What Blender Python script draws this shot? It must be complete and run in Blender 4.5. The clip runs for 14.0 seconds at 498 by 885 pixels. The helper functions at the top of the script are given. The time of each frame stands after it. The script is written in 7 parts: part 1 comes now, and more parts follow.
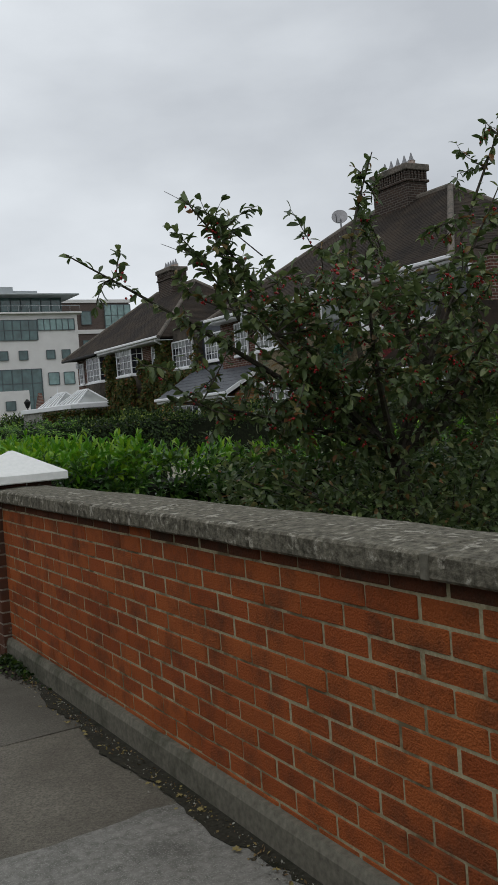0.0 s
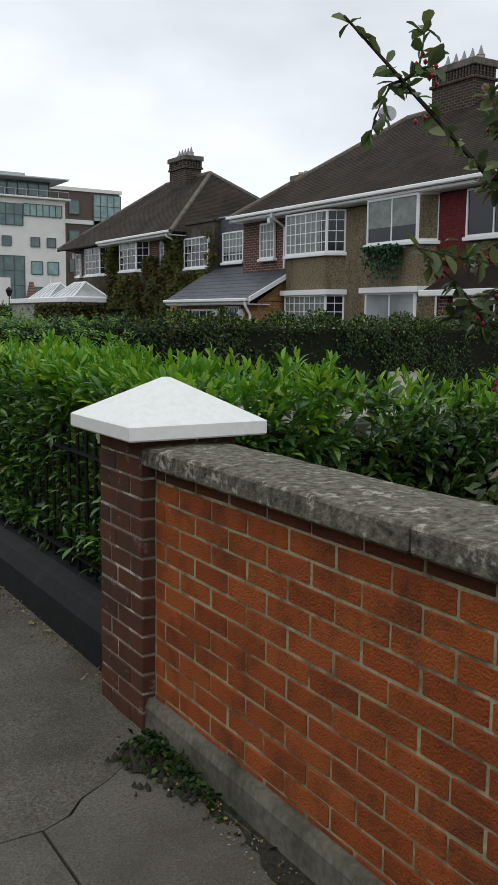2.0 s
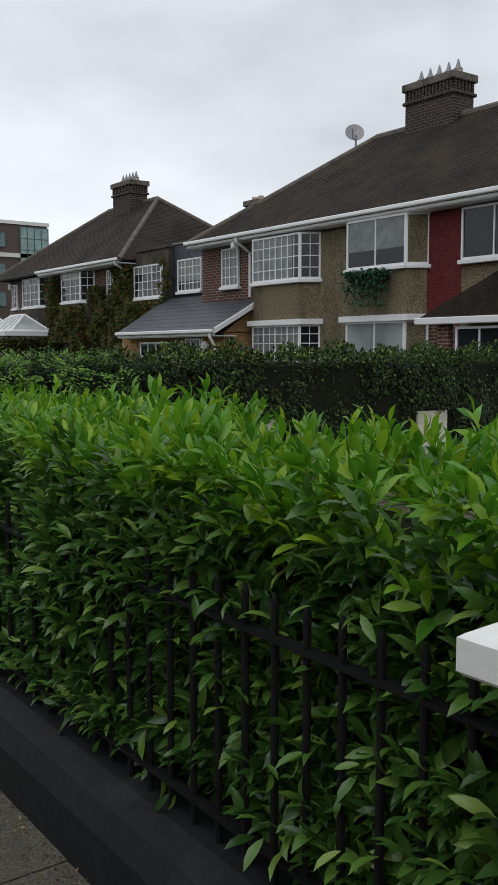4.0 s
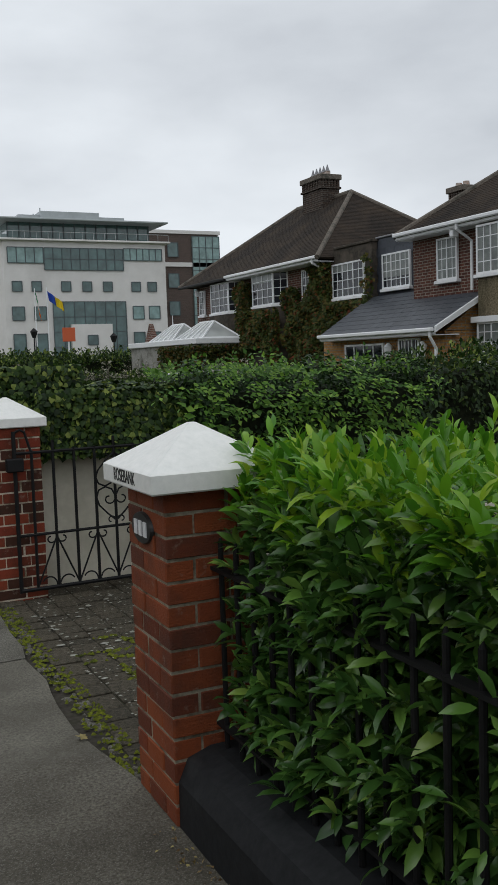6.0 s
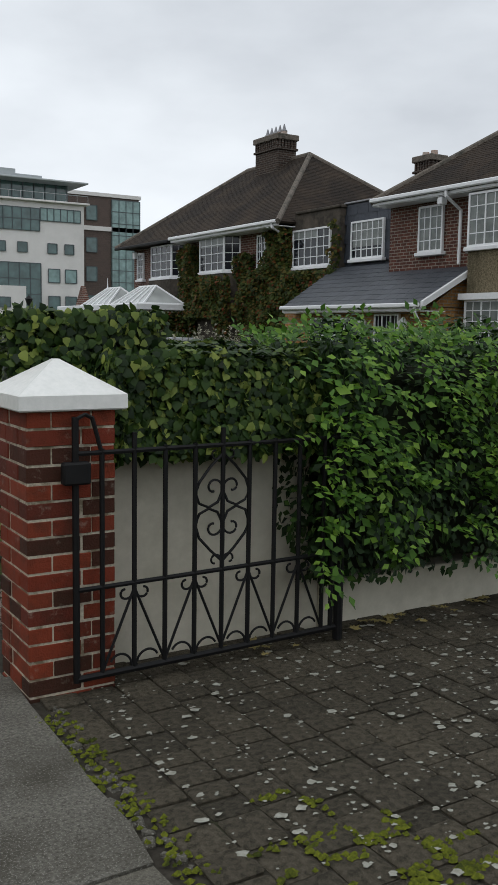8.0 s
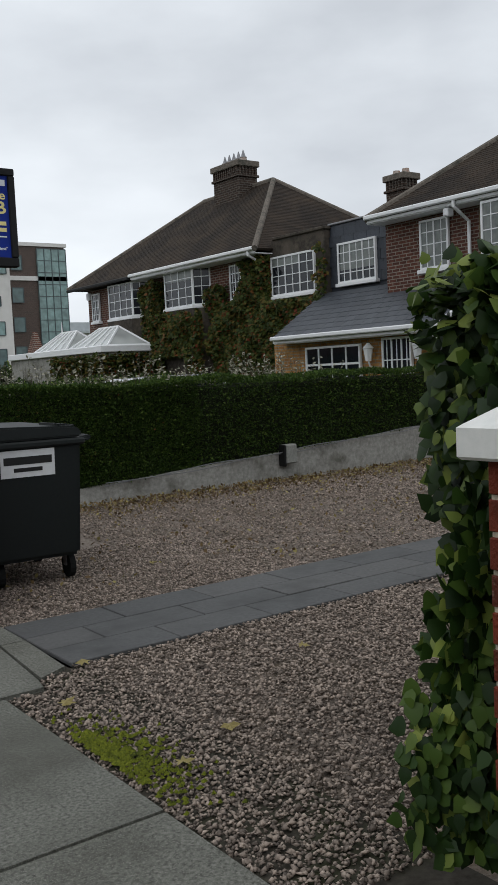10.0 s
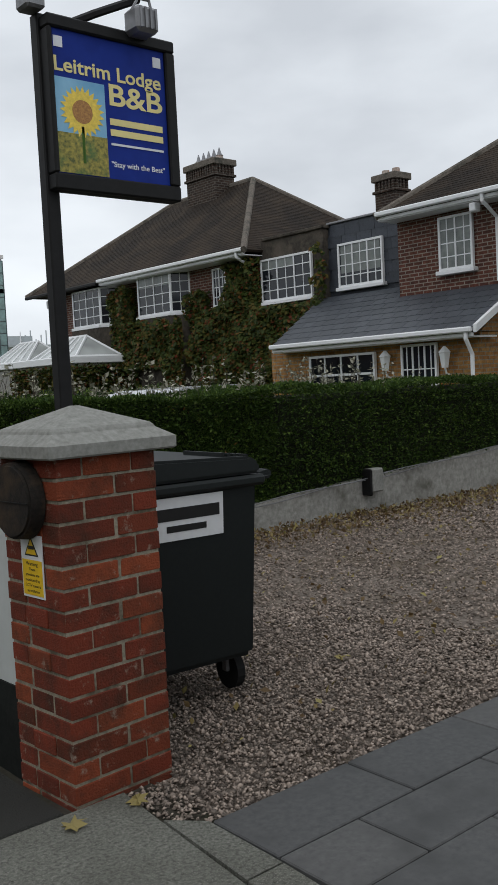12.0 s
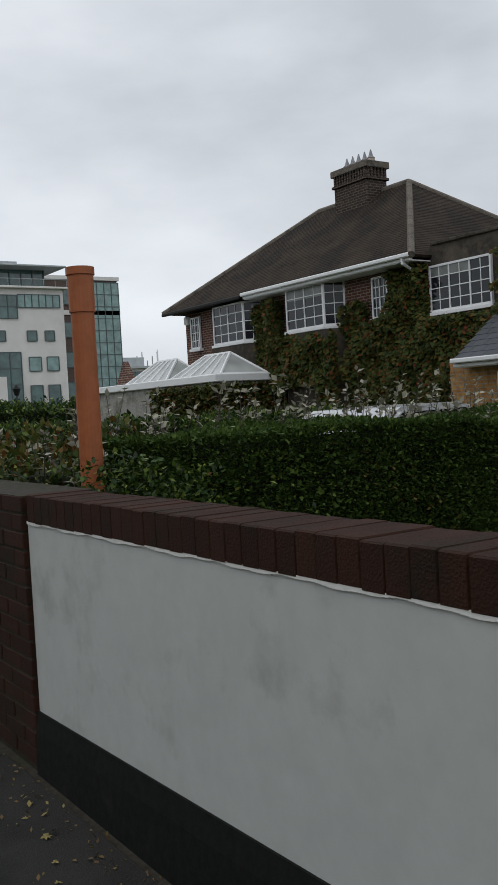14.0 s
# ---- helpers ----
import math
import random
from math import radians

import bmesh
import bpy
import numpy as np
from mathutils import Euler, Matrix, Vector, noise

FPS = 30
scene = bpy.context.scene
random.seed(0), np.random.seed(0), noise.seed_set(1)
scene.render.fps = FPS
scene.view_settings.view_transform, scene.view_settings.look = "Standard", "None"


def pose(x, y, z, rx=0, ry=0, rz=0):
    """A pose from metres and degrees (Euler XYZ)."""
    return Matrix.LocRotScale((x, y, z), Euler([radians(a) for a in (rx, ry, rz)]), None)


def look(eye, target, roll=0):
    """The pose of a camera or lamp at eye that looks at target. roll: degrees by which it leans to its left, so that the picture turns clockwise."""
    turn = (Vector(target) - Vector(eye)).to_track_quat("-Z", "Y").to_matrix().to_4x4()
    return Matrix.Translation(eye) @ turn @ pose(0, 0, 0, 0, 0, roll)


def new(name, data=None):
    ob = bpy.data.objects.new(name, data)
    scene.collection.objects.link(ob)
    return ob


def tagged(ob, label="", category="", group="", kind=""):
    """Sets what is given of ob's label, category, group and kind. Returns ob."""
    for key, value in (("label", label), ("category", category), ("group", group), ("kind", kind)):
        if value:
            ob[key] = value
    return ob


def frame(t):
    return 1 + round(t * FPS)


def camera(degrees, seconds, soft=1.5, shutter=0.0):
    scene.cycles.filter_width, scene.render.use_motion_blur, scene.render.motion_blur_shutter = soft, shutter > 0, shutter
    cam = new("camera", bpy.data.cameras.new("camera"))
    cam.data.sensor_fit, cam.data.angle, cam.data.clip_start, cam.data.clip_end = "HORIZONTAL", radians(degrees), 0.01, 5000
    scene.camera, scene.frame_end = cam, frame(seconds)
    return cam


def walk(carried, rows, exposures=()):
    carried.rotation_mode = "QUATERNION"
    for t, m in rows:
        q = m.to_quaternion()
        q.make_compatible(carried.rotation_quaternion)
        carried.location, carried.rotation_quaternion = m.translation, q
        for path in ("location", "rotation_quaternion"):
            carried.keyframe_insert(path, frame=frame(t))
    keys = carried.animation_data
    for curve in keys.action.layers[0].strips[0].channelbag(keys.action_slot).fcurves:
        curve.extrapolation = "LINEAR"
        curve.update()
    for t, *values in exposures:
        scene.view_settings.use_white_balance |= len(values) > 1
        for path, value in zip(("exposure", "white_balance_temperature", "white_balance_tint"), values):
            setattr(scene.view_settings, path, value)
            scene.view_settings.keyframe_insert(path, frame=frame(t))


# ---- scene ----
cam = camera(30.3, 14.0, soft=1.1)
PATH = [
    (0, (-0.014, 0.046, 1.441), (0.98, 1.78, 1.375), -4.3),
    (0.5, (-0.04, 0.831, 1.457), (0.945, 2.563, 1.284), -1.7),
    (1, (0.048, 1.55, 1.489), (1.052, 3.267, 1.28), -0.4),
    (1.5, (0.05, 2.228, 1.498), (1.054, 3.943, 1.268), 0.0),
    (2, (0.069, 2.894, 1.524), (1.104, 4.585, 1.26), 0.7),
    (2.5, (0.13, 3.578, 1.535), (1.178, 5.262, 1.277), -0.1),
    (2.7, (0.159, 3.907, 1.486), (1.218, 5.582, 1.216), 0.2),
    (4.8, (0.509, 6.503, 1.554), (1.709, 8.096, 1.398), -0.6),
    (5, (0.507, 6.796, 1.555), (1.59, 8.467, 1.371), -0.3),
    (5.5, (0.528, 7.49, 1.55), (1.485, 9.238, 1.386), -1.3),
    (6, (0.504, 8.114, 1.557), (1.367, 9.909, 1.376), -1.9),
    (6.5, (0.5, 8.829, 1.528), (1.297, 10.65, 1.31), -1.2),
    (7, (0.549, 9.52, 1.495), (1.491, 11.262, 1.221), 0.6),
    (7.5, (0.504, 10.169, 1.48), (1.485, 11.89, 1.201), 1.3),
    (8, (0.425, 10.806, 1.473), (1.465, 12.498, 1.234), 0.9),
    (8.2, (0.408, 11.079, 1.431), (1.483, 12.752, 1.223), 0.5),
    (10.3, (0.153, 13.882, 1.324), (1.341, 15.485, 1.178), -3.1),
    (10.5, (0.167, 14.147, 1.314), (1.37, 15.739, 1.175), -3.3),
    (11, (0.194, 14.833, 1.328), (1.41, 16.415, 1.19), -3.4),
    (11.5, (0.241, 15.464, 1.335), (1.526, 16.987, 1.168), -3.0),
    (12, (0.303, 16.115, 1.347), (1.588, 17.642, 1.218), -2.9),
    (12.5, (0.368, 16.766, 1.339), (1.65, 18.299, 1.258), -2.6),
    (13, (0.471, 17.427, 1.328), (1.741, 18.972, 1.278), -3.3),
    (13.5, (0.427, 17.983, 1.334), (1.58, 19.616, 1.27), -3.3),
    (14, (0.437, 18.595, 1.4), (1.546, 20.257, 1.326), -3.2),
]
walk(cam, [(t, look(eye, target, roll)) for t, eye, target, roll in PATH],
     [(0, -0.4), (0.5, -0.17), (1.5, -0.02), (2.0, 0.02), (2.5, -0.1), (5, -0.15), (6, -0.3), (6.5, -0.36), (7, -0.16), (7.5, -0.18), (8, -0.15), (10.5, -0.14), (11.5, -0.1), (12.5, -0.24), (13, -0.3), (14, -0.3)])

# ---- light ----
world = bpy.data.worlds.new("overcast_sky")
scene.world = world
world.use_nodes = True
wn, wl = world.node_tree.nodes, world.node_tree.links
wn.clear()
sky = wn.new("ShaderNodeTexSky")
sky.sky_type, sky.sun_disc = "NISHITA", False
sky.sun_elevation, sky.sun_rotation = radians(48), radians(-65)
gain = wn.new("ShaderNodeVectorMath")
gain.operation = "SCALE"
gain.inputs["Scale"].default_value = 0.07
wl.new(sky.outputs[0], gain.inputs[0])
coord = wn.new("ShaderNodeTexCoord")
stretch = wn.new("ShaderNodeMapping")
stretch.inputs["Scale"].default_value = (1.0, 1.0, 2.3)
wl.new(coord.outputs["Generated"], stretch.inputs[0])
cloud = wn.new("ShaderNodeTexNoise")
cloud.inputs["Scale"].default_value, cloud.inputs["Detail"].default_value, cloud.inputs["Roughness"].default_value = 2.1, 7, 0.48
wl.new(stretch.outputs[0], cloud.inputs["Vector"])
tone = wn.new("ShaderNodeValToRGB")
tone.color_ramp.elements[0].position, tone.color_ramp.elements[0].color = 0.32, (0.7, 0.745, 0.805, 1)
tone.color_ramp.elements[1].position, tone.color_ramp.elements[1].color = 0.62, (1.1, 1.16, 1.22, 1)
wl.new(cloud.outputs[0], tone.inputs[0])
over = wn.new("ShaderNodeMix")
over.data_type = "RGBA"
over.inputs[0].default_value = 0.93
wl.new(gain.outputs[0], over.inputs[6])
wl.new(tone.outputs[0], over.inputs[7])
air = wn.new("ShaderNodeBackground")
air.inputs[1].default_value = 1.0
wl.new(over.outputs[2], air.inputs[0])
wl.new(air.outputs[0], wn.new("ShaderNodeOutputWorld").inputs[0])
sun_data = bpy.data.lights.new("sun", "SUN")
sun_data.energy, sun_data.angle, sun_data.color = 0.5, radians(40), (1.0, 0.96, 0.9)
sun = new("sun", sun_data)
sun.matrix_world = look((0, 0, 30), (14, 12, 0))

# ---- materials ----
def nodes_of(m):
    return m.node_tree.nodes, m.node_tree.links


def base_mat(name, rough=0.8, metal=0.0):
    m = bpy.data.materials.new(name)
    m.use_nodes = True
    b = m.node_tree.nodes["Principled BSDF"]
    b.inputs["Roughness"].default_value, b.inputs["Metallic"].default_value = rough, metal
    return m, b


def ramp(m, source, stops):
    n, l = nodes_of(m)
    r = n.new("ShaderNodeValToRGB")
    while len(r.color_ramp.elements) < len(stops):
        r.color_ramp.elements.new(0.5)
    for e, (p, c) in zip(r.color_ramp.elements, stops):
        e.position, e.color = p, (*c, 1)
    l.new(source, r.inputs[0])
    return r.outputs[0]


def grain(m, scale, detail=6, rough=0.6, stretch=(1, 1, 1), space="Object"):
    n, l = nodes_of(m)
    c, mp, t = n.new("ShaderNodeTexCoord"), n.new("ShaderNodeMapping"), n.new("ShaderNodeTexNoise")
    mp.inputs["Scale"].default_value = stretch
    t.inputs["Scale"].default_value, t.inputs["Detail"].default_value, t.inputs["Roughness"].default_value = scale, detail, rough
    l.new(c.outputs[space], mp.inputs[0])
    l.new(mp.outputs[0], t.inputs["Vector"])
    return t.outputs[0]


def mixed(m, fac, a, b, mode="MIX"):
    n, l = nodes_of(m)
    x = n.new("ShaderNodeMix")
    x.data_type, x.blend_type = "RGBA", mode
    for key, v in ((0, fac), (6, a), (7, b)):
        if isinstance(v, (int, float)):
            x.inputs[key].default_value = v
        elif isinstance(v, tuple):
            x.inputs[key].default_value = (*v, 1)
        else:
            l.new(v, x.inputs[key])
    return x.outputs[2]


def relief(m, b, source, strength, dist=0.01):
    n, l = nodes_of(m)
    u = n.new("ShaderNodeBump")
    u.inputs["Strength"].default_value, u.inputs["Distance"].default_value = strength, dist
    l.new(source, u.inputs["Height"])
    l.new(u.outputs[0], b.inputs["Normal"])


def worn(name, dark, light, stain=None, rough=0.85, fine=60, broad=2.5, bump=0.35, dist=0.004, cover=(0.5, 0.68), random_gain=0.0, island=False, metal=0.0, speck=None):
    """Two scales of variation: a fine grain between dark and light, and broad stains."""
    m, b = base_mat(name, rough, metal)
    n, l = nodes_of(m)
    f = grain(m, fine)
    col = ramp(m, f, [(0.3, dark), (0.7, light)])
    if stain:
        col = mixed(m, ramp(m, grain(m, broad, 8, 0.65), [(cover[0], (0, 0, 0)), (cover[1], (1, 1, 1))]), col, stain)
    if speck:
        col = mixed(m, ramp(m, grain(m, speck[0], 2), [(0.56, (0, 0, 0)), (0.66, (0.8, 0.8, 0.8))]), col, speck[1])
    if random_gain:
        if island:
            r = n.new("ShaderNodeNewGeometry").outputs["Random Per Island"]
        else:
            r = n.new("ShaderNodeObjectInfo").outputs["Random"]
        lo, hi = 1 - random_gain, 1 + random_gain
        col = mixed(m, 1.0, col, ramp(m, r, [(0, (lo, lo, lo)), (1, (hi, hi * 0.98, hi * 0.96))]), "MULTIPLY")
    l.new(col, b.inputs["Base Color"])
    if rough > 0.6:
        b.inputs["Specular IOR Level"].default_value = 0.18
    relief(m, b, f, bump, dist)
    return m


def streaked(name, dark, light, stain):
    """Coarse dash with dark streaks that run down the wall."""
    m, b = base_mat(name, 0.95)
    n, l = nodes_of(m)
    f = grain(m, 22, 4, 0.75)
    col = ramp(m, f, [(0.34, dark), (0.66, light)])
    col = mixed(m, ramp(m, grain(m, 1.6, 7, 0.7, (1, 1, 0.22)), [(0.5, (0, 0, 0)), (0.72, (0.8, 0.8, 0.8))]), col, stain)
    l.new(col, b.inputs["Base Color"])
    b.inputs["Specular IOR Level"].default_value = 0.15
    relief(m, b, f, 0.9, 0.02)
    return m


def leaf_mat(name, stops, rough=0.42, thin=0.22, gloss=0.5):
    m, b = base_mat(name, rough)
    n, l = nodes_of(m)
    r = n.new("ShaderNodeNewGeometry").outputs["Random Per Island"]
    col = ramp(m, r, stops)
    col = mixed(m, 0.35, col, ramp(m, grain(m, 3.0, 3), [(0.35, (0.5, 0.5, 0.5)), (0.7, (1, 1, 1))]), "MULTIPLY")
    l.new(col, b.inputs["Base Color"])
    b.inputs["Specular IOR Level"].default_value = gloss
    t, x = n.new("ShaderNodeBsdfTranslucent"), n.new("ShaderNodeMixShader")
    l.new(col, t.inputs[0])
    x.inputs[0].default_value = thin
    l.new(b.outputs[0], x.inputs[1])
    l.new(t.outputs[0], x.inputs[2])
    l.new(x.outputs[0], n["Material Output"].inputs[0])
    return m


def coursed(name, bricks, mortar, width, height, joint, offset=0.5, axes="yz", bump=0.6, rough=0.85, stain=None):
    """Courses of brick, tile or slate for surfaces that stay far off."""
    m, b = base_mat(name, rough)
    n, l = nodes_of(m)
    c, sep, com = n.new("ShaderNodeTexCoord"), n.new("ShaderNodeSeparateXYZ"), n.new("ShaderNodeCombineXYZ")
    l.new(c.outputs["Object"], sep.inputs[0])
    if axes == "sum":
        add = n.new("ShaderNodeMath")
        l.new(sep.outputs[0], add.inputs[0])
        l.new(sep.outputs[1], add.inputs[1])
        l.new(add.outputs[0], com.inputs[0])
    else:
        l.new(sep.outputs["xyz".index(axes[0])], com.inputs[0])
    l.new(sep.outputs[2 if axes == "sum" else "xyz".index(axes[1])], com.inputs[1])
    t = n.new("ShaderNodeTexBrick")
    l.new(com.outputs[0], t.inputs["Vector"])
    t.inputs["Scale"].default_value, t.inputs["Mortar Size"].default_value = 1.0, joint
    t.inputs["Brick Width"].default_value, t.inputs["Row Height"].default_value, t.offset = width, height, offset
    t.inputs["Mortar Smooth"].default_value, t.inputs["Bias"].default_value = 0.2, 0.0
    for key, v in (("Color1", bricks[0]), ("Color2", bricks[1]), ("Mortar", mortar)):
        t.inputs[key].default_value = (*v, 1)
    f = grain(m, 9, 8, 0.78)
    col = mixed(m, 0.85, t.outputs["Color"], ramp(m, f, [(0.3, (0.35, 0.35, 0.35)), (0.7, (1.4, 1.36, 1.3))]), "MULTIPLY")
    if stain:
        col = mixed(m, ramp(m, grain(m, 0.9, 8, 0.7), [(0.42, (0, 0, 0)), (0.68, (0.8, 0.8, 0.8))]), col, stain)
    l.new(col, b.inputs["Base Color"])
    b.inputs["Specular IOR Level"].default_value = 0.18
    inv = n.new("ShaderNodeMath")
    inv.operation, inv.inputs[0].default_value = "SUBTRACT", 1.0
    l.new(t.outputs["Fac"], inv.inputs[1])
    relief(m, b, inv.outputs[0], bump, 0.012)
    return m


def plain(name, c, rough=0.5, metal=0.0, var=0.12, fine=25, bump=0.08):
    return worn(name, tuple(v * (1 - var) for v in c), tuple(min(1, v * (1 + var)) for v in c), None, rough, fine, 2, bump, 0.002, metal=metal)


def brick_mat(name, a, b_, c, rough=0.86, dirt=(0.05, 0.03, 0.025), dirt_amount=0.6, coarse=0.5, burnt=None, smear=0.0):
    m, b = base_mat(name, rough)
    n, l = nodes_of(m)
    r = n.new("ShaderNodeObjectInfo").outputs["Random"]
    col = ramp(m, r, [(0.0, a), (0.4, b_), (0.72, c), (0.86, burnt), (1.0, burnt)] if burnt else [(0.0, a), (0.5, b_), (1.0, c)])
    f = grain(m, 7, 8, 0.75, (8, 8, 8), "Object")
    col = mixed(m, 0.7, col, ramp(m, f, [(0.28, (0.55, 0.5, 0.5)), (0.7, (1.25, 1.2, 1.15))]), "MULTIPLY")
    geo = n.new("ShaderNodeNewGeometry")
    t = n.new("ShaderNodeTexNoise")
    t.inputs["Scale"].default_value, t.inputs["Detail"].default_value, t.inputs["Roughness"].default_value = 5.5, 9, 0.72
    l.new(geo.outputs["Position"], t.inputs["Vector"])
    mask = ramp(m, t.outputs[0], [(0.46, (0, 0, 0)), (0.7, (dirt_amount,) * 3)])
    col = mixed(m, mask, col, dirt)
    if smear:
        # old mortar left on the faces
        t3 = n.new("ShaderNodeTexNoise")
        t3.inputs["Scale"].default_value, t3.inputs["Detail"].default_value, t3.inputs["Roughness"].default_value = 17, 6, 0.7
        l.new(geo.outputs["Position"], t3.inputs["Vector"])
        col = mixed(m, ramp(m, t3.outputs[0], [(0.6, (0, 0, 0)), (0.7, (smear,) * 3)]), col, (0.36, 0.32, 0.26))
    l.new(col, b.inputs["Base Color"])
    t2 = n.new("ShaderNodeTexNoise")
    b.inputs["Specular IOR Level"].default_value = 0.18
    t2.inputs["Scale"].default_value, t2.inputs["Detail"].default_value = 140, 5
    l.new(geo.outputs["Position"], t2.inputs["Vector"])
    relief(m, b, t2.outputs[0], coarse, 0.012)
    return m


M_ASPHALT = worn("dark_wet_asphalt", (0.014, 0.014, 0.012), (0.034, 0.034, 0.031), (0.01, 0.011, 0.009), 0.75, 120, 2, 0.8, 0.005, speck=(300, (0.085, 0.082, 0.075)))
M_BRICK_WALL = brick_mat("rustic_red_brick", (0.31, 0.076, 0.022), (0.43, 0.12, 0.033), (0.37, 0.092, 0.026), dirt=(0.085, 0.036, 0.02), dirt_amount=0.8, coarse=1.0)
M_BRICK_DARK = brick_mat("weathered_dark_brick", (0.075, 0.036, 0.022), (0.125, 0.052, 0.03), (0.095, 0.041, 0.025), dirt=(0.045, 0.035, 0.03), dirt_amount=0.8, smear=0.5)
M_BRICK_PIER = brick_mat("smooth_red_brick", (0.2, 0.05, 0.022), (0.28, 0.076, 0.027), (0.15, 0.042, 0.021), 0.7, burnt=(0.14, 0.042, 0.022), smear=0.3)
M_BRICK_RED = brick_mat("bright_red_brick", (0.2, 0.038, 0.02), (0.26, 0.055, 0.026), (0.14, 0.032, 0.02), 0.7, dirt=(0.03, 0.022, 0.014), dirt_amount=0.75, burnt=(0.07, 0.028, 0.018), smear=0.35)
M_BRICK_SIGN = brick_mat("mottled_red_brick", (0.23, 0.048, 0.025), (0.14, 0.034, 0.02), (0.3, 0.074, 0.032), 0.8, dirt=(0.035, 0.026, 0.018), dirt_amount=0.85, burnt=(0.15, 0.038, 0.02), smear=0.6)
# top course: damp stain and the coping's shadow, both put into the brick colour
M_BRICK_STAIN_SHADE = brick_mat("stained_and_shaded_brick", (0.12, 0.042, 0.02), (0.18, 0.055, 0.024), (0.085, 0.035, 0.018), dirt=(0.04, 0.03, 0.02), dirt_amount=0.85, coarse=1.0)
M_RUSTY = worn("rusty_black_paint", (0.01, 0.0095, 0.009), (0.026, 0.021, 0.017), (0.05, 0.034, 0.022), 0.7, 60, 9, 0.4, cover=(0.5, 0.66))
M_MORTAR = worn("grey_mortar", (0.3, 0.265, 0.16), (0.47, 0.42, 0.28), (0.15, 0.12, 0.07), 0.95, 80, 6, cover=(0.48, 0.62))
M_MORTAR_PIER = worn("buff_grey_mortar", (0.2, 0.18, 0.135), (0.36, 0.325, 0.25), (0.1, 0.085, 0.06), 0.95, 80, 6, cover=(0.48, 0.62))
M_BRICK_BLACK = brick_mat("blackened_brick", (0.03, 0.0135, 0.009), (0.048, 0.02, 0.012), (0.037, 0.016, 0.01), dirt=(0.014, 0.015, 0.01), dirt_amount=0.85)
M_DAMP = worn("damp_stained_concrete", (0.017, 0.016, 0.011), (0.05, 0.047, 0.034), (0.014, 0.016, 0.008), 0.9, 70, 5, 0.6, 0.004)
M_MORTAR_PALE = worn("pale_mortar", (0.42, 0.375, 0.29), (0.66, 0.6, 0.48), (0.2, 0.165, 0.11), 0.95, 80, 9, cover=(0.5, 0.62))
M_MORTAR_DARK = worn("dark_mortar", (0.17, 0.15, 0.12), (0.34, 0.3, 0.245), (0.6, 0.57, 0.5), 0.95, 80, 7, cover=(0.54, 0.62))
M_COPING = worn("lichen_concrete", (0.045, 0.041, 0.03), (0.24, 0.222, 0.172), (0.38, 0.36, 0.3), 0.95, 38, 19, 1.0, 0.014, cover=(0.57, 0.64))
M_PLINTH = worn("grey_render", (0.105, 0.098, 0.076), (0.19, 0.178, 0.142), (0.04, 0.046, 0.028), 0.9, 40, 3, 0.3)
M_WHITE = worn("white_masonry_paint", (0.76, 0.77, 0.74), (0.86, 0.86, 0.83), (0.42, 0.42, 0.38), 0.6, 35, 5, 0.25, cover=(0.66, 0.82))
M_WALLWHITE = worn("white_rendered_panel", (0.5, 0.525, 0.505), (0.555, 0.58, 0.56), (0.36, 0.38, 0.35), 0.6, 9, 2.6, 0.08, cover=(0.58, 0.76))
M_CASTSTONE = worn("cast_concrete", (0.2, 0.2, 0.183), (0.31, 0.31, 0.288), (0.13, 0.13, 0.117), 0.85, 50, 5, 0.3, cover=(0.55, 0.8))
M_BLACKPAINT = worn("black_painted_render", (0.01, 0.011, 0.012), (0.02, 0.021, 0.023), (0.04, 0.041, 0.041), 0.62, 30, 3, 0.3, cover=(0.58, 0.8))
M_BLACKBASE = worn("matt_black_paint", (0.005, 0.006, 0.005), (0.011, 0.013, 0.011), (0.02, 0.022, 0.018), 0.85, 30, 4, 0.4, cover=(0.6, 0.8))
M_IRON = plain("black_iron", (0.008, 0.008, 0.0085), 0.6, 0.0, 0.3)
M_IRON.node_tree.nodes["Principled BSDF"].inputs["Specular IOR Level"].default_value = 0.25
M_SLAB = worn("damp_concrete_slab", (0.068, 0.063, 0.05), (0.22, 0.207, 0.17), (0.066, 0.06, 0.046), 0.75, 95, 1.7, 0.7, 0.006, cover=(0.38, 0.72), random_gain=0.1, speck=(230, (0.2, 0.19, 0.165)))
M_SLAB_OLD = worn("dark_worn_concrete", (0.048, 0.043, 0.034), (0.19, 0.176, 0.142), (0.055, 0.049, 0.037), 0.8, 85, 1.9, 1.0, 0.008, cover=(0.4, 0.7), speck=(190, (0.2, 0.19, 0.165)))
M_SLAB_GREY = worn("grey_green_concrete_slab", (0.05, 0.052, 0.043), (0.215, 0.219, 0.195), (0.058, 0.058, 0.047), 0.75, 80, 1.6, 0.9, 0.006, cover=(0.42, 0.75), random_gain=0.08, speck=(230, (0.24, 0.24, 0.215)))
M_SLAB_ROUGH = worn("rough_worn_concrete", (0.06, 0.056, 0.046), (0.21, 0.2, 0.17), (0.06, 0.055, 0.042), 0.85, 70, 2.4, 1.0, 0.01, cover=(0.42, 0.7), speck=(150, (0.27, 0.26, 0.23)))
M_SLAB_PALE = worn("pale_rough_concrete", (0.13, 0.128, 0.112), (0.26, 0.255, 0.23), (0.1, 0.098, 0.085), 0.9, 30, 2.2, 0.8, 0.008, speck=(190, (0.33, 0.325, 0.295)))
M_BED = worn("dark_earth_bed", (0.025, 0.022, 0.017), (0.06, 0.053, 0.042), (0.03, 0.034, 0.014), 0.95, 35, 2)
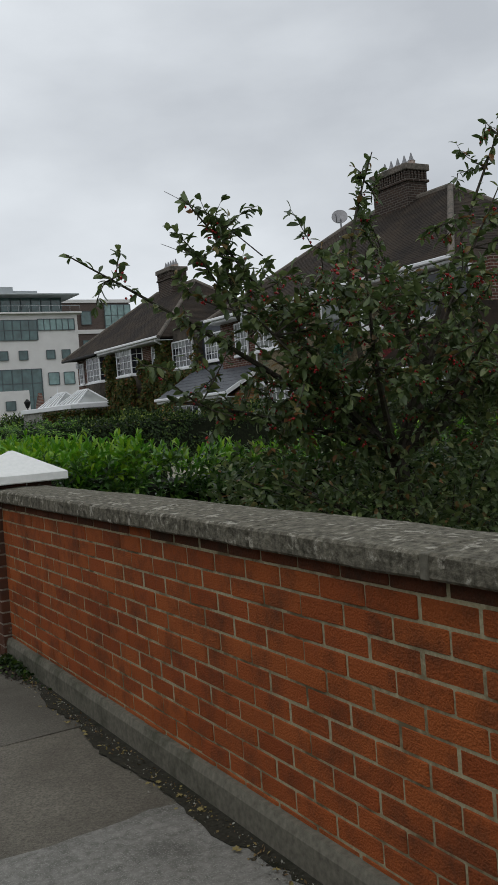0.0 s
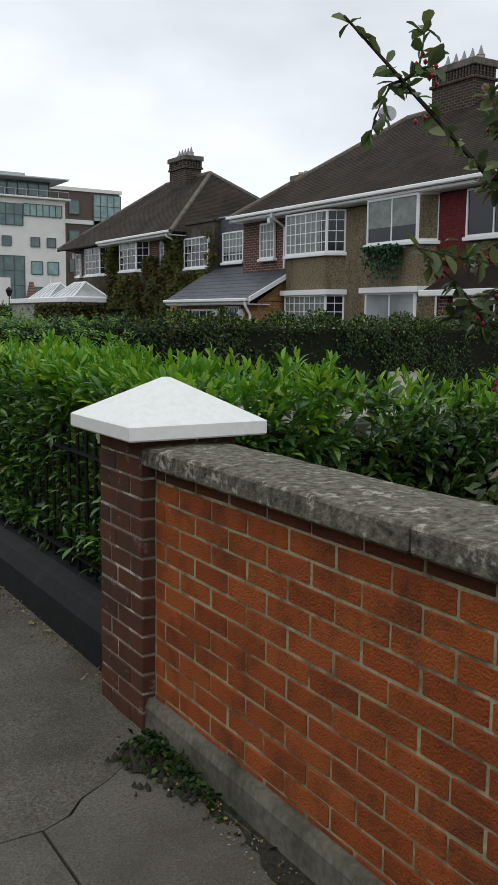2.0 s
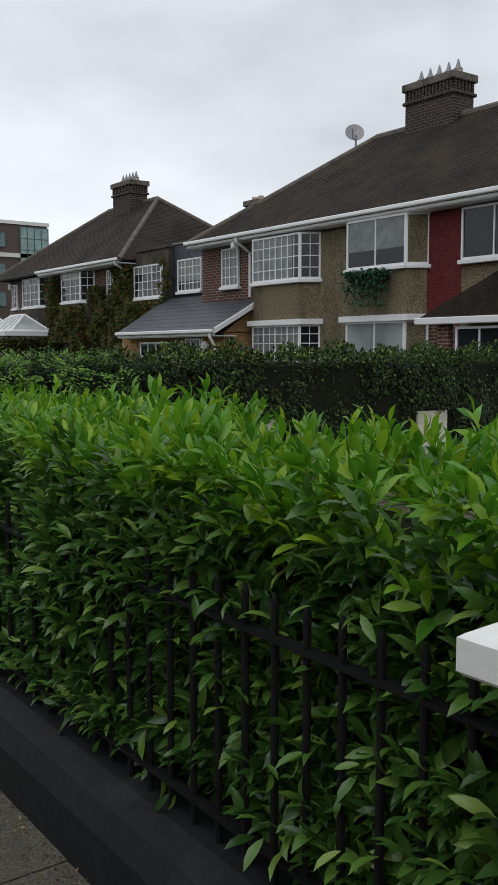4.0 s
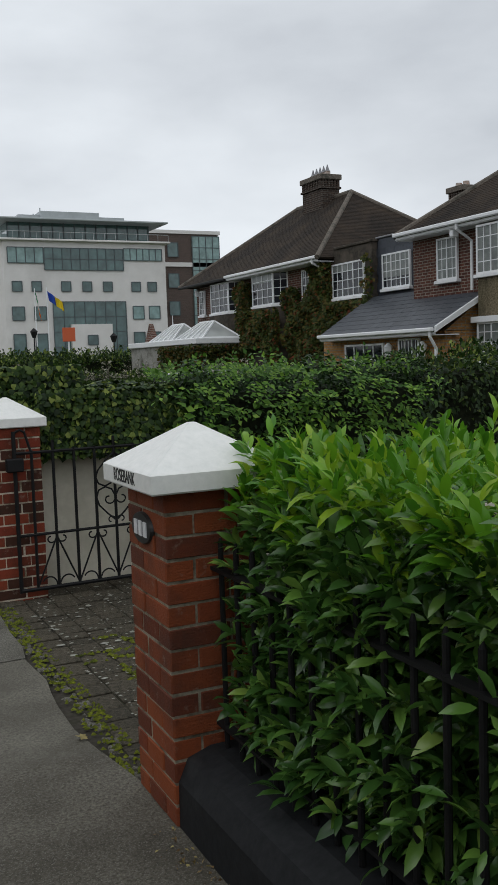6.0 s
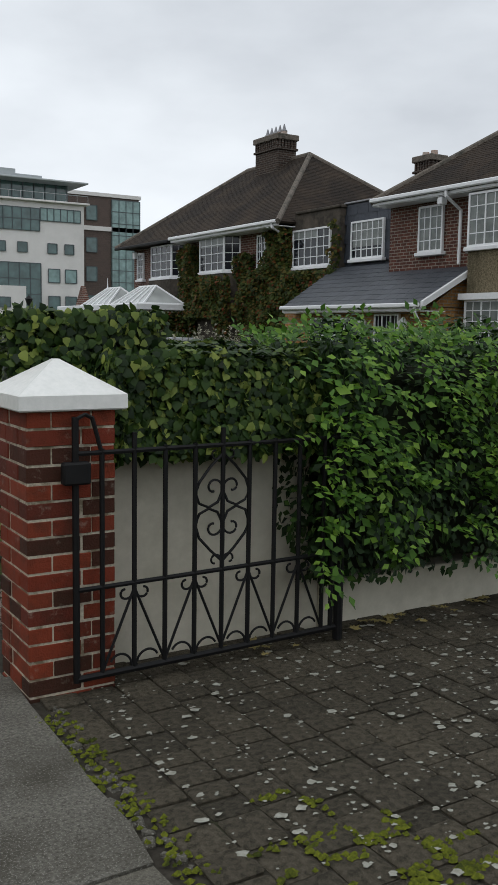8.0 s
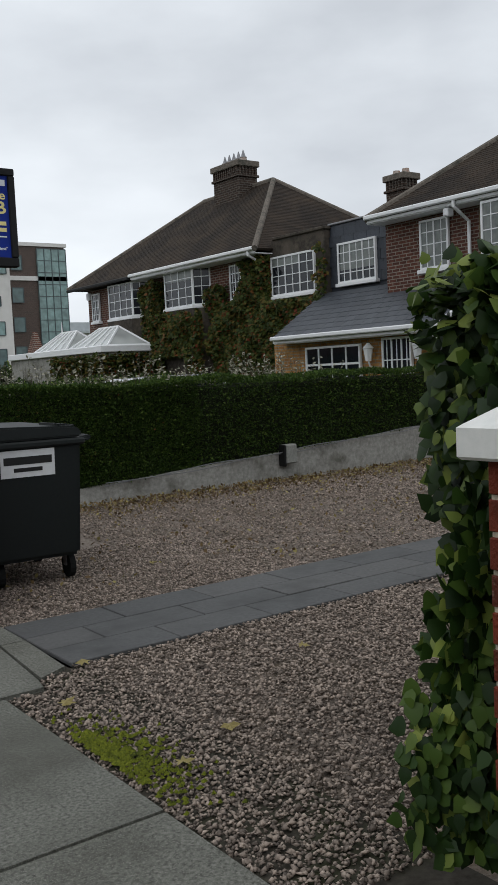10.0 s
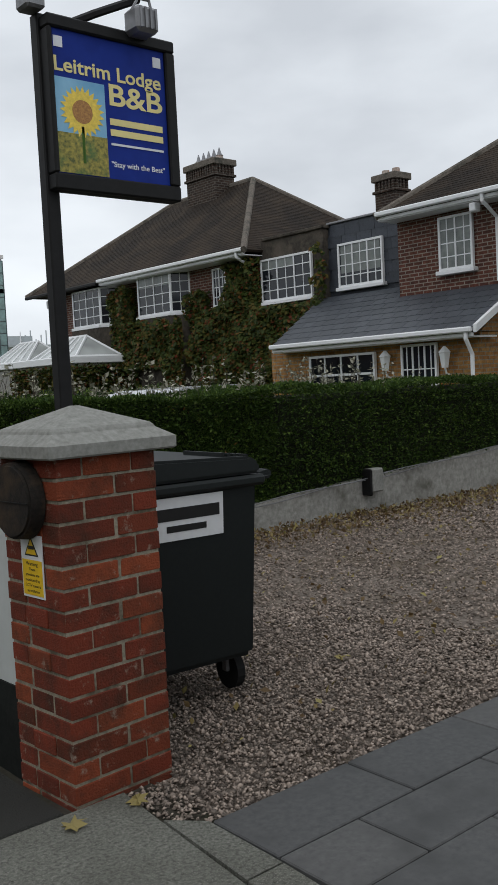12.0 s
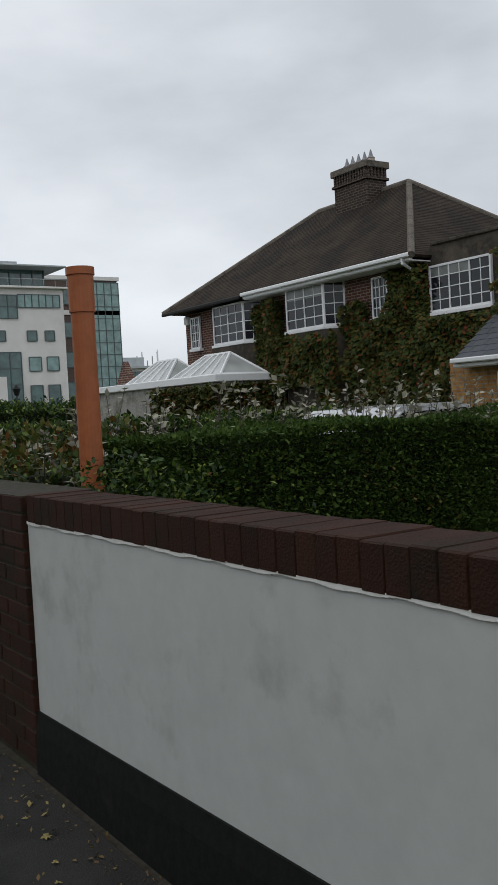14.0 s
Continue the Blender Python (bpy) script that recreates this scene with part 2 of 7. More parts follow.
M_COBBLE = worn("dark_paving_block", (0.042, 0.036, 0.026), (0.145, 0.126, 0.094), (0.032, 0.028, 0.019), 0.85, 75, 6, 0.9, 0.008, cover=(0.42, 0.62), random_gain=0.2, speck=(120, (0.2, 0.19, 0.15)))
M_COBBLE_FAR = worn("dark_paving_blocks", (0.042, 0.036, 0.026), (0.145, 0.126, 0.094), (0.032, 0.028, 0.019), 0.85, 75, 6, 0.9, 0.008, cover=(0.42, 0.62), random_gain=0.2, island=True)
M_MOSS = worn("bright_moss", (0.055, 0.072, 0.01), (0.19, 0.21, 0.02), (0.035, 0.045, 0.01), 0.95, 90, 14, 0.9, 0.01)
M_LICHEN = worn("pale_lichen", (0.22, 0.22, 0.18), (0.42, 0.42, 0.37), None, 0.9, 50, 4)
M_GRAVEL = worn("grey_pink_gravel", (0.158, 0.13, 0.108), (0.365, 0.303, 0.26), None, 0.85, 50, 3, 0.4, random_gain=0.6, island=True)
M_GRAVELBED = worn("gravel_bed", (0.1, 0.083, 0.068), (0.29, 0.242, 0.205), (0.13, 0.1, 0.07), 0.95, 38, 1.6, 1.0, 0.02)
M_FLAG = worn("dark_grey_flagstone", (0.078, 0.079, 0.08), (0.115, 0.116, 0.116), (0.066, 0.067, 0.067), 0.7, 40, 2.5, 0.2, random_gain=0.1)
M_LAWN = worn("rough_ground", (0.035, 0.05, 0.018), (0.08, 0.1, 0.04), (0.06, 0.05, 0.035), 0.95, 12, 0.6, 0.6, 0.02)
M_BIN = plain("dark_green_black_plastic", (0.009, 0.012, 0.012), 0.55, 0, 0.15, 60, 0.05)
M_BIN.node_tree.nodes["Principled BSDF"].inputs["Specular IOR Level"].default_value = 0.3
M_UPVC = plain("white_frame_paint", (0.78, 0.79, 0.8), 0.35, 0, 0.04)
M_LABELWHITE = plain("white_label", (0.72, 0.73, 0.74), 0.45, 0, 0.04)
M_YELLOW = plain("warning_yellow", (0.75, 0.48, 0.015), 0.45, 0, 0.08)
M_INK = plain("black_ink", (0.012, 0.012, 0.012), 0.5)
M_SIGNBLUE = worn("royal_blue_print", (0.006, 0.022, 0.2), (0.01, 0.034, 0.27), None, 0.65, 8, 2, 0.02)
M_SIGNYELLOW = plain("cream_yellow_print", (0.78, 0.68, 0.28), 0.45, 0, 0.05)
M_SIGNPALE = plain("pale_print", (0.72, 0.74, 0.78), 0.45, 0, 0.05)
M_SIGNSKY = worn("sky_blue_print", (0.12, 0.36, 0.6), (0.28, 0.55, 0.75), None, 0.4, 6, 2, 0.02)
M_PETAL = plain("sunflower_yellow_print", (0.85, 0.62, 0.08), 0.45, 0, 0.2, 60)
M_SEED = worn("seed_brown_print", (0.25, 0.1, 0.03), (0.55, 0.27, 0.06), None, 0.5, 120, 3, 0.02)
M_FIELD = worn("flower_field_print", (0.03, 0.06, 0.012), (0.5, 0.4, 0.06), (0.05, 0.14, 0.03), 0.5, 60, 14, 0.02)
M_TERRA = worn("terracotta_pipe", (0.3, 0.082, 0.024), (0.37, 0.11, 0.034), (0.22, 0.07, 0.03), 0.55, 20, 4, 0.15)
M_BARK = worn("grey_bark", (0.035, 0.028, 0.022), (0.1, 0.085, 0.07), (0.06, 0.07, 0.04), 0.95, 40, 6, 0.8)
M_BERRY = plain("red_berry", (0.36, 0.012, 0.015), 0.3, 0, 0.3)
# darker copy of the climber leaf, with depth shade put into its colour
M_VINE_DARK = leaf_mat("climber_leaf_shade_tone", [(0, (0.008, 0.024, 0.006)), (0.7, (0.022, 0.056, 0.011)), (1, (0.06, 0.12, 0.02))], 0.5, 0.2, 0.25)
# dark leaf tone: the low light on the hedge front is in the colour
M_HEDGE_DARK = leaf_mat("hedge_leaf_shade_tone", [(0, (0.009, 0.022, 0.005)), (0.7, (0.03, 0.064, 0.012)), (0.95, (0.075, 0.125, 0.02)), (1, (0.16, 0.21, 0.04))], 0.5, 0.2, 0.22)
M_FERN = leaf_mat("hanging_fern_leaf", [(0, (0.012, 0.05, 0.024)), (1, (0.035, 0.13, 0.06))], 0.5, 0.2, 0.3)
# near-black fill for hedge cores: the shade between leaves, put into colour
M_CORE = worn("painted_inner_shade", (0.006, 0.008, 0.004), (0.02, 0.025, 0.012), None, 1.0, 25, 3)
M_LAUREL = leaf_mat("laurel_leaf", [(0, (0.03, 0.085, 0.018)), (0.6, (0.08, 0.19, 0.034)), (0.9, (0.15, 0.29, 0.05)), (1, (0.27, 0.4, 0.08))], 0.28, 0.25)
M_LAUREL_NEW = leaf_mat("young_laurel_leaf", [(0, (0.065, 0.22, 0.016)), (0.6, (0.15, 0.37, 0.02)), (1, (0.33, 0.5, 0.03))], 0.34, 0.35)
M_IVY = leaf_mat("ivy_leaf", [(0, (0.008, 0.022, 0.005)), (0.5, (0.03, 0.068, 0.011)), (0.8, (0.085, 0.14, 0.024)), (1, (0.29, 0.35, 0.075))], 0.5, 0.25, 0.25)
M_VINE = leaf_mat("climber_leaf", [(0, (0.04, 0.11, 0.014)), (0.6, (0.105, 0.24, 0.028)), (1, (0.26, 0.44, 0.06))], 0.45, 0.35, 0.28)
M_PRIVET = leaf_mat("clipped_hedge_leaf", [(0, (0.024, 0.05, 0.01)), (0.7, (0.055, 0.1, 0.018)), (1, (0.11, 0.165, 0.03))], 0.65, 0.2, 0.15)
M_CREEPER = leaf_mat("autumn_creeper_leaf", [(0, (0.022, 0.04, 0.01)), (0.55, (0.065, 0.09, 0.017)), (0.85, (0.13, 0.095, 0.02)), (1, (0.17, 0.04, 0.018))], 0.6, 0.2, 0.2)
M_TREELEAF = leaf_mat("cotoneaster_leaf", [(0, (0.058, 0.092, 0.032)), (0.6, (0.115, 0.168, 0.055)), (0.93, (0.21, 0.25, 0.09)), (1, (0.26, 0.11, 0.045))], 0.42, 0.34)
M_DRYLEAF = leaf_mat("fallen_leaf", [(0, (0.09, 0.05, 0.022)), (0.6, (0.2, 0.13, 0.05)), (1, (0.34, 0.29, 0.1))], 0.75, 0.1)
M_SEEDHEAD = leaf_mat("pale_seed_head", [(0, (0.2, 0.2, 0.14)), (1, (0.48, 0.46, 0.36))], 0.8, 0.2)
M_TILE = coursed("brown_roof_tile", ((0.024, 0.0195, 0.0165), (0.034, 0.027, 0.022)), (0.02, 0.016, 0.0135), 0.33, 0.0637, 0.006, axes="sum", bump=0.15, stain=(0.062, 0.044, 0.03), rough=0.9)
M_RIDGE = worn("ridge_tile", (0.1, 0.085, 0.07), (0.2, 0.175, 0.15), (0.06, 0.06, 0.05), 0.9, 20, 3)
M_SLATE = worn("blue_grey_slate", (0.04, 0.047, 0.058), (0.078, 0.087, 0.102), (0.034, 0.038, 0.043), 0.45, 30, 3, 0.25, random_gain=0.2)
M_SLATE_HUNG = worn("dark_hung_slate", (0.026, 0.032, 0.044), (0.05, 0.058, 0.074), (0.02, 0.024, 0.03), 0.6, 25, 3, 0.25, random_gain=0.18)
M_HOUSEBRICK = coursed("house_brick", ((0.15, 0.058, 0.04), (0.095, 0.042, 0.033)), (0.27, 0.24, 0.21), 0.235, 0.078, 0.012, axes="sum")
M_YELLOWBRICK = coursed("buff_orange_brick", ((0.46, 0.25, 0.085), (0.35, 0.165, 0.06)), (0.3, 0.26, 0.2), 0.235, 0.078, 0.011, axes="sum")
M_REDPANEL = coursed("painted_red_brick", ((0.16, 0.03, 0.03), (0.13, 0.025, 0.028)), (0.1, 0.022, 0.025), 0.235, 0.078, 0.01, axes="sum", bump=0.4)
M_DASH = streaked("brown_pebbledash", (0.075, 0.06, 0.034), (0.3, 0.25, 0.165), (0.055, 0.05, 0.03))
M_GREYWALL = worn("dark_weathered_render", (0.035, 0.03, 0.025), (0.085, 0.075, 0.062), (0.12, 0.1, 0.08), 0.95, 8, 1.5, 0.4)
M_GREYREND = worn("stained_cream_grey_render", (0.6, 0.565, 0.46), (0.7, 0.66, 0.55), (0.42, 0.4, 0.31), 0.9, 14, 1.6, 0.25, 0.004, cover=(0.46, 0.75))
M_LOWWALL = worn("weathered_render", (0.22, 0.215, 0.195), (0.4, 0.39, 0.36), (0.13, 0.125, 0.105), 0.95, 25, 2.5, 0.5, 0.008)
M_CHIMNEY = coursed("sooty_brick", ((0.065, 0.043, 0.033), (0.04, 0.029, 0.025)), (0.12, 0.11, 0.098), 0.235, 0.078, 0.012, axes="sum")
M_POT = worn("buff_chimney_pot", (0.3, 0.24, 0.2), (0.5, 0.44, 0.4), (0.36, 0.14, 0.07), 0.8, 10, 3)
M_LEAD = plain("dull_metal", (0.22, 0.22, 0.23), 0.45, 0.5, 0.2)
M_CURTAIN = worn("net_curtain", (0.11, 0.125, 0.118), (0.22, 0.24, 0.225), None, 0.3, 5, 3, 0.1)
M_ROOM = plain("dim_room", (0.02, 0.02, 0.022), 0.8)
M_OFFICE = worn("pale_stone_cladding", (0.66, 0.64, 0.62), (0.74, 0.72, 0.7), (0.6, 0.58, 0.56), 0.85, 0.6, 0.12, 0.05)
M_OFFICEBRICK = coursed("brown_office_brick", ((0.135, 0.1, 0.09), (0.11, 0.085, 0.078)), (0.13, 0.11, 0.1), 0.5, 0.25, 0.02, axes="sum", bump=0.2)
M_OFFICEROOF = plain("grey_roof_metal", (0.4, 0.43, 0.44), 0.5, 0.2, 0.12, 1)
M_OFFICEFRAME = plain("dark_window_frame", (0.06, 0.08, 0.085), 0.5)
M_CAR = plain("silver_car_paint", (0.55, 0.56, 0.57), 0.25, 0.4, 0.05)
M_TYRE = plain("black_rubber", (0.015, 0.015, 0.015), 0.9)


def glass_mat(name, c, rough=0.06, spec=0.6):
    m, b = base_mat(name, rough)
    n, l = nodes_of(m)
    l.new(ramp(m, grain(m, 0.8, 2), [(0.3, tuple(v * 0.7 for v in c)), (0.7, tuple(v * 1.4 for v in c))]), b.inputs["Base Color"])
    b.inputs["Specular IOR Level"].default_value = spec
    return m


M_GLASS = glass_mat("dark_window_glass", (0.012, 0.015, 0.02), 0.06, 0.4)
M_GLASS_BLIND = glass_mat("glass_over_blind", (0.3, 0.33, 0.34), 0.12, 0.4)
M_GLASS_GREEN = glass_mat("green_office_glass", (0.06, 0.115, 0.112), 0.08, 0.7)
M_GLASS_PALE = glass_mat("pale_green_office_glass", (0.16, 0.26, 0.25), 0.1, 0.7)
# pale base colour stands in for bright sky reflected in the lantern glass
M_GLASS_ROOF = glass_mat("glazing_painted_sky_sheen", (0.4, 0.42, 0.41), 0.2, 0.6)


# ---- builders ----
def part(name, bm, material, parent=None, label=""):
    """Links a bmesh as one mesh object."""
    me = bpy.data.meshes.new(name)
    bm.to_mesh(me)
    bm.free()
    me.materials.append(material)
    ob = new(name, me)
    if parent:
        ob.parent = parent
    if label:
        ob["label"] = label
    return ob


def shared(name, me, parent, m):
    ob = new(name, me)
    ob.parent = parent
    ob.matrix_basis = m
    return ob


def root(name, label, category, group="", kind="", at=(0, 0, 0)):
    ob = new(name)
    ob.location = at
    return tagged(ob, label, category, group, kind)


def box(bm, x0, x1, y0, y1, z0, z1, bevel=0.0, m=None):
    vs = [bm.verts.new((x, y, z) if m is None else m @ Vector((x, y, z))) for z in (z0, z1) for x, y in ((x0, y0), (x1, y0), (x1, y1), (x0, y1))]
    for q in ((3, 2, 1, 0), (4, 5, 6, 7), (0, 1, 5, 4), (1, 2, 6, 5), (2, 3, 7, 6), (3, 0, 4, 7)):
        bm.faces.new([vs[i] for i in q])
    if bevel:
        es = list({e for v in vs for e in v.link_edges})
        bmesh.ops.bevel(bm, geom=es, offset=bevel, segments=1, affect="EDGES")
    return bm


def boxed(*a, **k):
    return box(bmesh.new(), *a, **k)


def tube(bm, pts, r, sides=6, r1=None):
    """A round bar along points; r1: the radius at the far end."""
    pts = [Vector(p) for p in pts]
    rings = []
    for i, p in enumerate(pts):
        d = (pts[min(i + 1, len(pts) - 1)] - pts[max(i - 1, 0)]).normalized()
        a = d.cross(Vector((0.31, 0.2, 0.93))).normalized() if abs(d.z) < 0.9 else d.cross(Vector((1, 0.1, 0))).normalized()
        b = d.cross(a)
        rr = r if r1 is None else r + (r1 - r) * i / max(1, len(pts) - 1)
        rings.append([bm.verts.new(p + rr * (math.cos(2 * math.pi * k / sides) * a + math.sin(2 * math.pi * k / sides) * b)) for k in range(sides)])
    for u, v in zip(rings, rings[1:]):
        for k in range(sides):
            bm.faces.new((u[k], u[(k + 1) % sides], v[(k + 1) % sides], v[k]))
    bm.faces.new(rings[0][::-1])
    bm.faces.new(rings[-1])
    return bm


def prism(bm, outline, lo, hi, axis="x"):
    """A flat outline of pairs, drawn out along an axis from lo to hi."""
    def put(a, b, c):
        return {"x": (c, a, b), "y": (a, c, b), "z": (a, b, c)}[axis]
    u = [bm.verts.new(put(a, b, lo)) for a, b in outline]
    v = [bm.verts.new(put(a, b, hi)) for a, b in outline]
    n = len(outline)
    bm.faces.new(u)
    bm.faces.new(v)
    for i in range(n):
        bm.faces.new((u[i], u[(i + 1) % n], v[(i + 1) % n], v[i]))
    bmesh.ops.recalc_face_normals(bm, faces=bm.faces[:])
    return bm


def faces(bm, *polys):
    for p in polys:
        bm.faces.new([bm.verts.new(c) for c in p])
    return bm


def shell(bm, polys, thick):
    """Sheets with thickness, from polygons that may share corners."""
    faces(bm, *polys)
    bmesh.ops.remove_doubles(bm, verts=bm.verts[:], dist=1e-4)
    bmesh.ops.recalc_face_normals(bm, faces=bm.faces[:])
    bmesh.ops.solidify(bm, geom=bm.faces[:], thickness=thick)
    return bm


def words(name, text, size, m, material, parent, label="", thick=0.001, align="CENTER", squeeze=1.0, bold=0.0):
    cu = bpy.data.curves.new(name, "FONT")
    cu.offset = bold
    cu.body, cu.size, cu.extrude, cu.align_x, cu.align_y = text, size, thick, align, "CENTER"
    tmp = new(name, cu)
    me = bpy.data.meshes.new_from_object(tmp.evaluated_get(bpy.context.evaluated_depsgraph_get()))
    bpy.data.objects.remove(tmp)
    me.materials.clear()
    me.materials.append(material)
    ob = new(name, me)
    ob.parent = parent
    ob.matrix_basis = m @ Matrix.Diagonal((squeeze, 1, 1, 1))
    if label:
        ob["label"] = label
    return ob


def mesh_from(name, verts, polys, material, parent=None, label="", smooth=False):
    me = bpy.data.meshes.new(name)
    me.from_pydata(verts, [], polys)
    me.materials.append(material)
    if smooth:
        me.shade_smooth()
    ob = new(name, me)
    if parent:
        ob.parent = parent
    if label:
        ob["label"] = label
    return ob


# leaf outlines: along, across, lift; and the faces on them
LANCE = ([(0, 0, 0), (0.2, 0.1, 0.05), (0.2, 0, 0.0), (0.2, -0.1, 0.05), (0.48, 0.16, 0.06), (0.48, 0, 0.0), (0.48, -0.16, 0.06), (0.76, 0.12, -0.01), (0.76, 0, -0.06), (0.76, -0.12, -0.01), (1, 0, -0.19)],
         [(0, 2, 1), (0, 3, 2), (2, 5, 4, 1), (3, 6, 5, 2), (5, 8, 7, 4), (6, 9, 8, 5), (8, 10, 7), (9, 10, 8)])
OVAL = ([(0, 0, 0), (0.45, 0.3, 0.05), (0.45, -0.3, 0.05), (0.5, 0, -0.03), (1, 0, -0.08)], [(0, 3, 1), (0, 2, 3), (3, 4, 1), (2, 4, 3)])
HEART = ([(0, 0, 0), (0.1, 0.38, 0.03), (0.1, -0.38, 0.03), (0.45, 0.42, -0.02), (0.45, -0.42, -0.02), (0.4, 0, 0.05), (1, 0, -0.12)], [(0, 5, 1), (0, 2, 5), (5, 3, 1), (5, 2, 4), (5, 6, 3), (5, 4, 6)])
BLADE = ([(0, 0, 0), (0.28, 0.19, 0.05), (0.28, -0.19, 0.05), (0.3, 0, -0.02), (0.65, 0.24, 0.02), (0.65, -0.24, 0.02), (0.68, 0, -0.08), (0.93, 0.09, -0.12), (0.93, -0.09, -0.12), (1, 0, -0.2)],
         [(0, 3, 1), (0, 2, 3), (3, 6, 4, 1), (2, 5, 6, 3), (6, 9, 7, 4), (5, 8, 9, 6)])
CHIP = ([(0, 0, 0), (0.5, 0.3, 0.04), (1, 0, 0), (0.5, -0.3, 0.04)], [(0, 1, 2, 3)])


def foliage(name, points, ways, sizes, shape, material, parent, label="", rng=None, spread=0.6, kind="stuff", facing=None):
    """Many leaves in one mesh: a base point, a way to grow and a length for each."""
    rng = rng or np.random.default_rng(1)
    p, w, s = np.asarray(points, float), np.asarray(ways, float), np.asarray(sizes, float)
    n = len(p)
    w = w + rng.normal(0, spread, (n, 3))
    w /= np.linalg.norm(w, axis=1, keepdims=True) + 1e-9
    ref = rng.normal(0, 0.45, (n, 3)) + (np.array([0, 0, 1.0]) if facing is None else np.asarray(facing, float))
    side = np.cross(w, ref)
    side /= np.linalg.norm(side, axis=1, keepdims=True) + 1e-9
    up = np.cross(side, w)
    out = np.array(shape[0])
    v = p[:, None, :] + s[:, None, None] * (out[None, :, 0:1] * w[:, None, :] + out[None, :, 1:2] * side[:, None, :] + out[None, :, 2:3] * up[:, None, :])
    k = len(out)
    polys = [tuple(i * k + j for j in f) for i in range(n) for f in shape[1]]
    ob = mesh_from(name, v.reshape(-1, 3).tolist(), polys, material, parent, label, True)
    ob["kind"] = kind
    return ob


def hedge_points(rng, x0, x1, y0, y1, z0, z1, n, sides="xXyYt", wob=0.06):
    """Points and outward ways over the chosen sides of a clipped hedge, with a wavy skin."""
    area = {"x": (y1 - y0) * (z1 - z0), "X": (y1 - y0) * (z1 - z0), "y": (x1 - x0) * (z1 - z0), "Y": (x1 - x0) * (z1 - z0), "t": (x1 - x0) * (y1 - y0)}
    total = sum(area[s] for s in sides)
    ps, ws = [], []
    for s in sides:
        k = int(n * area[s] / total)
        u = rng.random((k, 3))
        q = np.stack([x0 + u[:, 0] * (x1 - x0), y0 + u[:, 1] * (y1 - y0), z0 + u[:, 2] * (z1 - z0)], 1)
        ax = "xyz".index(s.lower()) if s != "t" else 2
        val = {"x": x0, "X": x1, "y": y0, "Y": y1, "t": z1}[s]
        sign = {"x": -1, "X": 1, "y": -1, "Y": 1, "t": 1}[s]
        a, b = q[:, (ax + 1) % 3], q[:, (ax + 2) % 3]
        wave = wob * (np.sin(a * 3.1 + b * 1.7) + np.sin(a * 7.3 - b * 5.1 + 1.3) * 0.6 + np.sin(b * 9.7 + a * 2.3) * 0.4)
        q[:, ax] = val + sign * (wave - rng.random(k) * 2.2 * wob)
        way = np.zeros((k, 3))
        way[:, ax] = sign
        way[:, 2] += 0.35
        ps.append(q)
        ws.append(way)
    return np.concatenate(ps), np.concatenate(ws)


# ---- ground ----
ground = tagged(part("ground", boxed(-900, 900, -900, 900, -0.6, -0.05), M_LAWN), "rough grass and earth ground reaching the horizon", "ground", kind="structure")
road_bed = tagged(part("pavement_bed", boxed(-1.6, 2.0, -8, 40, -0.2, -0.02, 0), M_BED), "dark earth in the joints of the pavement", "pavement", kind="structure")

# ---- brickwork ----
bm = boxed(-0.5, 0.5, -0.5, 0.5, -0.5, 0.5, 0.035)
BRICKS = {}
for mat_ in (M_BRICK_WALL, M_BRICK_DARK, M_BRICK_BLACK, M_BRICK_PIER, M_BRICK_RED, M_BRICK_SIGN, M_BRICK_STAIN_SHADE):
    me_ = bpy.data.meshes.new("brick")
    bm.to_mesh(me_)
    me_.materials.append(mat_)
    BRICKS[mat_.name] = me_
bm.free()
brick_rng = random.Random(4)


def lay(parent, mat, along, face, depth, a0, a1, z0, courses, height, length, joint=0.01, half=True, start=0, out=-1, flush=False, top_mat=None):
    """Courses of bricks along x or y; face: the outer plane; out: which way it looks."""
    for c in range(courses):
        z = z0 + c * height + height / 2
        a = a0 - ((length / 2) if (c + start) % 2 and half else 0)
        while a < a1 - 0.02:
            lo, hi = max(a, a0), min(a + length, a1)
            if hi - lo > 0.03:
                e0 = lo if flush and lo <= a0 + 1e-6 else lo + joint / 2
                e1 = hi if flush and hi >= a1 - 1e-6 else hi - joint / 2
                lo, hi = e0, e1
                sz = (hi - lo, depth, height - joint)
                proud = brick_rng.uniform(-0.0025, 0.004)
                mid = (lo + hi) / 2
                wob = brick_rng.uniform(-0.6, 0.6)
                if along == "y":
                    m = pose(face - out * (depth / 2) + out * proud, mid, z, wob, 0, 0) @ Matrix.Diagonal((sz[1], sz[0], sz[2], 1))
                else:
                    m = pose(mid, face - out * (depth / 2) + out * proud, z, 0, wob, 0) @ Matrix.Diagonal((sz[0], sz[1], sz[2], 1))
                shared("brick", BRICKS[(mat if not top_mat or c < courses - 1 or brick_rng.random() < 0.12 else top_mat).name], parent, m)
            a += length


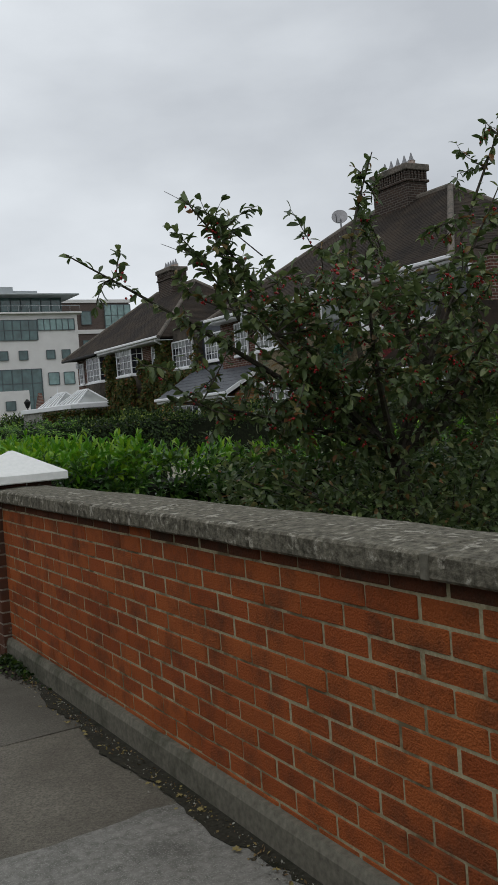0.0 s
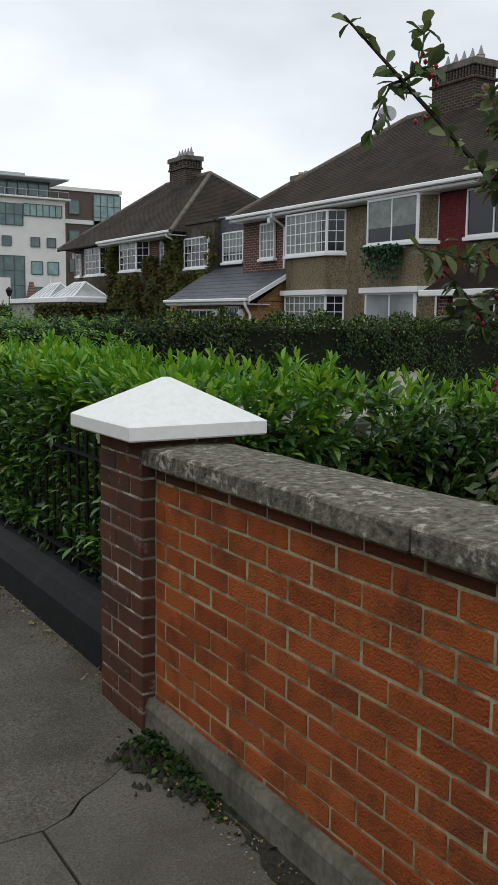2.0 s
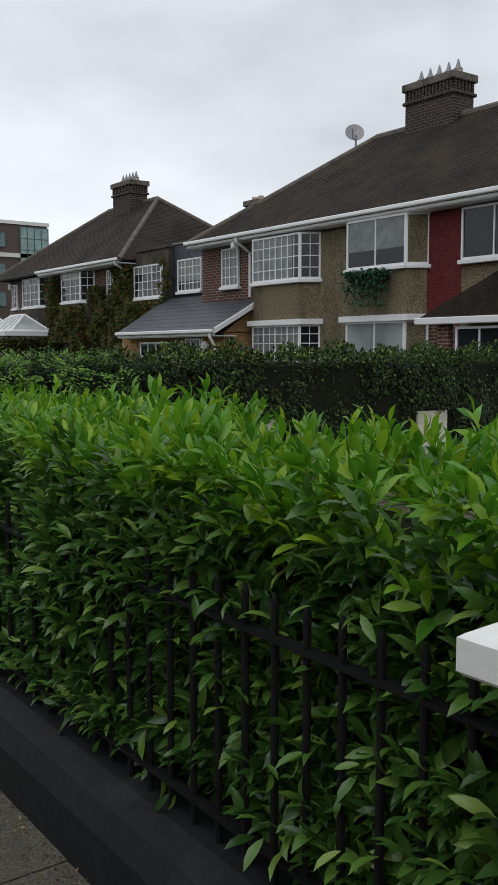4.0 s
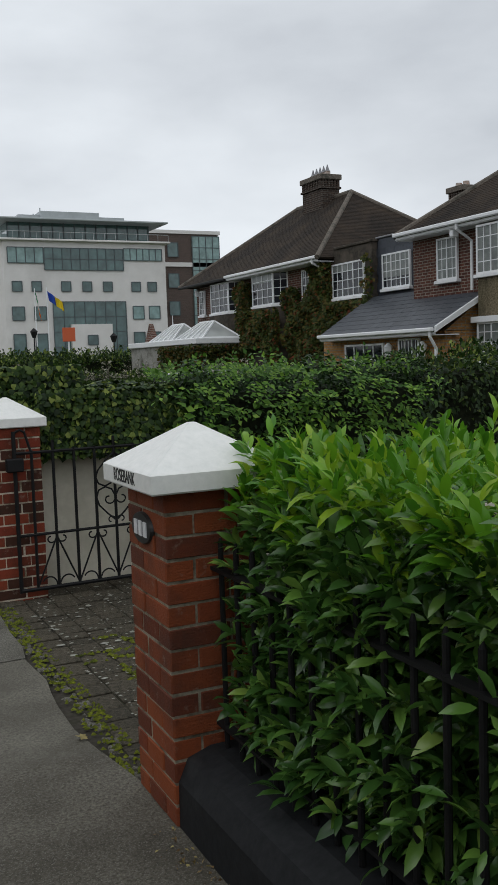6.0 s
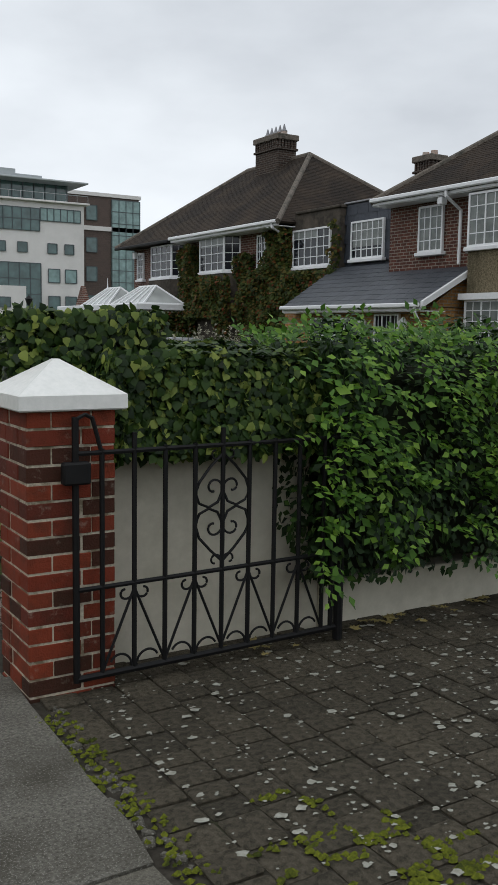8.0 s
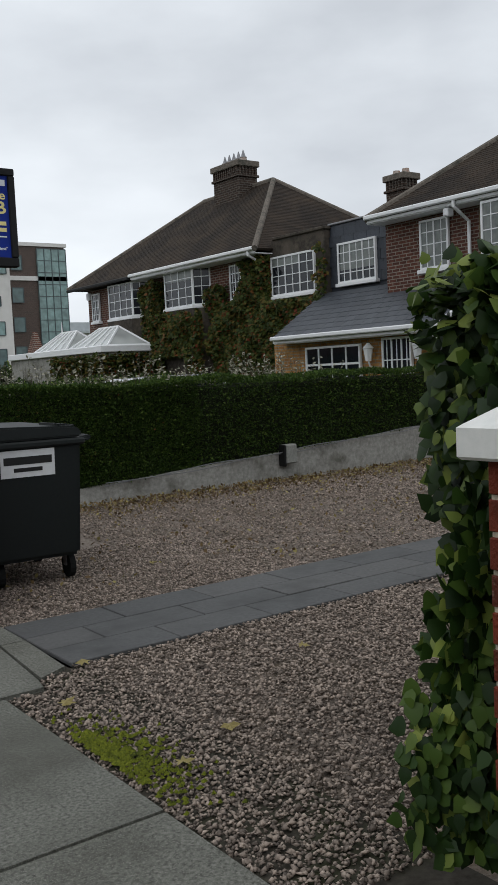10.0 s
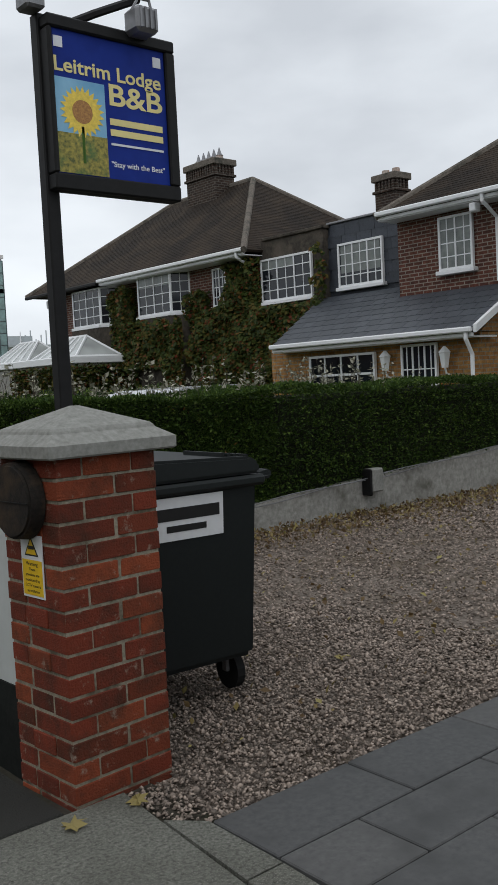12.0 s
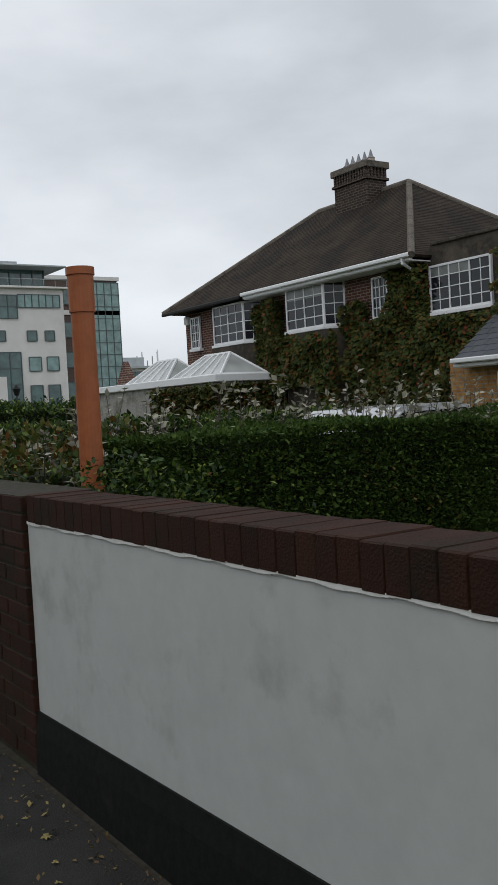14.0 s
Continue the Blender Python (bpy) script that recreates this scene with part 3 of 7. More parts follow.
def pillar(label, at, w, d, top, mat, mortar, cap_mat, cap, rz=0, stepped=False, course=0.0735):
    """A square brick gate pillar about its own base, with a cap: (overhang, edge bottom, edge top, apex)."""
    p = root("gate_pillar", label, "pillar", "brick gate pillars")
    p.matrix_basis = pose(at[0], at[1], 0, 0, 0, rz)
    part("core", boxed(-w / 2 + 0.004, w / 2 - 0.004, -d / 2 + 0.004, d / 2 - 0.004, -0.05, top), mortar, p, "recessed mortar joints")
    n = int(top / course + 0.5)
    h = top / n
    for c in range(-1, n):
        z = c * h
        odd = c % 2
        long_ = 0.225
        # road face and its back run full width on even courses, the returns on odd ones
        for side in (-1, 1):
            fx, fy = side * w / 2, side * d / 2
            if odd:
                lay(p, mat, "y", fx, 0.1, -d / 2, d / 2, z, 1, h, 0.225 if side < 0 else d - 0.225, half=False, out=side, flush=True)
                lay(p, mat, "x", fy, 0.1, -w / 2 + 0.1, w / 2 - 0.1, z, 1, h, w - 0.2, half=False, out=side)
            else:
                lay(p, mat, "x", fy, 0.1, -w / 2, w / 2, z, 1, h, 0.225 if side < 0 else w - 0.225, half=False, out=side, flush=True)
                lay(p, mat, "y", fx, 0.1, -d / 2 + 0.1, d / 2 - 0.1, z, 1, h, d - 0.2, half=False, out=side)
    o, zb, zt, za = cap
    b = bmesh.new()
    X, Y = w / 2 + o, d / 2 + o
    prof = [(X - 0.006, Y - 0.006, zb), (X, Y, zb + 0.006), (X, Y, zt - 0.006), (X - 0.008, Y - 0.008, zt)]
    if stepped:
        prof += [(X - 0.05, Y - 0.05, zt + 0.028), (X - 0.054, Y - 0.054, zt + 0.036), (X - 0.062, Y - 0.062, zt + 0.045)]
    rings = [[b.verts.new((sx * x, sy * y, z)) for sx, sy in ((-1, -1), (1, -1), (1, 1), (-1, 1))] for x, y, z in prof]
    rings.append([b.verts.new((sx * 0.012, sy * 0.012, za)) for sx, sy in ((-1, -1), (1, -1), (1, 1), (-1, 1))])
    b.faces.new(rings[0][::-1])
    b.faces.new(rings[-1])
    for u, v in zip(rings, rings[1:]):
        for k in range(4):
            b.faces.new((u[k], u[(k + 1) % 4], v[(k + 1) % 4], v[k]))
    return p, part("cap", b, cap_mat, p, "pyramid coping cap")


p1, _ = pillar("weathered dark brick gate pillar with white pyramid cap", (1.63, 6.055), 0.39, 0.39, 1.1, M_BRICK_DARK, M_MORTAR_DARK, M_WHITE, (0.085, 1.1, 1.158, 1.305))
p2, cap2 = pillar("red brick gate pillar with white pyramid cap and name", (1.71, 11.08), 0.365, 0.37, 1.135, M_BRICK_PIER, M_MORTAR_PIER, M_WHITE, (0.066, 1.135, 1.205, 1.345))
p3, _ = pillar("bright red brick gate pillar with white cap beside iron gate", (1.722, 14.44), 0.37, 0.36, 1.155, M_BRICK_RED, M_MORTAR_PALE, M_WHITE, (0.04, 1.155, 1.222, 1.352))
p4, cap4 = pillar("mottled red brick pillar with stepped concrete cap", (1.885, 18.915), 0.40, 0.345, 1.14, M_BRICK_SIGN, M_MORTAR_PIER, M_CASTSTONE, (0.055, 1.138, 1.187, 1.3), 4, True)
# ---- first garden wall ----
wall_front_1 = root("wall_front_1", "rustic red brick garden wall with rendered plinth", "garden wall", kind="structure")
part("core", boxed(1.4895, 1.72, -5, 5.86, -0.1, 1.0), M_MORTAR, wall_front_1, "recessed mortar joints")
b = bmesh.new()
prism(b, [(1.446, -0.1), (1.448, 0.1), (1.462, 0.13), (1.6, 0.136), (1.6, -0.1)], -5, 5.86, "y")
part("plinth", b, M_PLINTH, wall_front_1, "grey rendered plinth")
joints = [-5, -0.82, 0.04, 0.9, 1.77, 2.63, 3.49, 4.44, 5.3, 5.9]
for i, (a, c) in enumerate(zip(joints, joints[1:])):
    b = boxed(1.437, 1.783, a + 0.004, c - 0.004, 1.0, 1.068, 0.008)
    bmesh.ops.subdivide_edges(b, edges=b.edges[:], cuts=3, use_grid_fill=True)
    for v in b.verts:
        v.co += 0.006 * noise.noise_vector(v.co * 9)
        if v.co.z > 1.05:
            v.co.z += 0.012 - 0.06 * abs(v.co.x - 1.6)
    part("coping_stone", b, M_COPING, wall_front_1)
part("mortar_patch", boxed(1.432, 1.782, 1.755, 1.785, 1.002, 1.07, 0.003), M_PLINTH, wall_front_1, "smooth cement joint filler")

# ---- railing with black plinth in front of the laurel ----
railing = root("railing", "black iron railing on a black painted plinth", "railing")
b = bmesh.new()
prism(b, [(1.535, -0.1), (1.54, 0.16), (1.575, 0.235), (1.66, 0.262), (1.86, 0.262), (1.86, -0.1)], 6.25, 10.895, "y")
part("plinth", b, M_BLACKPAINT, railing, "black painted rendered plinth")
bar = bpy.data.meshes.new("bar")
b = bmesh.new()
tube(b, [(0, 0, 0.25), (0, 0, 0.96)], 0.0095, 8)
tube(b, [(0, 0, 0.955), (0, 0, 0.975)], 0.0095, 8, 0.004)
b.to_mesh(bar)
bar.materials.append(M_IRON)
y = 6.36
while y < 10.86:
    shared("bar", bar, railing, pose(1.7, y, 0))
    y += 0.118
part("top_rail", boxed(1.682, 1.718, 6.25, 10.895, 0.862, 0.874), M_IRON, railing)
part("bottom_rail", boxed(1.684, 1.716, 6.25, 10.895, 0.33, 0.342), M_IRON, railing)

# ---- side wall beside the drive ----
wall_side_1 = root("wall_side_1", "grey rendered side wall overgrown with ivy", "garden wall", kind="structure")
part("panel", boxed(1.92, 3.12, 14.5, 14.68, -0.1, 1.15, 0.006), M_GREYREND, wall_side_1, "smooth grey rendered wall")
part("low_wall", boxed(3.12, 14.2, 14.48, 14.7, -0.1, 0.215, 0.008), M_GREYREND, wall_side_1, "low grey rendered wall")
for a, c in ((6.6, 7.4), (9.8, 10.4)):
    part("raised_panel", boxed(a, c, 14.46, 14.7, 0.215, 0.72, 0.006), M_GREYREND, wall_side_1, "taller stretch of grey render")
b = bmesh.new()
for i in range(60):
    tube(b, [(3.2 + i * 0.18, 14.59, 0.2), (3.2 + i * 0.18, 14.59, 0.62)], 0.011, 5)
part("fence_bars", b, M_BARK, wall_side_1, "rusty bars of a low fence")

# ---- far side wall of the gravel yard ----
wall_side_2 = root("wall_side_2", "low weathered rendered wall below clipped hedge", "garden wall", kind="structure")
b = boxed(1.95, 13.5, 22.5, 22.72, -0.1, 0.4)
for v in b.verts:
    if v.co.z > 0.2:
        v.co.z = 0.2 + (v.co.x - 5) * 0.057
part("wall", b, M_LOWWALL, wall_side_2)

# ---- white panelled wall ----
wall_front_2 = root("wall_front_2", "white rendered wall with brick coping and black base", "garden wall", kind="structure")
b = boxed(1.72, 1.95, 19.08, 22.14, 0.15, 1.0)
part("panel", b, M_WALLWHITE, wall_front_2, "smooth white painted render")
b = bmesh.new()
prism(b, [(1.69, -0.1), (1.7, 0.15), (1.712, 0.232), (1.95, 0.236), (1.95, -0.1)], 19.08, 22.14, "y")
for v in b.verts:
    if v.co.z > 0.1:
        v.co.z += 0.075 * (22.14 - v.co.y) / 3.06
part("base", b, M_BLACKBASE, wall_front_2, "black painted base")
part("core", boxed(1.73, 1.97, 19.08, 22.14, 0.99, 1.095), M_BRICK_BLACK, wall_front_2)
y = 19.1
while y < 22.1:
    shared("brick", BRICKS[M_BRICK_BLACK.name], wall_front_2, pose(1.83, y + 0.037, 1.051 + brick_rng.uniform(-0.003, 0.003), 0, 0, brick_rng.uniform(-1, 1)) @ Matrix.Diagonal((0.235, 0.0768, 0.112, 1)))
    y += 0.0775
b = bmesh.new()
for i in range(150):
    yy = 19.09 + i * 0.0203
    box(b, 1.714, 1.722, yy, yy + 0.0205, 0.99 + 0.0018 * math.sin(i * 0.9) + 0.003 * math.sin(i * 0.33), 1.0)
part("ragged_edge", b, M_WHITE, wall_front_2, "ragged white paint edge")
part("core", boxed(1.705, 2.02, 22.155, 26, -0.1, 1.1), M_BED, wall_front_2)
lay(wall_front_2, M_BRICK_BLACK, "y", 1.7, 0.1, 22.15, 25.0, 0.0, 15, 0.0735, 0.235, out=-1, flush=True)

# ---- hedges ----
rng = np.random.default_rng(7)


def shoots(g, bases, ways, reach, leaves, lo, hi, wide=1.1):
    """Leaves in spirals up short shoots: base points, ways and lengths of the leaves."""
    pp, ww, ss = [], [], []
    for base_, way in zip(bases, ways):
        way = np.asarray(way) / np.linalg.norm(way)
        a = np.cross(way, [0.3, 0.2, 0.93] + g.normal(0, 0.2, 3))
        a /= np.linalg.norm(a)
        c = np.cross(way, a)
        ln, start = reach * g.uniform(0.6, 1.3), g.uniform(0, 6.28)
        for j in range(leaves):
            f = j / (leaves - 1)
            t = start + j * 2.4
            o = wide * (1 - 0.7 * f)
            pp.append(base_ + way * ln * f)
            ww.append(way * (0.45 + 0.7 * f) + o * (math.cos(t) * a + math.sin(t) * c))
            ss.append(g.uniform(lo, hi) * (1 - 0.3 * f))
    return pp, ww, ss


def laurel(x0, x1, y0, y1, z0, z1, n, seed, sides, tall=0.1, fresh=130, band=0.2):
    g = np.random.default_rng(seed)
    h = root("laurel_hedge", "dense glossy laurel hedge with bright young tips", "hedge")
    part("core", boxed(x0 + 0.2, x1 - 0.17, y0 + 0.18, y1 - 0.17, -0.05, z1 - 0.26, 0.04), M_CORE, h, "solid core coloured as dark inner shade")
    flat = sides.replace("t", "")
    p, w = hedge_points(g, x0 + 0.035, x1 - 0.05, y0 + 0.05, y1 - 0.05, z0, z1 - 0.08, n // 7, flat, 0.045)
    w[:, 2] += g.uniform(0.1, 0.9, len(p))
    w[:, 1] += g.normal(0, 0.45, len(p))
    up = p[:, 2] > z1 - band + g.normal(0, 0.07, len(p))
    foliage("leaves", *shoots(g, p[~up], w[~up], 0.1, 7, 0.075, 0.125), LANCE, M_LAUREL, h, "dark glossy leaves", g, 0.22)
    foliage("upper_leaves", *shoots(g, p[up], w[up] + [0, 0, 0.5], 0.11, 7, 0.075, 0.12), LANCE, M_LAUREL_NEW, h, "light green upper leaves", g, 0.2)
    p2_, w2 = hedge_points(g, x0 + 0.14, x1 - 0.14, y0 + 0.14, y1 - 0.14, z0, z1 - 0.2, n // 2, flat, 0.05)
    foliage("inner_leaves", p2_, w2, g.uniform(0.07, 0.12, len(p2_)), LANCE, M_LAUREL, h, "", g, 0.9)
    # upright shoots along the top, each a whorl of young leaves
    k = int((x1 - x0) * (y1 - y0) * fresh)
    cx, cy = g.uniform(x0 + 0.02, x1, k), g.uniform(y0, y1, k)
    ct = z1 - 0.2 + 0.05 * np.sin(cx * 5 + cy * 3) + 0.04 * np.sin(cy * 8.1) + g.uniform(-0.03, tall, k) * g.random(k)
    lean = np.stack([g.normal(0, 0.28, k), g.normal(0, 0.28, k), np.ones(k)], 1)
    foliage("young_leaves", *shoots(g, np.stack([cx, cy, ct], 1), lean, 0.13, 9, 0.075, 0.125, 0.95), LANCE, M_LAUREL_NEW, h, "bright yellow-green young leaves", g, 0.15)
    return h


laurel(1.725, 2.75, 6.3, 10.82, 0.28, 1.28, 14500, 11, "xyYt", 0.13)
laurel(2.75, 8.5, 6.35, 7.25, 0.1, 1.2, 7500, 12, "yt", 0.08, 50, 0.0)


def clipped(name, label, x0, x1, y0, y1, z0, z1, n, size, shape, mat, seed, sides, wob=0.05, core=0.1, drape=False, top_mat=None, gaps=()):
    g = np.random.default_rng(seed)
    h = root(name, label, "hedge")
    # solid box in a shade colour, seen through gaps in the leaves
    part("core", boxed(x0 + core, x1 - core, y0 + core, y1 - core, z0 + 0.03, z1 - core * 1.3, 0.04), M_CORE, h, "solid core coloured as dark inner shade")
    p, w = hedge_points(g, x0, x1, y0, y1, z0, z1, n, sides, wob)
    for gap in gaps:
        on = (p[:, 0] < gap[0]) | (p[:, 0] > gap[1]) | (p[:, 2] > gap[2] + 0.05 * np.sin(p[:, 0] * 9))
        p, w = p[on], w[on]
    # lighter leaf colour on top imitates light from the sky
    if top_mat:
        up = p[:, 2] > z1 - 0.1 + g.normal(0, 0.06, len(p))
        foliage("upper_leaves", p[up], w[up] + g.normal(0, 0.4, (int(up.sum()), 3)), g.uniform(size * 0.7, size * 1.4, int(up.sum())), shape, top_mat, h, "top leaves in a lighter colour for sky light", g, 0.5)
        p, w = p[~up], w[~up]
    if drape:
        flat = np.cross(w, g.normal(0, 1, (len(p), 3)))
        flat[:, 2] -= 0.7
        foliage("leaves", p, flat + 0.25 * w, g.uniform(size * 0.7, size * 1.3, len(p)), shape, mat, h, "", g, 0.25, facing=w * 1.3)
    else:
        foliage("leaves", p, w, g.uniform(size * 0.7, size * 1.3, len(p)), shape, mat, h, "", g, 0.7)
    return h


ivy = clipped("ivy_hedge", "dense ivy hedge draped over a rendered wall", 1.92, 3.2, 14.32, 15.15, 0.93, 1.37, 16000, 0.043, HEART, M_IVY, 21, "xyt", 0.04, drape=True)
clipped("ivy_mound", "rounded mound of ivy beside a brick pillar", 1.6, 2.3, 14.62, 14.9, 0.3, 1.56, 9000, 0.042, HEART, M_IVY, 22, "xXyt", 0.06, drape=True)
# body leaves carry painted shade; trails and sprays get the lit leaf colour
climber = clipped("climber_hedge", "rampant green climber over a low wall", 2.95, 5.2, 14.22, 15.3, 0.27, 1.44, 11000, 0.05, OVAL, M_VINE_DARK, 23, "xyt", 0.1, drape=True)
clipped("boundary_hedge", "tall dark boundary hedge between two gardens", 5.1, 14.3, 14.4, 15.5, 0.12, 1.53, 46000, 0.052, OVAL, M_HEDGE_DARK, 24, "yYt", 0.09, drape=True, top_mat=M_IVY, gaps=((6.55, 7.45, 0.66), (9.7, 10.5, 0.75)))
privet = root("privet_hedge", "neatly clipped dark hedge above a low wall", "hedge")
part("core", boxed(2.75, 13.35, 22.56, 23.45, 0.05, 1.2, 0.04), M_CORE, privet, "solid core coloured as dark inner shade")
for n_, x_end, size_ in ((100000, 13.4, 0.034), (110000, 6.0, 0.021)):
    p, w = hedge_points(rng, 2.65, x_end, 22.49, 23.5, 0.05, 1.27, n_, "xyt", 0.02)
    p[:, 2] += 0.02 * np.sin(p[:, 0] * 2.3) * (p[:, 2] > 1.0)
    on = p[:, 2] > 0.2 + (p[:, 0] - 5) * 0.057
    p, w = p[on], w[on]
    foliage("leaves", p, w, rng.uniform(size_ * 0.6, size_ * 1.3, len(p)), CHIP, M_PRIVET, privet, "", rng, 0.8)
sp_x, sp_z = rng.uniform(2.7, 5.5, 900), rng.uniform(0.4, 1.2, 900)
foliage("brown_sprigs", np.stack([sp_x, np.full(900, 22.46), sp_z], 1)[np.sin(sp_x * 5 + sp_z * 7) > 0.55], np.tile([0, -1, 0.4], (int((np.sin(sp_x * 5 + sp_z * 7) > 0.55).sum()), 1)), rng.uniform(0.02, 0.04, int((np.sin(sp_x * 5 + sp_z * 7) > 0.55).sum())), CHIP, M_CREEPER, privet, "brown dying sprigs", rng, 0.7)

# ---- houses ----
def glazed(house, line, z0, z1, bars, rows=1, glass=None, sill=True, top_light=None, frame=0.05, depth=0.07, label="white framed window", curtain=None):
    """A window along a plan line of points; bars: panes across for each segment."""
    glass = glass or M_GLASS
    fr = bmesh.new()
    gl = bmesh.new()
    ba = bmesh.new()
    bars_ = []
    for (a, c), k in zip(zip(line, line[1:]), bars):
        a, c = Vector((*a, 0)), Vector((*c, 0))
        d = (c - a).normalized()
        nrm = Vector((d.y, -d.x, 0))
        L = (c - a).length
        m = Matrix.Translation(a) @ Matrix((( d.x, nrm.x, 0, 0), (d.y, nrm.y, 0, 0), (0, 0, 1, 0), (0, 0, 0, 1)))
        outer = [(0, z0), (L, z0), (L, z1), (0, z1)]
        inner = [(frame, z0 + frame), (L - frame, z0 + frame), (L - frame, z1 - frame), (frame, z1 - frame)]
        loop = [[fr.verts.new(m @ Vector((x, y, z))) for x, z in ring_] for y in (0, -depth) for ring_ in (outer, inner)]
        for i in range(4):
            j = (i + 1) % 4
            for u, v in ((0, 1), (1, 3), (3, 2), (2, 0)):
                fr.faces.new((loop[u][i], loop[u][j], loop[v][j], loop[v][i]))
        for j in range(1, k):
            w = frame * 0.7
            bars_.append(box(bmesh.new(), L * j / k - w / 2, L * j / k + w / 2, -depth + 0.01, -0.005, z0 + frame, z1 - frame, 0, m))
        for j in range(1, rows):
            zz = z0 + (z1 - z0) * j / rows
            box(ba, frame, L - frame, -depth + 0.018, -0.014, zz - 0.011, zz + 0.011, 0, m)
        if rows > 1:
            for j in range(1, 2 * k, 2):
                xx = L * j / (2 * k)
                box(ba, xx - 0.01, xx + 0.01, -depth + 0.02, -0.016, z0 + frame, z1 - frame, 0, m)
        if top_light:
            zz = z1 - (z1 - z0) * top_light
            bars_.append(box(bmesh.new(), frame, L - frame, -depth + 0.01, -0.006, zz - frame / 2, zz + frame / 2, 0, m))
        box(gl, 0.02, L - 0.02, -depth / 2 - 0.006, -depth / 2 + 0.006, z0 + 0.02, z1 - 0.02, 0, m)
    bmesh.ops.remove_doubles(fr, verts=fr.verts[:], dist=1e-4)
    bmesh.ops.recalc_face_normals(fr, faces=fr.faces[:])
    w = part("window", fr, M_UPVC, house, label)
    for bar_ in bars_:
        part("mullion", bar_, M_UPVC, w)
    part("pane", gl, glass, w, "")
    if curtain:
        # net or blind close behind the glazing of the widest light
        a, c = max(zip(line, line[1:]), key=lambda q: math.dist(*q))
        a, c = Vector((*a, 0)), Vector((*c, 0))
        d, L = (c - a).normalized(), (c - a).length
        m = Matrix.Translation(a) @ Matrix(((d.x, d.y, 0, 0), (d.y, -d.x, 0, 0), (0, 0, 1, 0), (0, 0, 0, 1)))
        part("curtain", box(bmesh.new(), frame + curtain[0] * (L - 2 * frame), frame + curtain[1] * (L - 2 * frame), -depth / 2 + 0.007, -depth / 2 + 0.011, z0 + frame + curtain[2] * (z1 - z0 - 2 * frame), z1 - frame, 0, m), M_CURTAIN, w, "pale net curtain behind the glass")
    if rows > 1:
        part("glazing_lattice", ba, M_UPVC, w)
    else:
        ba.free()
    if sill:
        s = bmesh.new()
        for a, c in zip(line, line[1:]):
            a, c = Vector((*a, 0)), Vector((*c, 0))
            d = (c - a).normalized()
            nrm = Vector((d.y, -d.x, 0))
            L = (c - a).length
            m = Matrix.Translation(a) @ Matrix(((d.x, nrm.x, 0, 0), (d.y, nrm.y, 0, 0), (0, 0, 1, 0), (0, 0, 0, 1)))
            box(s, -0.05, L + 0.05, -0.1, 0.06, z0 - 0.09, z0 - 0.002, 0.01, m)
        part("sill", s, M_UPVC, w)
    return w


def flat_window(house, x, y0, y1, z0, z1, k, rows=1, **kw):
    """A window in a wall that looks along -x."""
    return glazed(house, [(x - 0.075, y1), (x - 0.075, y0)], z0, z1, [k], rows, **kw)


def bay(house, x, y0, y1, z0, z1, out, side, bars, rows=1, **kw):
    return glazed(house, [(x, y1), (x - out, y1 - side), (x - out, y0 + side), (x, y0)], z0, z1, bars, rows, **kw)


def hip_roof(house, x0, x1, y0, y1, ez, rx, ry0, ry1, rz):
    a, b_, c, d = (x0, y0, ez), (x1, y0, ez), (x1, y1, ez), (x0, y1, ez)
    e, f = (rx, ry0, rz), (rx, ry1, rz)
    bm_ = bmesh.new()
    # courses of tiles: each row lifts a little over the one below
    for lo0, lo1, hi0, hi1 in ((d, a, f, e), (b_, c, e, f), (a, b_, e, e), (c, d, f, f)):
        lo0, lo1, hi0, hi1 = (Vector(q) for q in (lo0, lo1, hi0, hi1))
        nrm = (lo1 - lo0).cross(hi0 - lo0).normalized()
        rows = 46
        below = [bm_.verts.new(lo0 - nrm * 0.06), bm_.verts.new(lo1 - nrm * 0.06)]
        for k in range(rows):
            f0, f1 = k / rows, (k + 1) / rows
            low = [bm_.verts.new(lo0.lerp(hi0, f0) + nrm * 0.014), bm_.verts.new(lo1.lerp(hi1, f0) + nrm * 0.014)]
            bm_.faces.new((below[0], below[1], low[1], low[0]))
            u, w = lo0.lerp(hi0, f1) + nrm * 0.008, lo1.lerp(hi1, f1) + nrm * 0.008
            if (u - w).length > 1e-4:
                below = [bm_.verts.new(u), bm_.verts.new(w)]
                bm_.faces.new((low[0], low[1], below[1], below[0]))
            else:
                bm_.faces.new((low[0], low[1], bm_.verts.new(u)))
    faces(bm_, (a, b_, c, d))
    r = part("roof", bm_, M_TILE, house, "brown plain tile hipped roof")
    t = bmesh.new()
    tube(t, [a, e], 0.09, 8)
    tube(t, [d, f], 0.09, 8)
    tube(t, [b_, e], 0.09, 8)
    tube(t, [c, f], 0.09, 8)
    tube(t, [e, f], 0.1, 8)
    part("ridge_tiles", t, M_RIDGE, r)
    return r


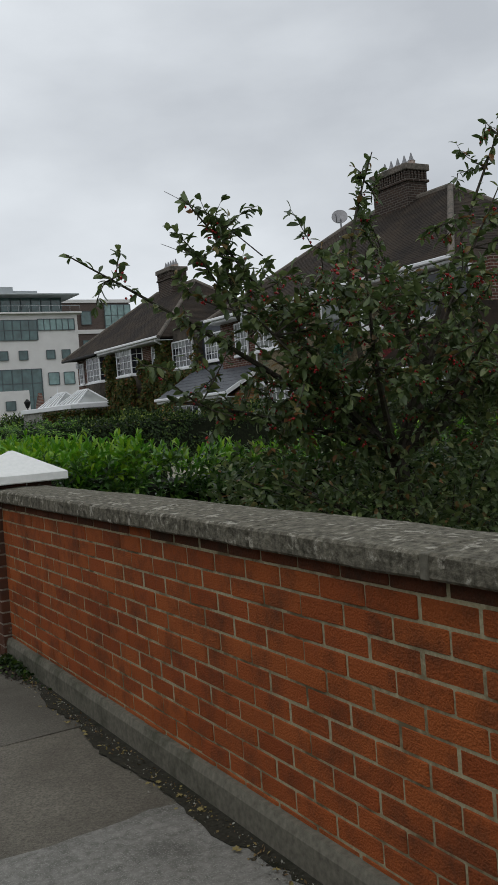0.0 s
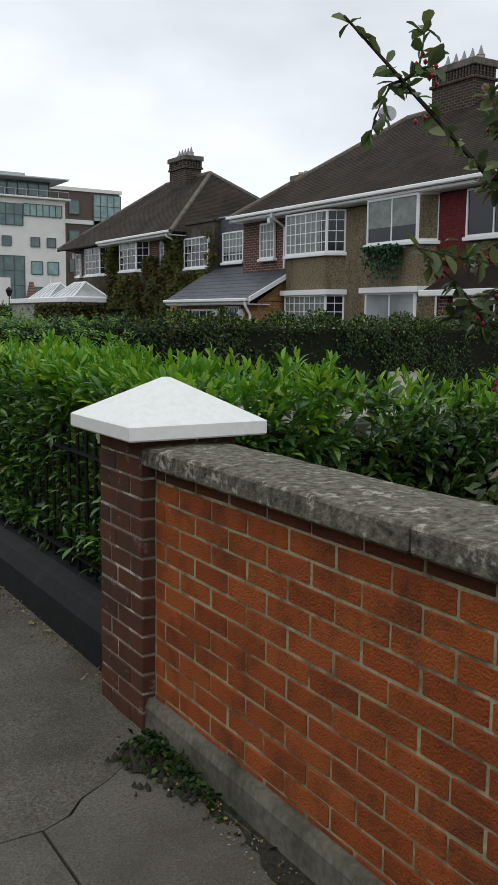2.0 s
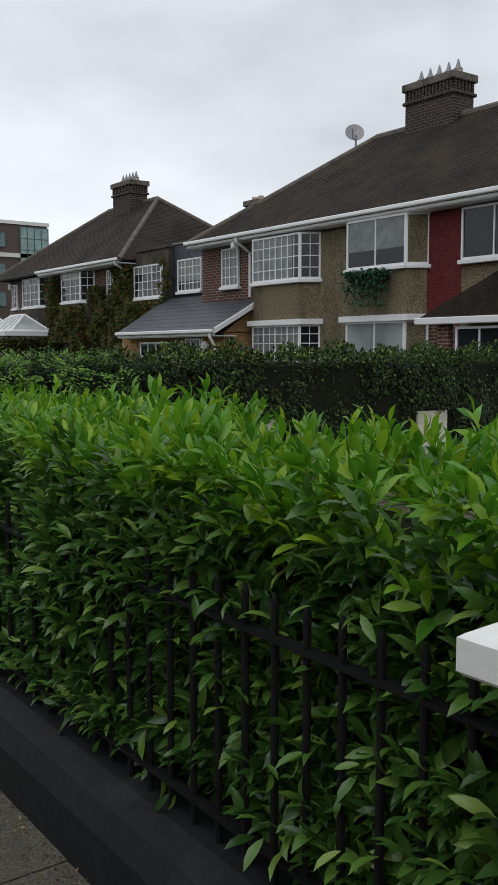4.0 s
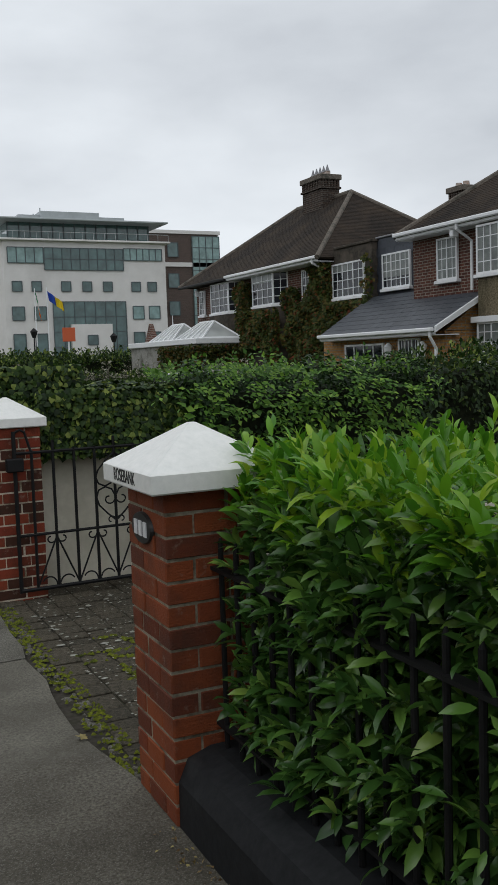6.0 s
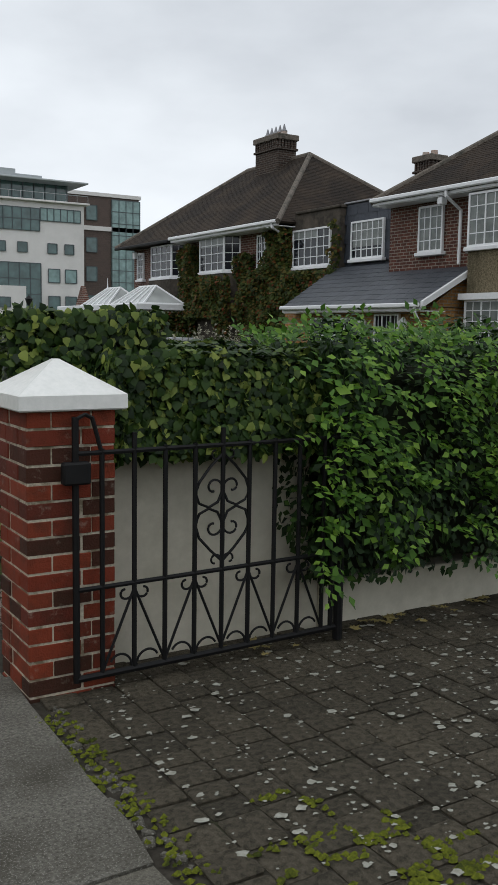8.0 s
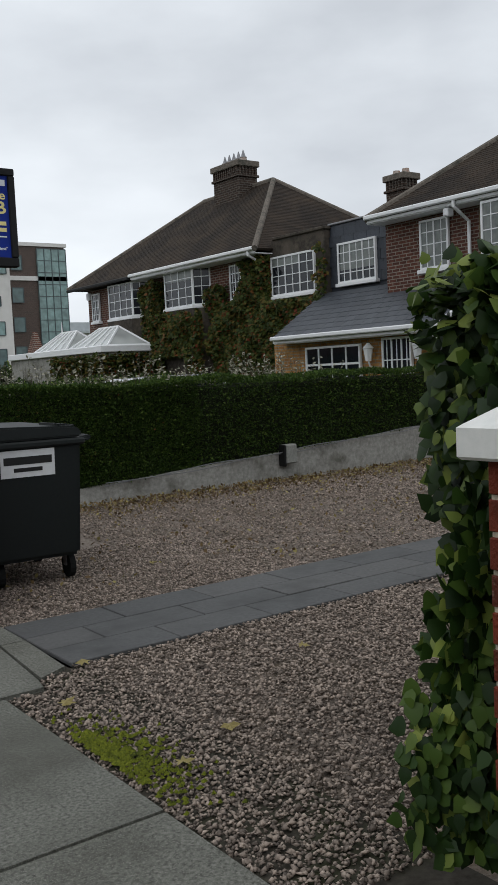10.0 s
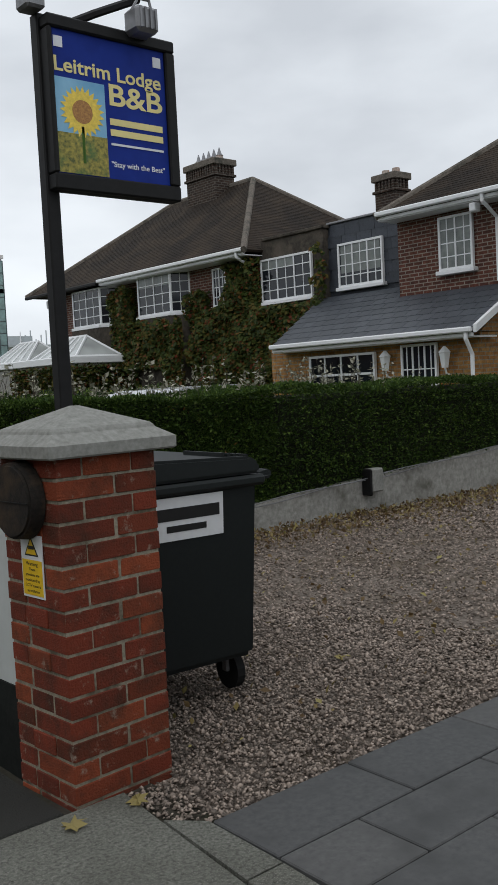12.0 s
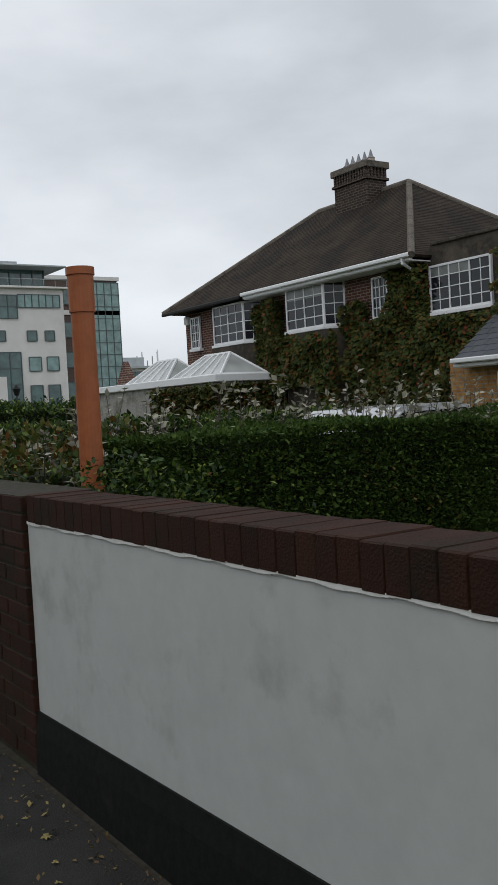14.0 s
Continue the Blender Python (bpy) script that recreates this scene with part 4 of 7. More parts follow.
def gutter(house, x, y0, y1, z, down=()):
    b = bmesh.new()
    box(b, x - 0.11, x, y0, y1, z - 0.1, z, 0.02)
    g = part("gutter", b, M_UPVC, house, "white gutter and fascia")
    part("fascia", boxed(x + 0.0, x + 0.04, y0, y1, z - 0.17, z - 0.02), M_UPVC, g)
    part("soffit", boxed(x + 0.04, x + 0.75, y0, y1, z - 0.19, z - 0.165), M_UPVC, g)
    for y, x2, zb in down:
        d = bmesh.new()
        tube(d, [(x - 0.05, y, z - 0.08), (x - 0.05, y, z - 0.22), (x2 - 0.05, y, z - 0.5), (x2 - 0.05, y, zb)], 0.04, 8)
        part("downpipe", d, M_UPVC, house, "white rain downpipe")


def chimney(house, x0, x1, y0, y1, z0, z1, pots):
    c = part("chimney", boxed(x0, x1, y0, y1, z0, z1 - 0.55, 0.01), M_CHIMNEY, house, "sooty brick chimney stack")
    part("corbel", boxed(x0 - 0.06, x1 + 0.06, y0 - 0.06, y1 + 0.06, z1 - 0.55, z1 - 0.47, 0.01), M_CHIMNEY, c)
    b = boxed(x0 + 0.01, x1 - 0.01, y0 + 0.01, y1 - 0.01, z1 - 0.47, z1 - 0.2)
    n = int((y1 - y0) / 0.12)
    for i in range(n):
        yy = y0 + (i + 0.5) * (y1 - y0) / n
        for xx in (x0, x1):
            box(b, xx - 0.035, xx + 0.035, yy - 0.035, yy + 0.035, z1 - 0.47, z1 - 0.2)
    n = int((x1 - x0) / 0.12)
    for i in range(n):
        xx = x0 + (i + 0.5) * (x1 - x0) / n
        box(b, xx - 0.035, xx + 0.035, y0 - 0.035, y0 + 0.035, z1 - 0.47, z1 - 0.2)
    part("dentil_band", b, M_CHIMNEY, c, "brick dentil band")
    part("crown", boxed(x0 - 0.08, x1 + 0.08, y0 - 0.08, y1 + 0.08, z1 - 0.2, z1, 0.02), M_RIDGE, c)
    for i in range(pots):
        yy = y0 + 0.2 + i * (y1 - y0 - 0.4) / max(1, pots - 1)
        t = bmesh.new()
        low = i < 1 or pots < 3
        tube(t, [((x0 + x1) / 2, yy, z1), ((x0 + x1) / 2, yy, z1 + 0.16)], 0.13, 10, 0.11)
        pt = part("chimney_pot", t, M_POT, c)
        if not low or pots > 4:
            t = bmesh.new()
            tube(t, [((x0 + x1) / 2, yy, z1 + 0.14), ((x0 + x1) / 2, yy, z1 + 0.2), ((x0 + x1) / 2, yy, z1 + 0.4)], 0.13, 8, 0.015)
            part("cowl", t, M_LEAD, pt, "pointed metal cowl")
    return c


# house with red creeper
house_a = root("house", "semi-detached brick house covered in autumn creeper", "house", "semi-detached houses")
part("wall", boxed(16.42, 22.9, 34.4, 46.05, -0.05, 4.7), M_HOUSEBRICK, house_a, "dark brick walls")
hip_roof(house_a, 15.75, 23.45, 34.3, 46.4, 4.77, 19.6, 38.2, 42.42, 7.7)
gutter(house_a, 15.78, 34.35, 41.5, 4.83, [(34.6, 16.4, 0.2)])
g_ = part("dark_gutter", boxed(15.68, 15.8, 41.55, 46.4, 4.68, 4.78, 0.02), M_IRON, house_a, "black gutter of the far half")
chimney(house_a, 18.95, 19.75, 39.3, 40.8, 6.5, 8.55, 5)
bay(house_a, 16.42, 41.45, 44.1, 3.46, 4.66, 0.4, 0.45, [1, 2, 1], 4, label="white bay window with small panes")
bay(house_a, 16.42, 37.55, 40.15, 3.5, 4.68, 0.4, 0.45, [1, 2, 1], 4, label="white bay window with blind", curtain=(0, 1, 0.72))
part("bay_apron", prism(bmesh.new(), [(16.42, 44.15), (15.98, 43.7), (15.98, 41.9), (16.42, 41.4)], 2.7, 3.37, "z"), M_GREYWALL, house_a, "rendered panel below the bay")
part("bay_apron", prism(bmesh.new(), [(16.42, 40.2), (15.98, 39.75), (15.98, 37.95), (16.42, 37.5)], 1.0, 3.4, "z"), M_GREYWALL, house_a, "rendered panel below the bay")
bay(house_a, 16.42, 37.6, 40.1, 1.2, 2.0, 0.42, 0.45, [1, 3, 1], 1, sill=False, label="ground floor bay window")
flat_window(house_a, 16.4, 35.8, 36.4, 3.5, 4.55, 2, 4)
flat_window(house_a, 16.4, 45.0, 45.6, 3.5, 4.55, 2, 4)
part("annex_wall", boxed(16.42, 21, 32.1, 34.4, -0.05, 5.0), M_GREYWALL, house_a, "dark rendered flat-roofed side annex")
part("annex_parapet", boxed(16.36, 21.05, 32.05, 34.3, 5.0, 5.08, 0.015), M_GREYWALL, house_a)
flat_window(house_a, 16.4, 32.45, 34.35, 3.42, 4.52, 3, 4, label="wide white window with many small panes", curtain=(0, 0.66, 0.76))
b = bmesh.new()
bmesh.ops.create_uvsphere(b, u_segments=12, v_segments=8, radius=0.16, matrix=pose(16.3, 35.0, 4.35) @ Matrix.Diagonal((0.6, 1, 1, 1)))
part("alarm_box", b, M_UPVC, house_a, "white alarm box")
part("alarm_box", boxed(16.28, 16.4, 45.7, 45.95, 4.35, 4.62, 0.03), M_UPVC, house_a, "white alarm box")
# creeper on the front
g = np.random.default_rng(31)
k = 70000
cy, cz = g.uniform(32.0, 43.0, k), g.uniform(0.8, 4.95, k)
keep = (cz < np.where(cy < 41.3, 3.4, 2.6) + 0.2 * np.sin(cy * 2.1) + 0.15 * np.sin(cy * 5.3)) | ((cy > 34.35) & (cy < 35.7) & (cz < 4.6)) | ((cy > 40.2) & (cy < 41.5) & (cz < 4.5)) | ((cy > 36.6) & (cy < 37.5) & (cz < 4.0))
keep |= (cy < 32.16 + 0.1 * np.sin(cz * 7) + 0.1 * np.sin(cz * 17)) & (cz < 4.6) & (g.random(k) < 0.5)
keep &= ~((cy > 32.38) & (cy < 34.3) & (cz > 3.3)) & ~((cy > 37.4) & (cy < 40.2) & (cz > 3.35)) & ~((cy > 38) & (cy < 39.7) & (cz < 1.95))
cy, cz = cy[keep], cz[keep]
cx = 16.4 - np.where((cy > 37.4) & (cy < 40.3), 0.44, 0.02) - g.uniform(0, 0.26, len(cy)) * (1 + 0.3 * np.sin(cy * 3 + cz * 4) + 0.35 * np.sin(cy * 7.1 - cz * 5.3))
foliage("creeper", np.stack([cx, cy, cz], 1), np.tile([-0.7, -0.2, -0.5], (len(cy), 1)), g.uniform(0.07, 0.14, len(cy)), HEART, M_CREEPER, house_a, "green and red autumn creeper", g, 0.5, facing=np.tile([-1.2, -0.5, 0.6], (len(cy), 1)))

# slate-hung link and extension
link = root("extension", "single-storey extension with blue slate roof and slate-hung upper part", "house extension")
part("slate_wall", boxed(16.62, 20, 29.7, 32.1, 2.6, 5.08), M_SLATE_HUNG, link, "slate-hung upper wall")
sl = bpy.data.meshes.new("slate")
b = boxed(-0.5, 0.5, -0.5, 0.5, -0.5, 0.5, 0.02)
b.to_mesh(sl)
b.free()
sl.materials.append(M_SLATE)
hung = sl.copy()
hung.materials.clear()
hung.materials.append(M_SLATE_HUNG)
for r in range(6):
    for c in range(5):
        shared("slate", hung, link, pose(16.592 + 0.004 * (r % 2), 29.95 + c * 0.48 - 0.1 * (r % 2), 3.6 + r * 0.26, 0, 2, 0) @ Matrix.Diagonal((0.02, 0.47, 0.275, 1)))
flat_window(link, 16.58, 30.3, 31.72, 3.52, 4.56, 3, 4, label="white casement window with net curtain", curtain=(0.03, 0.97, 0.3))
part("parapet", boxed(16.56, 20, 29.7, 32.12, 5.08, 5.13, 0.01), M_LEAD, link, "lead capping")
part("wall", boxed(14.75, 16.42, 26.45, 32.3, -0.05, 2.1), M_YELLOWBRICK, link, "buff brick walls")
prism(b := bmesh.new(), [(14.75, 2.08), (16.42, 3.2), (16.42, 2.08)], 26.45, 26.65, "y")
part("gable", b, M_YELLOWBRICK, link, "buff brick side gable")
ang = math.degrees(math.atan2(3.3 - 2.14, 16.45 - 14.3))
part("roof_deck", shell(bmesh.new(), [((14.3, 26.3, 2.1), (14.3, 31.75, 2.1), (16.45, 32.3, 3.26), (16.45, 26.3, 3.26))], 0.06), M_IRON, link, "roof boarding")
rows_ = 9
for r in range(rows_):
    f = (r + 0.5) / rows_
    y_hi = 31.75 + 0.55 * f
    y = 26.28 - (0.17 if r % 2 else 0)
    while y < y_hi:
        lo, hi = max(y, 26.28), min(y + 0.34, y_hi)
        if hi - lo > 0.05:
            shared("slate", sl, link, pose(14.3 + 2.15 * f, (lo + hi) / 2, 2.16 + 1.16 * f, 0, -ang + 1.5, 0) @ Matrix.Diagonal((0.31, hi - lo - 0.008, 0.012, 1)))
        y += 0.34
gutter(link, 14.32, 26.3, 31.8, 2.17, [(26.42, 14.5, 0.1)])
prism(b := bmesh.new(), [(14.3, 2.06), (16.45, 3.22), (16.45, 3.36), (14.3, 2.2)], 26.2, 26.28, "y")
part("bargeboard", b, M_UPVC, link, "white bargeboard")
flat_window(link, 14.72, 29.0, 30.95, 0.4, 1.86, 4, 1, top_light=0.3, label="wide white glazed door")
flat_window(link, 14.72, 27.4, 28.3, 0.95, 1.95, 3, 2)
for yy in (28.65, 27.15):
    b = bmesh.new()
    tube(b, [(14.58, yy, 1.74), (14.58, yy, 1.86)], 0.14, 6, 0.025)
    tube(b, [(14.58, yy, 1.45), (14.58, yy, 1.74)], 0.07, 6, 0.12)
    tube(b, [(14.74, yy, 1.3), (14.62, yy, 1.34), (14.58, yy, 1.45)], 0.022, 6)
    part("wall_lantern", b, M_UPVC, link, "white carriage lantern")

# pebbledashed house
house_b = root("house", "pebbledashed semi-detached house with bay windows", "house", "semi-detached houses")
part("wall", boxed(15.95, 22.8, 15.9, 29.35, -0.05, 4.7), M_HOUSEBRICK, house_b, "brown brick walls")
part("pebbledash", boxed(15.88, 15.95, 20.1, 26.5, -0.05, 4.6), M_DASH, house_b, "brown pebbledash render")
part("bay_front", prism(bmesh.new(), [(15.9, 26.42), (15.5, 26.1), (15.5, 24.1), (15.9, 23.75)], -0.05, 4.6, "z"), M_DASH, house_b, "pebbledashed bay")
part("bay_front", prism(bmesh.new(), [(15.9, 22.6), (15.5, 22.3), (15.5, 20.3), (15.9, 20.0)], -0.05, 4.6, "z"), M_DASH, house_b, "pebbledashed bay")
part("red_panel", boxed(15.86, 15.95, 19.05, 20.05, 2.4, 4.6), M_REDPANEL, house_b, "dark red painted brick panel")
part("pebbledash", boxed(15.87, 15.95, 15.9, 19.05, -0.05, 3.4), M_DASH, house_b, "brown pebbledash render")
hip_roof(house_b, 15.4, 23.4, 16.6, 29.5, 4.75, 19.4, 20.75, 25.4, 7.7)
gutter(house_b, 15.42, 16.6, 29.45, 4.83, [(26.75, 15.9, 3.1)])
chimney(house_b, 19.0, 19.8, 22.2, 23.9, 6.6, 8.75, 5)
L_B = dict(label="white casement bay window")
bay(house_b, 15.88, 23.72, 26.46, 3.42, 4.6, 0.42, 0.34, [1, 4, 1], 4, curtain=(0.0, 0.86, 0.0), **L_B)
bay(house_b, 15.88, 23.72, 26.46, 1.3, 2.26, 0.42, 0.34, [1, 4, 1], 4, curtain=(0.0, 1.0, 0.2), **L_B)
bay(house_b, 15.88, 19.98, 22.62, 3.5, 4.64, 0.42, 0.34, [1, 2, 1], 1, curtain=(0, 1, 0.34), label="white bay window with half-drawn roller blind")
bay(house_b, 15.88, 19.98, 22.62, 1.2, 2.26, 0.42, 0.34, [1, 2, 1], 1, glass=M_GLASS_BLIND, label="white bay window with roller blind")
for a, c in ((23.6, 26.55), (19.85, 22.75)):
    part("bay_lintel", prism(bmesh.new(), [(15.9, c), (15.38, c - 0.3), (15.38, a + 0.3), (15.9, a)], 2.26, 2.4, "z"), M_UPVC, house_b, "white painted band")
flat_window(house_b, 15.93, 27.35, 28.2, 3.45, 4.55, 2, 4, label="white casement window with curtain", curtain=(0, 1, 0))
flat_window(house_b, 15.85, 16.4, 19.0, 3.5, 4.6, 3, 1, label="wide white window, dark inside")
part("wall_box", boxed(15.42, 15.62, 26.95, 27.1, 4.45, 4.62, 0.02), M_UPVC, house_b, "white box under the eaves")
# porch
prism(b := bmesh.new(), [(18.9, 2.22), (15.6, 3.6), (15.6, 2.22)], 14.4, 15.9, "x")
part("porch_roof", b, M_TILE, house_b, "dark tiled porch roof")
part("porch_fascia", boxed(14.34, 14.44, 15.6, 18.95, 2.1, 2.24, 0.015), M_UPVC, house_b, "white porch fascia")
flat_window(house_b, 14.6, 16.2, 18.0, 0.2, 2.05, 3, 1, label="white framed porch glazing", sill=False)
part("porch_post", boxed(14.55, 14.7, 18.2, 18.5, -0.05, 2.12), M_HOUSEBRICK, house_b, "brick porch pier")
# window box plants
g = np.random.default_rng(5)
planter = root("window_box", "window box with trailing green plants", "planter")
part("trough", boxed(15.2, 15.42, 20.75, 21.95, 3.18, 3.36, 0.02), M_IRON, planter)
n_ = 900
foliage("trailing_plant", np.stack([g.uniform(15.08, 15.4, n_), g.uniform(20.7, 22.0, n_), 3.44 - g.random(n_) ** 1.4 * 0.9 * (0.55 + 0.45 * np.sin(g.uniform(0, 6, n_)))], 1), np.tile([-0.5, 0, -0.8], (n_, 1)), g.uniform(0.06, 0.13, n_), OVAL, M_FERN, planter, "trailing leaves", g, 0.5)
# satellite dish
dish = root("satellite_dish", "grey satellite dish on a pole above the roof", "satellite dish")
b = bmesh.new()
bmesh.ops.create_uvsphere(b, u_segments=20, v_segments=12, radius=1.4)
bmesh.ops.delete(b, geom=[v for v in b.verts if v.co.z > -1.22], context="VERTS")
for v in b.verts:
    v.co = (pose(19.4, 26.35, 8.05, 65, 0, -35) @ Vector((v.co.x * 0.78, v.co.y * 0.78, (v.co.z + 1.3) * 0.8)))
bmesh.ops.solidify(b, geom=b.faces[:], thickness=0.015)
part("reflector", b, M_LEAD, dish, "grey round reflector")
b = bmesh.new()
tube(b, [(19.4, 26.3, 7.0), (19.4, 26.3, 7.95)], 0.03, 6)
tube(b, [(19.4, 26.3, 7.8), (19.0, 26.0, 7.75), (18.95, 25.95, 8.0)], 0.018, 6)
part("pole", b, M_LEAD, dish)
# small far chimney between the houses
far_chimney = root("chimney_stack", "brick chimney stack of a house behind", "chimney")
c_ = chimney(far_chimney, 21.6, 22.2, 34.15, 34.95, 3.0, 7.35, 2)
part("roof", shell(bmesh.new(), [((20.6, 30, 5.0), (20.6, 38, 5.0), (23, 38, 6.2), (23, 30, 6.2))], 0.1), M_TILE, far_chimney)

# ---- unseen wall added across the road: closes the place, darkens road-facing sides ----
wall_west = tagged(part("wall_west", boxed(-17, -16, -40, 70, -0.05, 7.5), M_HOUSEBRICK), "plain unseen wall added to block low sky light", "wall", kind="structure")

# ---- pavement ----
pavement = root("pavement", "damp concrete slab pavement with dark joints", "pavement", kind="structure")
slab_rng = random.Random(9)


def slab(outline, mat, gap=0.006):
    """One cast slab from its plan outline, drawn in a little for the joint."""
    cx, cy = (sum(q[i] for q in outline) / len(outline) for i in (0, 1))
    inner = [(x + gap * (1 if x < cx else -1), y + gap * (1 if y < cy else -1)) for x, y in outline]
    part("slab", prism(bmesh.new(), inner, -0.08, slab_rng.uniform(-0.004, 0.003), "z"), mat, pavement)


for a, c in ((-8, -4.6), (-4.6, -1.2), (-1.2, 1.4), (3.14, 4.27), (4.27, 5.41), (5.41, 8.0), (8.0, 10.3), (10.3, 11.61), (11.61, 12.98), (12.98, 14.55), (14.55, 15.9), (15.9, 17.22)):
    slab([(-1.6, a), (-0.45, a), (-0.45, c), (-1.6, c)], M_SLAB)
slab([(-1.6, 1.4), (-0.45, 1.4), (-0.45, 3.14), (-1.6, 3.14)], M_SLAB)
for a, c in ((-8, -4.6), (-4.6, -1.2), (-1.2, 1.4)):
    slab([(-0.45, a), (1.45, a), (1.45, c), (-0.45, c)], M_SLAB_PALE)
# the pale slab ends in a rough edge
rough = [(-0.45 + 0.1 * i, 3.1 + 0.05 * (0.1 * i) + slab_rng.uniform(-0.022, 0.022)) for i in range(20)]
slab([(-0.45, 1.4), (1.45, 1.4), (1.45, 3.19)] + rough[::-1], M_SLAB_PALE, 0.002)
slab([(-0.45, 4.27)] + rough + [(1.45, 3.2), (1.45, 4.29)], M_SLAB, 0.007)
slab([(-0.45, 4.27), (0.9, 4.27), (0.9, 5.41), (-0.45, 5.41)], M_SLAB)
crack = [(0.9, 5.41), (1.0, 5.45), (1.07, 5.53), (1.2, 5.6), (1.27, 5.66), (1.37, 5.72)]
slab([(0.9, 4.27), (1.45, 4.29), (1.45, 5.78)] + crack[::-1], M_SLAB, 0.004)
slab([(-0.45, 5.41)] + crack + [(1.46, 5.8), (1.55, 5.86), (1.55, 8.0), (-0.45, 8.0)], M_SLAB_OLD, 0.004)
slab([(-0.45, 8.0), (1.55, 8.0), (1.55, 10.3), (-0.45, 10.3)], M_SLAB_OLD, 0.001)
edge = [(1.56, 10.9), (1.54, 11.3), (1.49, 11.61)]
slab([(-0.45, 10.3), (1.56, 10.3)] + edge + [(-0.45, 11.61)], M_SLAB_OLD)
edge = [(1.49, 11.61), (1.455, 11.9), (1.46, 12.2), (1.475, 12.4), (1.5, 12.6), (1.485, 12.8), (1.475, 12.98)]
slab([(-0.45, 11.61)] + edge + [(-0.45, 12.98)], M_SLAB)
edge = [(1.48, 12.98), (1.51, 13.2), (1.505, 13.5), (1.52, 13.75), (1.53, 14.2), (1.55, 14.55)]
slab([(-0.45, 12.98)] + edge + [(-0.45, 14.55)], M_SLAB_ROUGH)
for a, c in ((14.55, 15.9), (15.9, 17.22)):
    slab([(-0.45, a), (1.53, a), (1.53, c), (-0.45, c)], M_SLAB_GREY)
for x0, x1, y0, y1, pale in ((-1.6, 0.2, 17.235, 18.93, 0), (0.2, 1.66, 18.735, 20.6, 1), (-1.6, 0.2, 18.94, 22, 0), (0.2, 1.66, 20.605, 22.4, 1), (-1.6, 1.66, 22.405, 26, 1), (-1.6, 1.66, 26.005, 34, 1)):
    part("slab", boxed(x0 + 0.005, x1 - 0.005, y0, y1, -0.08, 0, 0.006), M_ASPHALT if pale else M_SLAB, pavement)
prism(b := bmesh.new(), [(1.755, 17.37), (1.91, 17.455), (1.94, 18.0), (1.808, 18.0)], -0.06, 0.001, "z")
part("kerb_stone", b, M_SLAB_GREY, pavement, "pale concrete edging")
prism(b2 := bmesh.new(), [(1.81, 18.008), (1.94, 18.008), (1.945, 18.35), (1.85, 18.46)], -0.06, 0.001, "z")
part("kerb_stone", b2, M_SLAB_GREY, pavement, "pale concrete edging")
prism(b := bmesh.new(), [(0.205, 17.235), (1.715, 17.25), (1.735, 17.36), (1.795, 18.0), (1.845, 18.5), (1.87, 18.72), (0.205, 18.72)], -0.08, 0.0, "z")
part("slab", b, M_SLAB_GREY, pavement)
y = 11.35
while y < 14.15:
    for _ in range(2):
        L, W = slab_rng.uniform(0.025, 0.075), slab_rng.uniform(0.02, 0.045)
        o = part("edging_stone", boxed(-W / 2, W / 2, -L / 2, L / 2, -0.04, 0, 0.006), M_SLAB_ROUGH, pavement)
        o.matrix_basis = pose(1.515 + 0.02 * math.sin(y * 2.3) + max(0, y - 12.6) * 0.03 + slab_rng.uniform(0, 0.06), y + slab_rng.uniform(0, 0.05), slab_rng.uniform(-0.02, -0.004), slab_rng.uniform(-5, 5), slab_rng.uniform(-5, 5), slab_rng.uniform(-40, 40))
    y += slab_rng.uniform(0.04, 0.09)

# ---- gravel yard ----
gravel_yard = root("gravel_yard", "grey and pink gravel yard between two garden walls", "gravel", kind="structure")
part("gravel_bed", boxed(1.58, 14.6, 14.75, 22.6, -0.2, -0.03), M_GRAVELBED, gravel_yard, "packed gravel")
g = np.random.default_rng(40)


